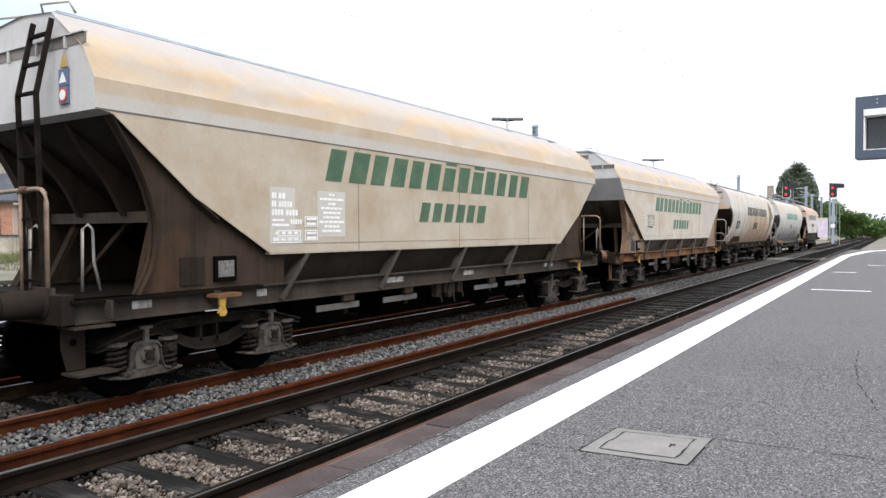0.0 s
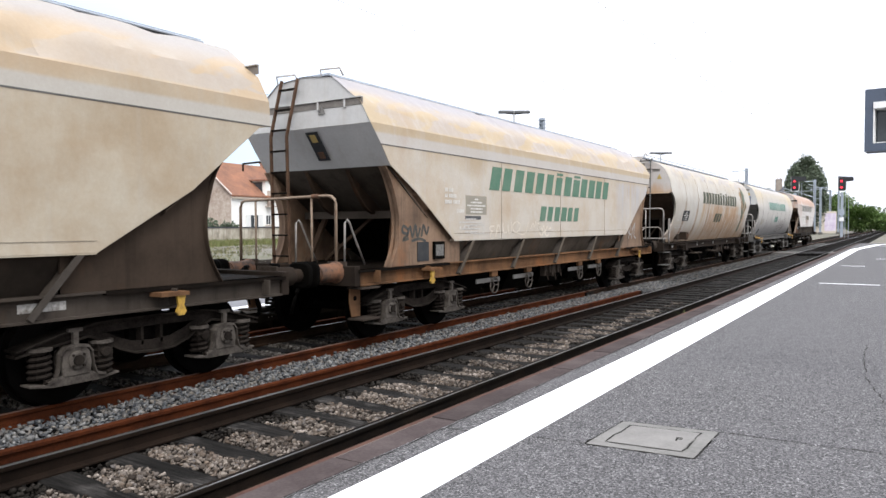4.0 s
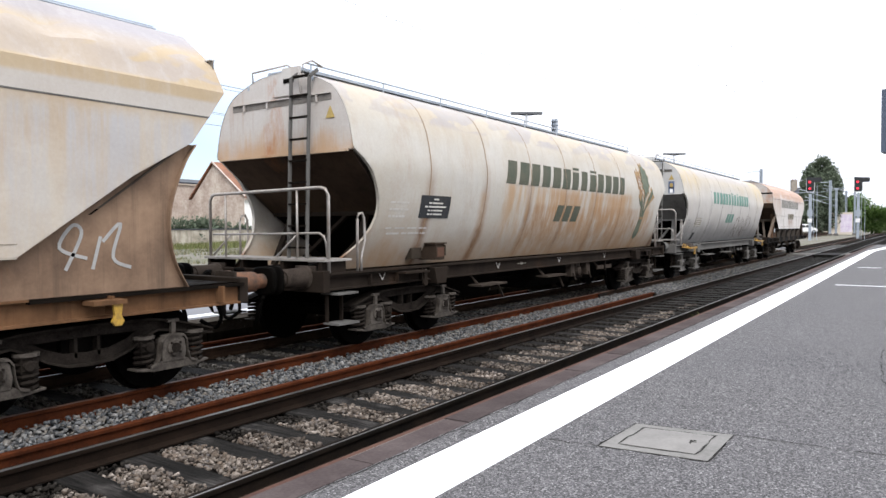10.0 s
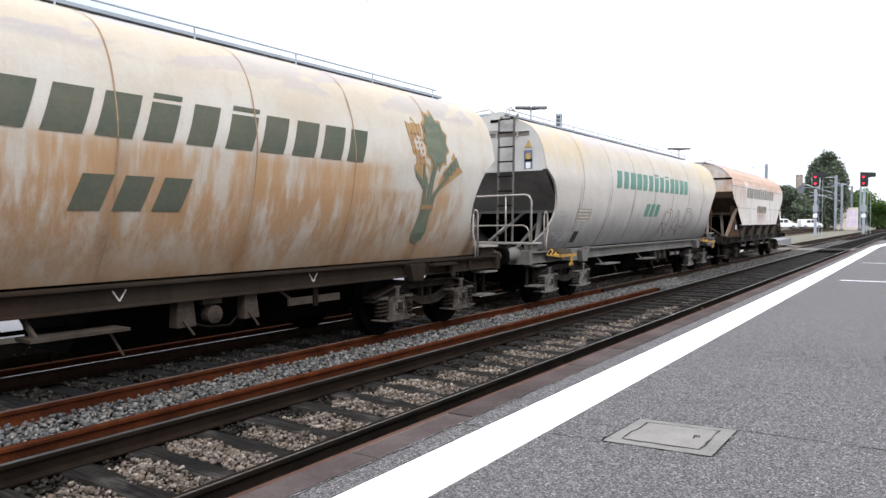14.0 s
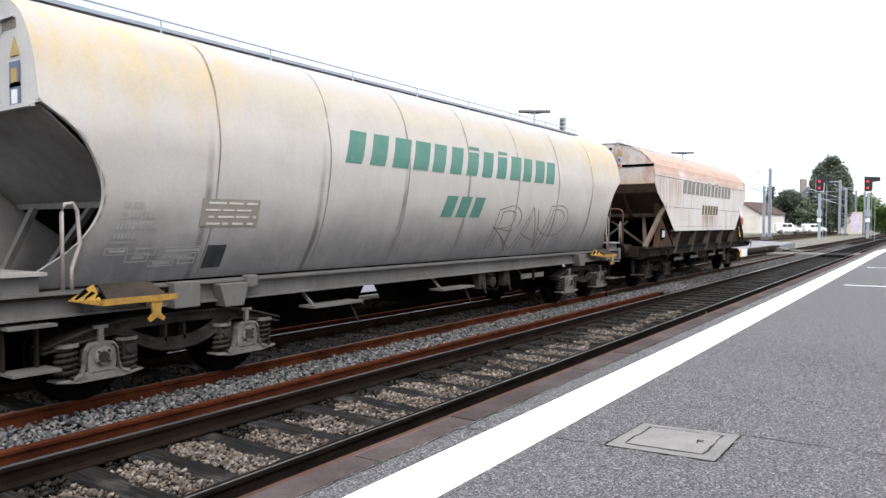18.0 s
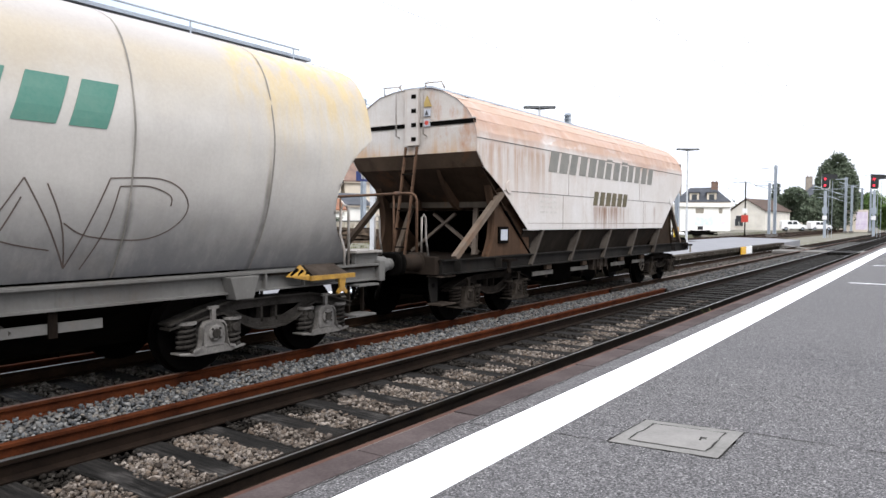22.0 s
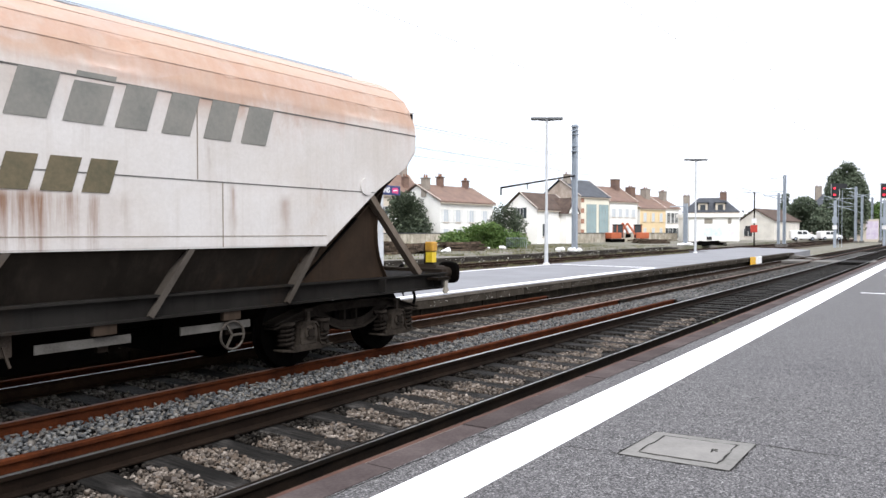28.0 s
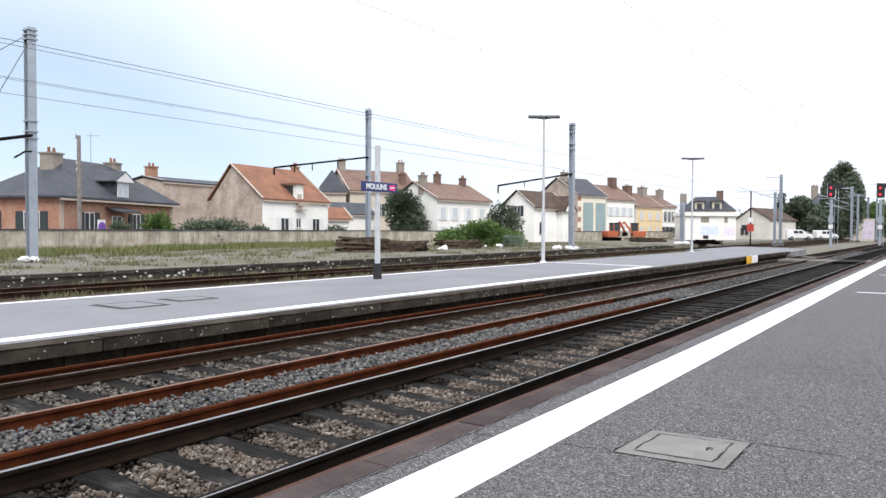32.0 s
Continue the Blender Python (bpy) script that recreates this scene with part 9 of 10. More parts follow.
for u in (3.4, 7.4):
    dd = part("dormer", Geo().box(u, u + 2.2, 0.3, 4.0, 6.7, 8.9), M["w_beige"], h7)
    part("dormer_window", Geo().box(u + 0.5, u + 1.7, 0.26, 0.298, 7.0, 8.5), M["glass_dark"], dd)
    part("dormer_roof", Geo().box(u - 0.3, u + 2.5, 0.0, 4.0, 8.9, 9.15), M["slate"], dd)
chimney(h7, 0.6, 4.5, 7.0, 10.9, 1.6, "stack")
chimney(h7, 9.2, 4.5, 8.6, 11.6, 1.6, "tile_brown")

wb = thing("relay_building", "white flat-roofed railway building with graffiti", "building", pose(-36.25, 122.76, 0, 0, 0, 35.4))
part("wall", Geo().box(0, 8.6, 0, 5.5, 0.0, 4.3), M["w_white"], wb, "white walls")
part("flat_roof", Geo().box(-0.3, 8.9, -0.4, 6.0, 4.3, 4.95), M["w_white"], wb, "thick white roof slab", bevel=0.03)
part("louvre", Geo().box(2.6, 4.0, -0.03, -0.002, 3.2, 4.1), M["panel_grey"], wb)
part("louvre", Geo().box(6.6, 7.2, -0.03, -0.002, 3.2, 4.1), M["panel_grey"], wb)
part("vent", Geo().box(3.0, 3.9, -0.03, -0.002, 0.4, 1.0), M["panel_black"], wb)
part("graffiti_patch", Geo().box(2.5, 5.6, -0.02, -0.002, 1.1, 2.6), plain("faded blue graffiti paint", (0.45, 0.55, 0.72), (0.72, 0.74, 0.78), 1.4, 0.8, fine=6), wb, "pale blue painted scrawl")
part("graffiti_patch", Geo().box(6.6, 8.3, -0.02, -0.002, 0.9, 2.4), plain("faded violet graffiti paint", (0.62, 0.52, 0.66), (0.76, 0.73, 0.76), 1.6, 0.8, fine=6), wb, "pale violet painted scrawl")
shd = house("beige goods shed with a grey roof", -33.47, 146.2, -10, 6.6, 13, 3.9, 6.2, "w_pale", "tile_dark", ridge="y", skew=0.45)
window(shd, "front", 0.9, 1.0, 1.6, 1.4, 0, glass="glass_dark")
shd2 = house("far house roof among the trees", -28.0, 200.0, 20, 14.0, 10, 8.0, 11.5, "w_beige", "slate", hip=3)
chimney(shd2, 2.0, 5.0, 10.0, 13.5, 1.4, "stack")

# yard wall of rendered blocks, in three bays
yw = thing("yard_wall", "long stained cement-rendered boundary wall", "wall", kind="structure")
pts = [(-36.5, -10.0), (-42.2, 20.5), (-45.2, 34.8), (-48.5, 51.0), (-49.5, 64.0), (-46.0, 78.0), (-41.5, 92.0), (-43.0, 110.0), (-40.0, 128.0)]
for (xa, ya), (xb, yb_) in zip(pts, pts[1:]):
    ln = math.dist((xa, ya), (xb, yb_))
    ang = math.degrees(math.atan2(yb_ - ya, xb - xa))
    part("wall_bay", Geo().box(0, ln, -0.14, 0.14, -0.1, 1.58), M["wall_render"], yw, at=pose(xa, ya, 0, 0, 0, ang))
    part("coping", Geo().box(0, ln, -0.2, 0.2, 1.582, 1.66), M["slate"], yw, "dark coping", at=pose(xa, ya, 0, 0, 0, ang))

M["pole_grey"] = plain("weathered grey pole wood", (0.24, 0.215, 0.20), (0.13, 0.115, 0.105), 3, 0.9, 0, 0.4, 20)
up = thing("telegraph_pole", "weathered wooden telegraph pole beside the brick house", "pole", pose(-44.3, 23.1, 0))
part("pole", Geo().tube([(0, 0, 0), (0, 0, 7.5)], [0.15, 0.11], 10), M["pole_grey"], up)
for i in range(5):
    part("insulator", Geo().disc((-0.2, 0, 5.4 + i * 0.42), "z", 0.07, 0.14, 8), M["white"], up)
part("hook", Geo().tube([(0, 0, 7.4), (-0.3, 0, 7.6), (-0.35, 0, 7.3)], 0.04, 6), M["galv"], up)
bb = thing("door_banner", "violet and white enamel sign by the house door", "sign", pose(-47.2, 25.6, 0, 0, 0, 116.7))
part("panel", Geo().box(0, 0.8, -0.3, -0.25, 0.6, 2.3), M["white"], bb)
part("disc", Geo().disc((0.4, -0.32, 1.75), "y", 0.4, 0.03, 20), plain("violet enamel", (0.16, 0.06, 0.35), (0.2, 0.08, 0.4), 4, 0.5), bb)


# ---- green things ----
def leaf_mat(name, a, b, c):
    m, nt, bsdf = nodes_of(name)
    geo = nt.nodes.new("ShaderNodeNewGeometry")
    nt.links.new(ramp_of(nt, geo.outputs["Random Per Island"], [(0.0, a), (0.5, b), (1.0, c)]), bsdf.inputs["Base Color"])
    bsdf.inputs["Roughness"].default_value = 0.65
    bsdf.inputs["Specular IOR Level"].default_value = 0.25
    return m


M["leaf"] = leaf_mat("green leaves", (0.0527, 0.0726, 0.0468), (0.093, 0.1188, 0.0756), (0.1426, 0.165, 0.1188))
M["leaf_bright"] = leaf_mat("bright green leaves", (0.045, 0.088, 0.022), (0.081, 0.136, 0.033), (0.126, 0.176, 0.055))
M["leaf_dark"] = leaf_mat("dark evergreen leaves", (0.03, 0.04, 0.026), (0.055, 0.072, 0.045), (0.10, 0.12, 0.075))
M["grass"] = leaf_mat("rough grass", (0.07, 0.085, 0.026), (0.125, 0.14, 0.045), (0.21, 0.20, 0.095))
M["weed_dry"] = leaf_mat("dry olive weeds", (0.055, 0.060, 0.026), (0.115, 0.112, 0.055), (0.20, 0.18, 0.10))
M["bark"] = plain("bark", (0.09, 0.07, 0.055), (0.05, 0.04, 0.032), 4, 0.9, 0, 0.5, 20)


def quads(centres, size, seed):
    rs = np.random.RandomState(seed)
    n = len(centres)
    u = rs.normal(size=(n, 3))
    u /= np.linalg.norm(u, axis=1)[:, None]
    v = np.cross(u, rs.normal(size=(n, 3)))
    v /= np.linalg.norm(v, axis=1)[:, None]
    s = (size * rs.uniform(0.5, 1.3, n))[:, None]
    p = np.stack([centres - u * s, centres - v * s * 0.6, centres + u * s, centres + v * s * 0.6], 1).reshape(-1, 3)
    me = bpy.data.meshes.new("leaves")
    me.vertices.add(len(p))
    me.vertices.foreach_set("co", p.ravel().astype(np.float32))
    me.loops.add(len(p))
    me.loops.foreach_set("vertex_index", np.arange(len(p), dtype=np.int32))
    me.polygons.add(n)
    me.polygons.foreach_set("loop_start", (np.arange(n) * 4).astype(np.int32))
    me.update(calc_edges=True)
    return me


def crown_points(blobs, n, seed):
    """Points in the outer part of lumpy clumps; blobs: centre x, y, z and radii x, y, z."""
    rs = np.random.RandomState(seed)
    vol = np.array([b[3] * b[4] * b[5] for b in blobs]) ** 0.67
    out = []
    for b, k in zip(blobs, (vol / vol.sum() * n).astype(int)):
        d = rs.normal(size=(k, 3))
        d /= np.linalg.norm(d, axis=1)[:, None]
        lump = 1 + 0.22 * np.sin(d[:, 0] * 7 + b[0]) * np.sin(d[:, 1] * 6 + b[1]) * np.sin(d[:, 2] * 8)
        r = rs.uniform(0.02, 1.0, k) ** 0.5 * lump
        out.append(np.array(b[:3]) + d * r[:, None] * np.array(b[3:6]))
    return np.concatenate(out)


def tree(name, label, category, x, y, blobs, n, size, mat, trunk=None, seed=0, group=""):
    tr_ = thing(name, label, category, pose(x, y, 0), group)
    part("crown", quads(crown_points(blobs, n, seed), size, seed), M[mat], tr_, "uneven leafy crown")
    if trunk:
        z1, r = trunk
        g = Geo().tube([(0, 0, 0), (0.05, 0, z1 * 0.5), (-0.05, 0.05, z1)], [r, r * 0.75, r * 0.4], 10)
        part("trunk", g, M["bark"], tr_)
        for b in blobs[:6]:
            part("limb", Geo().tube([(0, 0, z1 * 0.55), (b[0] * 0.5, b[1] * 0.5, (z1 * 0.55 + b[2]) / 2), (b[0], b[1], b[2])], [r * 0.5, r * 0.3, r * 0.12], 7), M["bark"], tr_)
    return tr_


rnd = random.Random(5)
tree("tree", "large leafy green tree behind the signals", "tree", -18.0, 169.0, [(0.4, 0, 14.2, 1.87, 2.34, 2.2), (-1.45, 0, 12.6, 1.73, 2.16, 2.4), (2.11, 0, 12.2, 1.66, 2.07, 2.4), (-2.64, 0, 10.2, 1.22, 1.98, 2.6), (3.3, 0, 9.6, 1.15, 1.98, 2.8), (0.33, -1, 10.4, 2.02, 2.34, 2.6), (-1.72, -1, 7.6, 1.73, 1.98, 3), (1.91, -1, 7.2, 1.73, 1.98, 3), (-3.3, 0, 6.6, 0.86, 1.44, 2.6), (3.7, 0, 6, 0.94, 1.44, 3), (0, -1.2, 5.2, 1.73, 1.8, 3), (-2.24, 0, 3.4, 1.73, 1.62, 2.6), (2.51, 0, 3, 1.58, 1.62, 2.6), (0, 0, 2.2, 2.16, 1.8, 2)], 24000, 0.24, "leaf", (9.0, 0.45), 1)
tree("tree", "rounded green tree beside the large one", "tree", -25.5, 165.0, [(0, 0, 5.0, 3.6, 3, 3.4), (-3.5, 0, 3.8, 2.8, 2.6, 2.8), (3.4, 0, 4.2, 2.8, 2.6, 3.0), (0.6, 0, 7.4, 2.2, 2.2, 1.8)], 16000, 0.3, "leaf", (5.0, 0.3), 2)
tree("tree", "dark conifer by the shed", "tree", -29.5, 170.0, [(0, 0, 7.0, 1.6, 1.6, 1.6), (0, 0, 9.0, 1.0, 1.0, 1.6), (0, 0, 4.5, 2.2, 2.2, 2.2)], 2500, 0.25, "leaf_dark", (8.0, 0.25), 3)
tree("shrub", "bright green bushes behind the far signal", "bush", -8.5, 190.0, [(0, 0, 3.0, 4.5, 3, 3.2), (-4, 0, 5.0, 3.0, 3, 4.0), (5, 0, 2.0, 3, 3, 2.2), (-8, 0, 4.0, 4, 3, 4.4)], 18000, 0.3, "leaf_bright", None, 4)
tree("tree", "dark green tree among the houses", "tree", -53.0, 66.5, [(0, 0, 3.8, 2.4, 2.2, 2.6), (1.0, 0, 2.2, 2.6, 2.0, 2.0), (-0.6, 0, 5.2, 1.6, 1.6, 1.4)], 11000, 0.16, "leaf_dark", (4.0, 0.2), 5)
tree("shrub", "dark rounded garden shrub behind the wall", "bush", -40.6, 68.9, [(0, 0, 3.2, 1.7, 1.7, 1.7), (1.2, 0.3, 2.4, 1.2, 1.2, 1.4), (-1.2, 0, 2.4, 1.2, 1.2, 1.6)], 6000, 0.11, "leaf_dark", (2.0, 0.15), 6)
tree("shrub", "large bright green bush before the wall", "bush", -35.3, 55.8, [(0, 0, 1.2, 2.6, 2.2, 1.3), (-2.2, -1.4, 0.9, 1.8, 1.6, 1.0), (2.0, 1.4, 0.9, 1.8, 1.6, 1.0), (0.5, 0, 1.9, 1.5, 1.4, 0.8)], 14000, 0.12, "leaf_bright", None, 7)
for i, (x, y, r, z) in enumerate(((-43.6, 29.4, 1.1, 2.3), (-44.6, 33.4, 1.5, 1.9), (-45.0, 35.6, 1.3, 2.0), (-46.3, 37.8, 1.7, 2.0), (-46.5, 41.0, 1.0, 1.6), (-49.5, 53.0, 1.8, 1.7), (-43.5, 26.5, 0.8, 1.7))):
    tree("shrub", "garden bush showing over the wall", "bush", x - 2.1, y, [(0, 0, z * 0.7, r, r, z * 0.6), (r * 0.6, r * 0.3, z * 0.5, r * 0.7, r * 0.7, z * 0.4)], 4200, 0.10, "leaf_bright" if i == 0 else "leaf", None, 20 + i, "garden bushes")
tree("tree", "far leafy tree crown beyond the brick house", "tree", -75.0, 22.0, [(0, 0, 5.5, 3, 3, 3), (0, 4, 4.5, 3, 3, 3)], 4000, 0.2, "leaf", (4, 0.25), 31)
tree("far_woods", "far line of trees along the horizon", "woods", -40.0, 330.0, [(i * 9 - 150, rnd.uniform(-10, 10), 4, 7, 5, rnd.uniform(4, 8)) for i in range(36)], 14000, 0.7, "leaf", None, 32)

rs_ = np.random.RandomState(9)


def blades(name, label, pts_xy, z, h, seed, mat="grass"):
    rs = np.random.RandomState(seed)
    n = len(pts_xy)
    base = np.concatenate([pts_xy, np.full((n, 1), z)], 1)
    a = rs.uniform(0, np.pi, n)
    hh = h * rs.uniform(0.35, 1.2, n)
    w = 0.018 + 0.02 * rs.rand(n)
    dx = np.stack([np.cos(a) * w, np.sin(a) * w, np.zeros(n)], 1)
    tip = base + np.stack([rs.normal(0, 0.35, n) * hh, rs.normal(0, 0.35, n) * hh, hh], 1)
    p = np.stack([base - dx, base + dx, tip], 1).reshape(-1, 3)
    me = bpy.data.meshes.new(name)
    me.vertices.add(len(p))
    me.vertices.foreach_set("co", p.ravel().astype(np.float32))
    me.loops.add(len(p))
    me.loops.foreach_set("vertex_index", np.arange(len(p), dtype=np.int32))
    me.polygons.add(n)
    me.polygons.foreach_set("loop_start", (np.arange(n) * 3).astype(np.int32))
    me.update(calc_edges=True)
    return tagged(part(name, me, M[mat]), label, "grass", kind="stuff")


t_ = rs_.rand(60000)
yy = -6 + 66 * t_
wall_x = np.interp(yy, [p[1] for p in pts], [p[0] for p in pts])
off = rs_.rand(60000) ** 2.4 * 11
patch = np.sin(yy * 0.7 + off) * 0.5 + np.sin(yy * 0.23 - off * 0.6) * 0.5
keep = rs_.rand(60000) < np.clip(0.85 - off / 5 + 0.6 * patch, 0.01, 1)
blades("grass", "rough weedy grass below the boundary wall", np.stack([wall_x + 0.25 + off, yy], 1)[keep], 0.2, 0.5, 11)
tuft = np.stack([rs_.uniform(-40, -23.8, 900), rs_.uniform(0, 80, 900)], 1)
near_wall = rs_.rand(900) < 0.25 + 0.75 * (-23.8 - tuft[:, 0]) / 16
spots = (tuft[near_wall][:, None, :] + rs_.normal(0, 0.32, (near_wall.sum(), 34, 2))).reshape(-1, 2)
blades("grass", "tufts of dry weeds on the yard ground", spots[spots[:, 0] < -23.75], 0.19, 0.17, 12, "weed_dry")
tuft = np.stack([rs_.choice([-15.3, -18.7, -22.6], 420) + rs_.normal(0, 0.35, 420), rs_.uniform(2, 75, 420)], 1)
blades("weeds", "weeds growing between the yard tracks", (tuft[:, None, :] + rs_.normal(0, 0.16, (420, 22, 2))).reshape(-1, 2), -0.17, 0.2, 14, "weed_dry")
cl = np.concatenate([np.array([-3.02, 7.9 + k]) + rs_.normal(0, (0.03, 0.12), (50, 2)) for k in (4.4,)])
blades("weeds", "tuft of green weeds at the platform edge", cl, -0.05, 0.24, 13)


# ---- yard clutter ----
M["old_timber"] = plain("weathered timber", (0.115, 0.085, 0.062), (0.028, 0.021, 0.016), 3, 0.9, 0, 0.5, 22, vary=0.9)
def pile(name, label, x, y, yaw, n, ln, spread, seed, mat="old_timber"):
    r = random.Random(seed)
    pl = thing(name, label, "timber pile", pose(x, y, 0.2, 0, 0, yaw), "scrap piles")
    for i in range(n):
        lay = i // 7
        me = Geo().box(-ln / 2, ln / 2, -0.12, 0.12, -0.075, 0.075)
        part("old_sleeper", me, M[mat], pl, at=pose(r.uniform(-0.6, 0.6), r.uniform(-spread, spread) * (1 - lay * 0.13), 0.08 + lay * 0.135, 0, r.uniform(-4, 4), r.uniform(-22, 22)))
    return pl


pile("sleeper_pile", "heap of old dark wooden sleepers in the yard", -31.8, 35.8, 55, 44, 2.8, 1.35, 1)
pile("sleeper_pile", "second heap of old wooden sleepers", -31.0, 38.9, 40, 34, 2.4, 1.2, 2)
pile("scrap_pile", "low heap of rusty rails and timber", -32.2, 47.6, 50, 34, 2.8, 1.3, 3)
pile("scrap_pile", "heap of dark scrap timber by the excavator", -33.0, 94.0, 70, 26, 4.5, 1.6, 4)
pile("scrap_pile", "dark heap of scrap near the white building", -23.5, 87.0, 40, 18, 3.0, 1.2, 5, "black")


def bags(x, y, seed, n=6):
    r = random.Random(seed)
    for i in range(n):
        s = r.uniform(0.18, 0.34)
        me = bpy.data.meshes.new("bag")
        v = ICO_V * np.random.RandomState(seed * 10 + i).uniform(0.75, 1.15, (12, 1)) * np.array([s, s, s * 0.75])
        me.from_pydata([tuple(p) for p in v], [], [tuple(f) for f in ICO_F.tolist()])
        ob = part("rubble_bag", me, M["white"], at=pose(x + r.uniform(-0.8, 0.8), y + r.uniform(-0.8, 0.8), 0.2 + s * 0.5))
        tagged(ob, "white plastic rubble bag on the yard ground", "bag", "white bags")


bags(-23.9, 50.6, 1, 8)
bags(-24.6, 81.6, 2, 8)
bags(-32.6, 15.2, 3, 2)
bags(-32.0, 52.5, 4, 3)
bags(-30.5, 42.0, 5, 3)


def excavator(x, y, yaw):
    ex = thing("mini_excavator", "small orange tracked excavator parked in the yard", "excavator", pose(x, y, 0.2, 0, 0, yaw), "excavators")
    org = M["orange"]
    for s in (-0.75, 0.75):
        part("crawler_track", Geo().extrude([(-1.1, 0.05), (1.1, 0.05), (1.3, 0.3), (1.1, 0.55), (-1.1, 0.55), (-1.3, 0.3)], "y", s - 0.2, s + 0.2), M["black"], ex, bevel=0.03)
    part("body", Geo().box(-1.2, 0.7, -0.85, 0.85, 0.6, 1.5), org, ex, "orange engine cover", bevel=0.08)
    cab = part("cab", Geo().box(-0.1, 1.0, -0.8, 0.2, 0.7, 2.6), M["glass_dark"], ex, "glazed cab", bevel=0.04)
    part("cab_roof", Geo().box(-0.2, 1.1, -0.9, 0.3, 2.6, 2.72), M["dark"], cab)
    for a, b in ((-0.1, -0.8), (1.0, -0.8), (-0.1, 0.2), (1.0, 0.2)):
        part("pillar", Geo().box(a - 0.05, a + 0.05, b - 0.05, b + 0.05, 0.7, 2.6), org, cab)
    part("boom", Geo().bar((0.8, 0.5, 1.2), (2.0, 0.5, 2.9), 0.2, 0.3), org, ex)
    part("dipper", Geo().bar((2.0, 0.5, 2.9), (3.0, 0.5, 1.3), 0.16, 0.24), org, ex)
    part("bucket", Geo().extrude([(2.8, 1.3), (3.2, 1.3), (3.3, 0.8), (2.7, 0.7)], "y", 0.2, 0.8), M["dark"], ex)


M["orange"] = plain("orange machine paint", (0.45, 0.115, 0.045), (0.33, 0.08, 0.035), 3, 0.5)
excavator(-41.0, 101.5, 60)
excavator(-38.0, 104.5, 200)


def van(x, y, yaw, label, tone, s=1.0):
    vn = thing("van", label, "van", pose(x, y, 0.18, 0, 0, yaw), "parked vehicles")
    out = [(-2.2, 0.35), (-2.25, 0.9), (-2.2, 1.8), (-2.0, 1.9), (0.4, 1.9), (1.25, 1.2), (2.1, 1.02), (2.25, 0.8), (2.25, 0.35)]
    part("body", Geo().extrude([(a * s, b * s) for a, b in out], "y", -0.88 * s, 0.88 * s), M[tone], vn, "white painted body", bevel=0.08)
    for yy_ in (-0.885 * s, 0.885 * s):
        for a, b in ((-0.2, 0.55), (-1.1, -0.3)):
            part("side_window", Geo().extrude([(a * s, 1.2 * s), (b * s, 1.2 * s), ((b - 0.1) * s, 1.7 * s), (a * s, 1.72 * s)], "y", yy_ - 0.012, yy_ + 0.012), M["glass_dark"], vn)
    part("windscreen", Geo().loft([[(1.2 * s, -0.75, 1.27 * s), (1.2 * s, 0.75, 1.27 * s), (0.5 * s, 0.7, 1.84 * s), (0.5 * s, -0.7, 1.84 * s)], [(1.23 * s, -0.75, 1.3 * s), (1.23 * s, 0.75, 1.3 * s), (0.53 * s, 0.7, 1.87 * s), (0.53 * s, -0.7, 1.87 * s)]]), M["glass_dark"], vn)
    for a in (-1.4, 1.45):
        for yy_ in (-0.85 * s, 0.85 * s):
            wh = part("wheel", Geo().disc((a * s, yy_, 0.33), "y", 0.33, 0.2, 18), M["black"], vn, "black tyre")
            part("rim", Geo().disc((a * s, yy_ * 1.13, 0.33), "y", 0.18, 0.02, 12), M["galv"], wh)
    return vn


van(-22.5, 147.5, 22, "white delivery van parked at the shed", "white")
van(-19.0, 155.0, 35, "white car parked behind the van", "white", 0.95)
van(-36.5, 160.5, 15, "white car by the goods shed", "white", 0.9)
van(-28.8, 158.0, 60, "blue car beside the shed", "sign_blue", 0.9)

hb = thing("crowd_barrier", "steel crowd barrier standing in the yard", "barrier", pose(-31.3, 55.0, 0.2, 0, 0, 60))
part("frame", Geo().tube([(-1, 0, 0), (-1, 0, 1.0), (1, 0, 1.0), (1, 0, 0)], 0.025, 6), M["galv"], hb)
for i in range(9):
    part("bar", Geo().tube([(-0.8 + i * 0.2, 0, 0.2), (-0.8 + i * 0.2, 0, 1.0)], 0.012, 5), M["galv"], hb)
bx = thing("cable_cabinet", "pale cabinet with violet graffiti beside the masts", "cabinet", pose(-13.8, 168.5, 0, 0, 0, 5))
part("cabinet", Geo().box(-2.0, 2.0, 0, 1.2, -0.2, 4.4), M["w_beige"], bx, bevel=0.05)
part("graffiti_patch", Geo().box(-0.2, 1.9, -0.03, -0.002, 0.3, 4.0), plain("violet graffiti paint", (0.45, 0.36, 0.5), (0.62, 0.58, 0.62), 1.1, 0.8, fine=5), bx, "faded violet scrawl")
cr = thing("concrete_ramp", "sloping pale concrete ramp at the platform end", "ramp", pose(-9.8, 55.0, 0))
part("ramp", Geo().extrude([(0, -0.28), (2.6, -0.28), (2.6, -0.2), (0, 0.2)], "y", 0, 1.4), M["cement"], cr)


# pieces laid in numbers: sleepers and platform stones
sleepers(near_track, N_AXIS, SL_N - 14 * STEP, STEP, 106)
sleepers(far_track, F_AXIS, SL_F - 16 * STEP, STEP, 108)


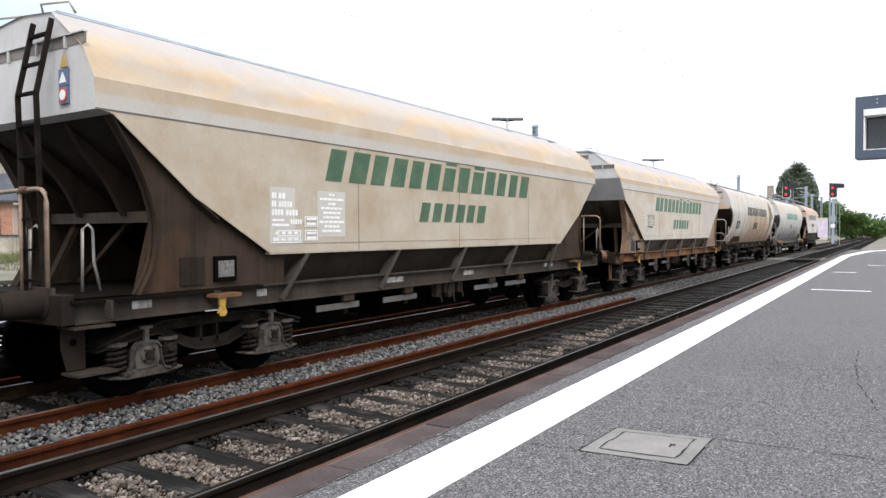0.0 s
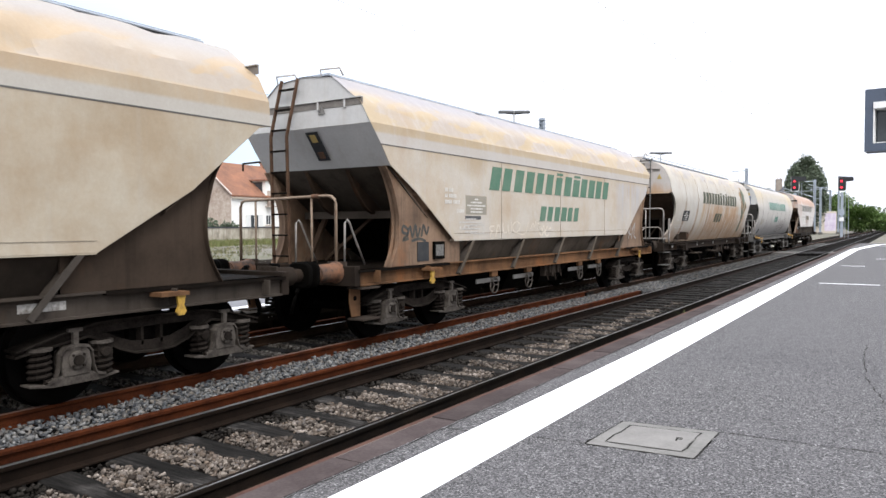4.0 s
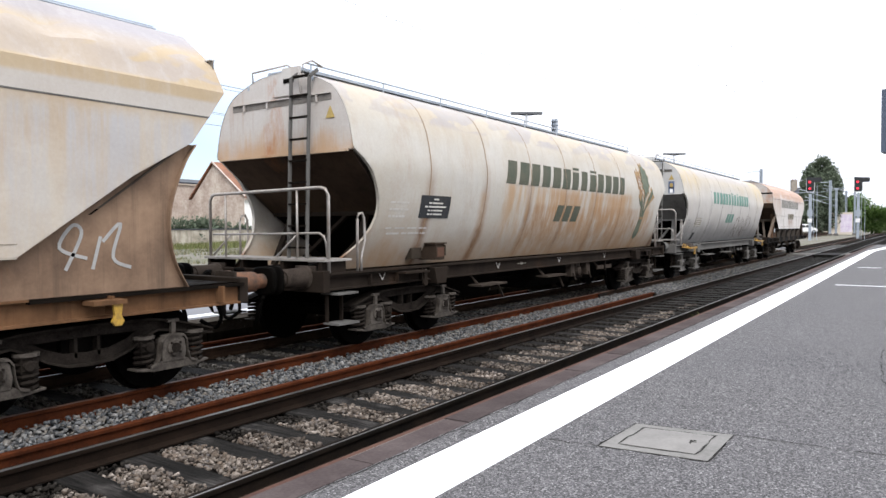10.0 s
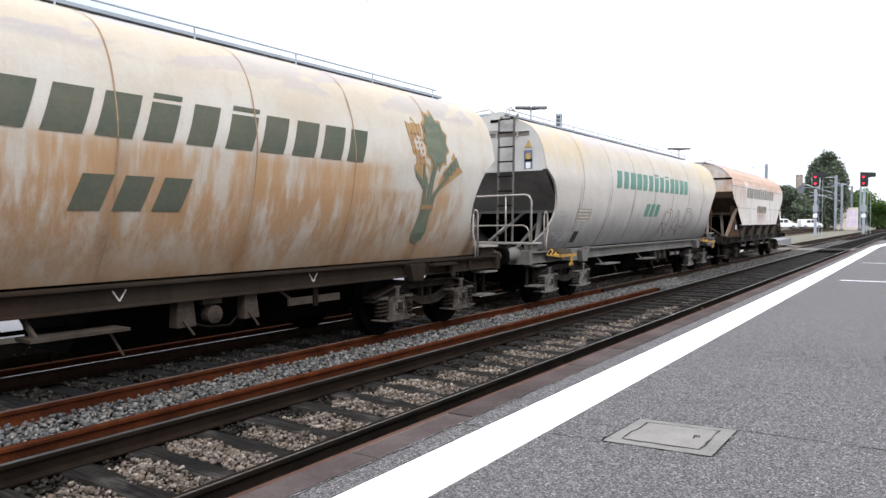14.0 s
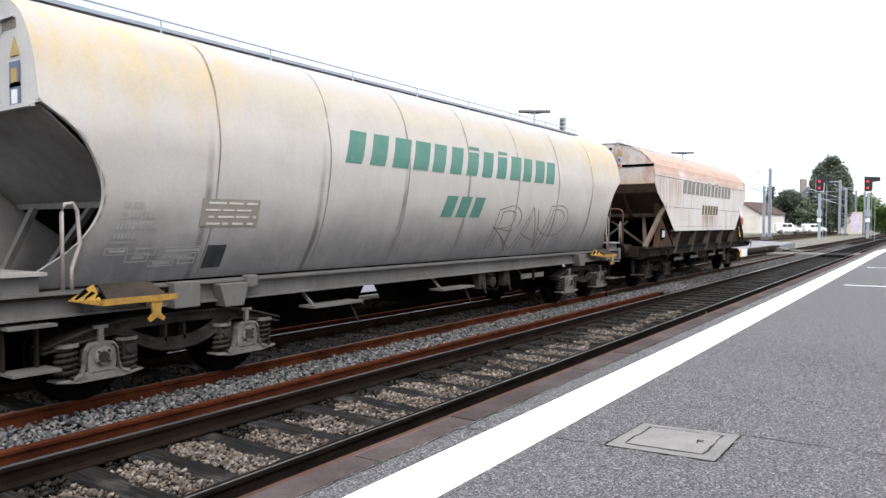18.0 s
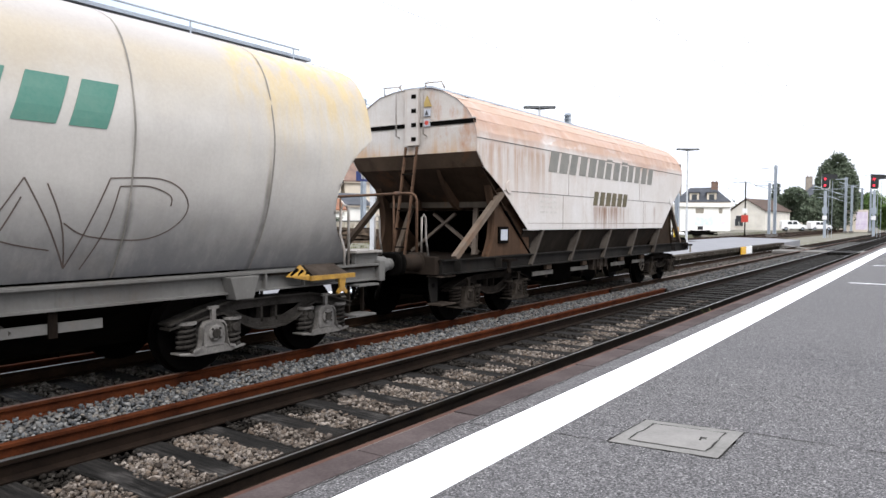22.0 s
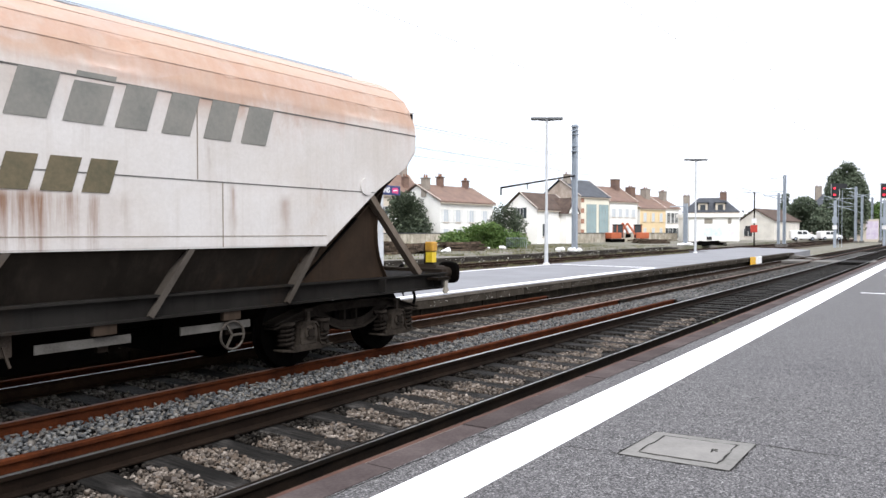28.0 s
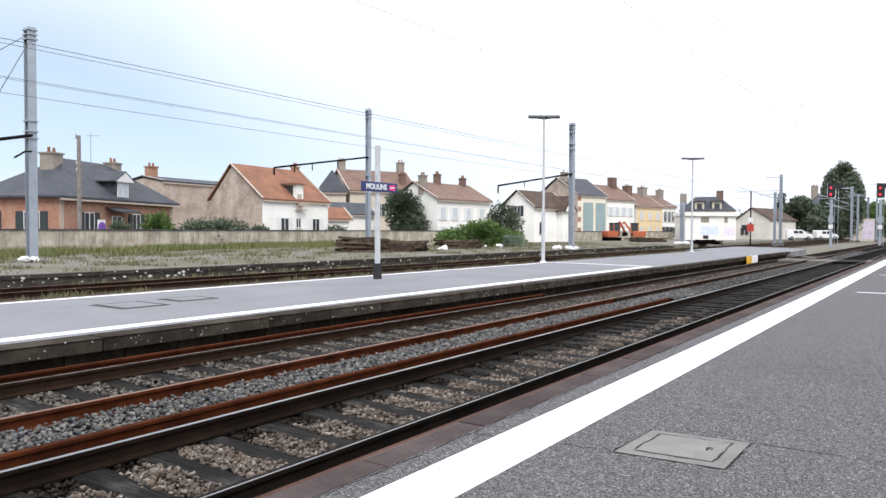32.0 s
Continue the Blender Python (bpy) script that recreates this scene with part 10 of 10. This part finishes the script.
def edging(parent, x0, x1, y0, n, length, z1, z0, mat, name, seed):
    rnd = random.Random(seed)
    meshes = []
    for _ in range(4):
        a, b = rnd.uniform(0, 0.012), rnd.uniform(0, 0.012)
        g = Geo().extrude([(x0 + a, z0), (x1, z0), (x1, z1 - 0.004), (x1 - 0.008, z1), (x0 + a + 0.018, z1 - b * 0.4), (x0 + a, z1 - 0.02)], "y", 0.011, length - 0.011)
        me = g.mesh(name)
        me.materials.append(mat)
        meshes.append(me)
    for i in range(n):
        part(name, meshes[rnd.randrange(4)], mat, parent, at=pose(rnd.uniform(-0.006, 0.006), y0 + i * length, rnd.uniform(-0.003, 0.004)))


M["dark_edge"] = plain("darkened platform edging", (0.055, 0.047, 0.038), (0.022, 0.018, 0.014), 2.5, 0.9, 0, 0.5, 30, vary=0.5)
edging(plat, -2.985, -2.748, -6.6, 62, 1.1, PZ, PZ - 0.085, M["edge_stone"], "edging_stone", 21)
edging(fplat, FE - 0.0, FE - 0.415, -12, 48, 1.42, PZ, PZ - 0.18, M["dark_edge"], "edging_stone", 22)
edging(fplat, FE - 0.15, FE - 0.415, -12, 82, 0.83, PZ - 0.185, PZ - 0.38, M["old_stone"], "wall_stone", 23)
edging(kb, -23.2, -23.63, -12, 85, 1.0, 0.23, 0.122, M["kerb_grey"], "kerb_stone", 25)
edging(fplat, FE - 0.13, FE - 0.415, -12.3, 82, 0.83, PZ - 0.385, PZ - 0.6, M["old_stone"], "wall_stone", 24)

# lichen on the far platform edge and on the yard kerb
def lichen(name, label, x, y0, y1, z0, z1, n, seed, big=0.02):
    r = np.random.RandomState(seed)
    g = Geo()
    for _ in range(n):
        y, z, s = r.uniform(y0, y1), r.uniform(z0, z1), 0.005 + (big - 0.005) * r.rand() ** 2
        k = len(g.v)
        ring = [(x + 0.004, y + s * math.cos(q) * r.uniform(0.5, 1.3), z + s * 0.6 * math.sin(q) * r.uniform(0.5, 1.3)) for q in (0.2, 1.2, 2.3, 3.4, 4.4, 5.4)]
        g.v += ring
        g.f.append(tuple(range(k, k + 6)))
    ob = part(name, g, M["chalk"])
    return tagged(ob, label, "lichen", kind="stuff")


lichen("lichen", "pale lichen specks on the dark platform wall", FE + 0.012, 2, 60, 0.06, 0.225, 500, 3, 0.022)
lichen("lichen", "pale lichen patches on the black yard kerb", -23.17, 2, 70, -0.12, 0.22, 450, 4, 0.085)

for x, y, w, d in ((-12.55, 7.5, 0.9, 0.75), (-12.75, 8.9, 0.55, 0.7)):
    cv = thing("service_cover", "flat worn service cover set in dark asphalt", "manhole cover", pose(x, y, PZ + 0.004), "platform covers")
    part("surround", Geo().box(-w / 2 - 0.12, w / 2 + 0.12, -d / 2 - 0.12, d / 2 + 0.12, -0.003, 0.001), M["patch_tar"], cv, "darker asphalt patch")
    part("plate", Geo().box(-w / 2, w / 2, -d / 2, d / 2, 0.002, 0.008), M["asphalt_far"], cv, bevel=0.002)

motions()
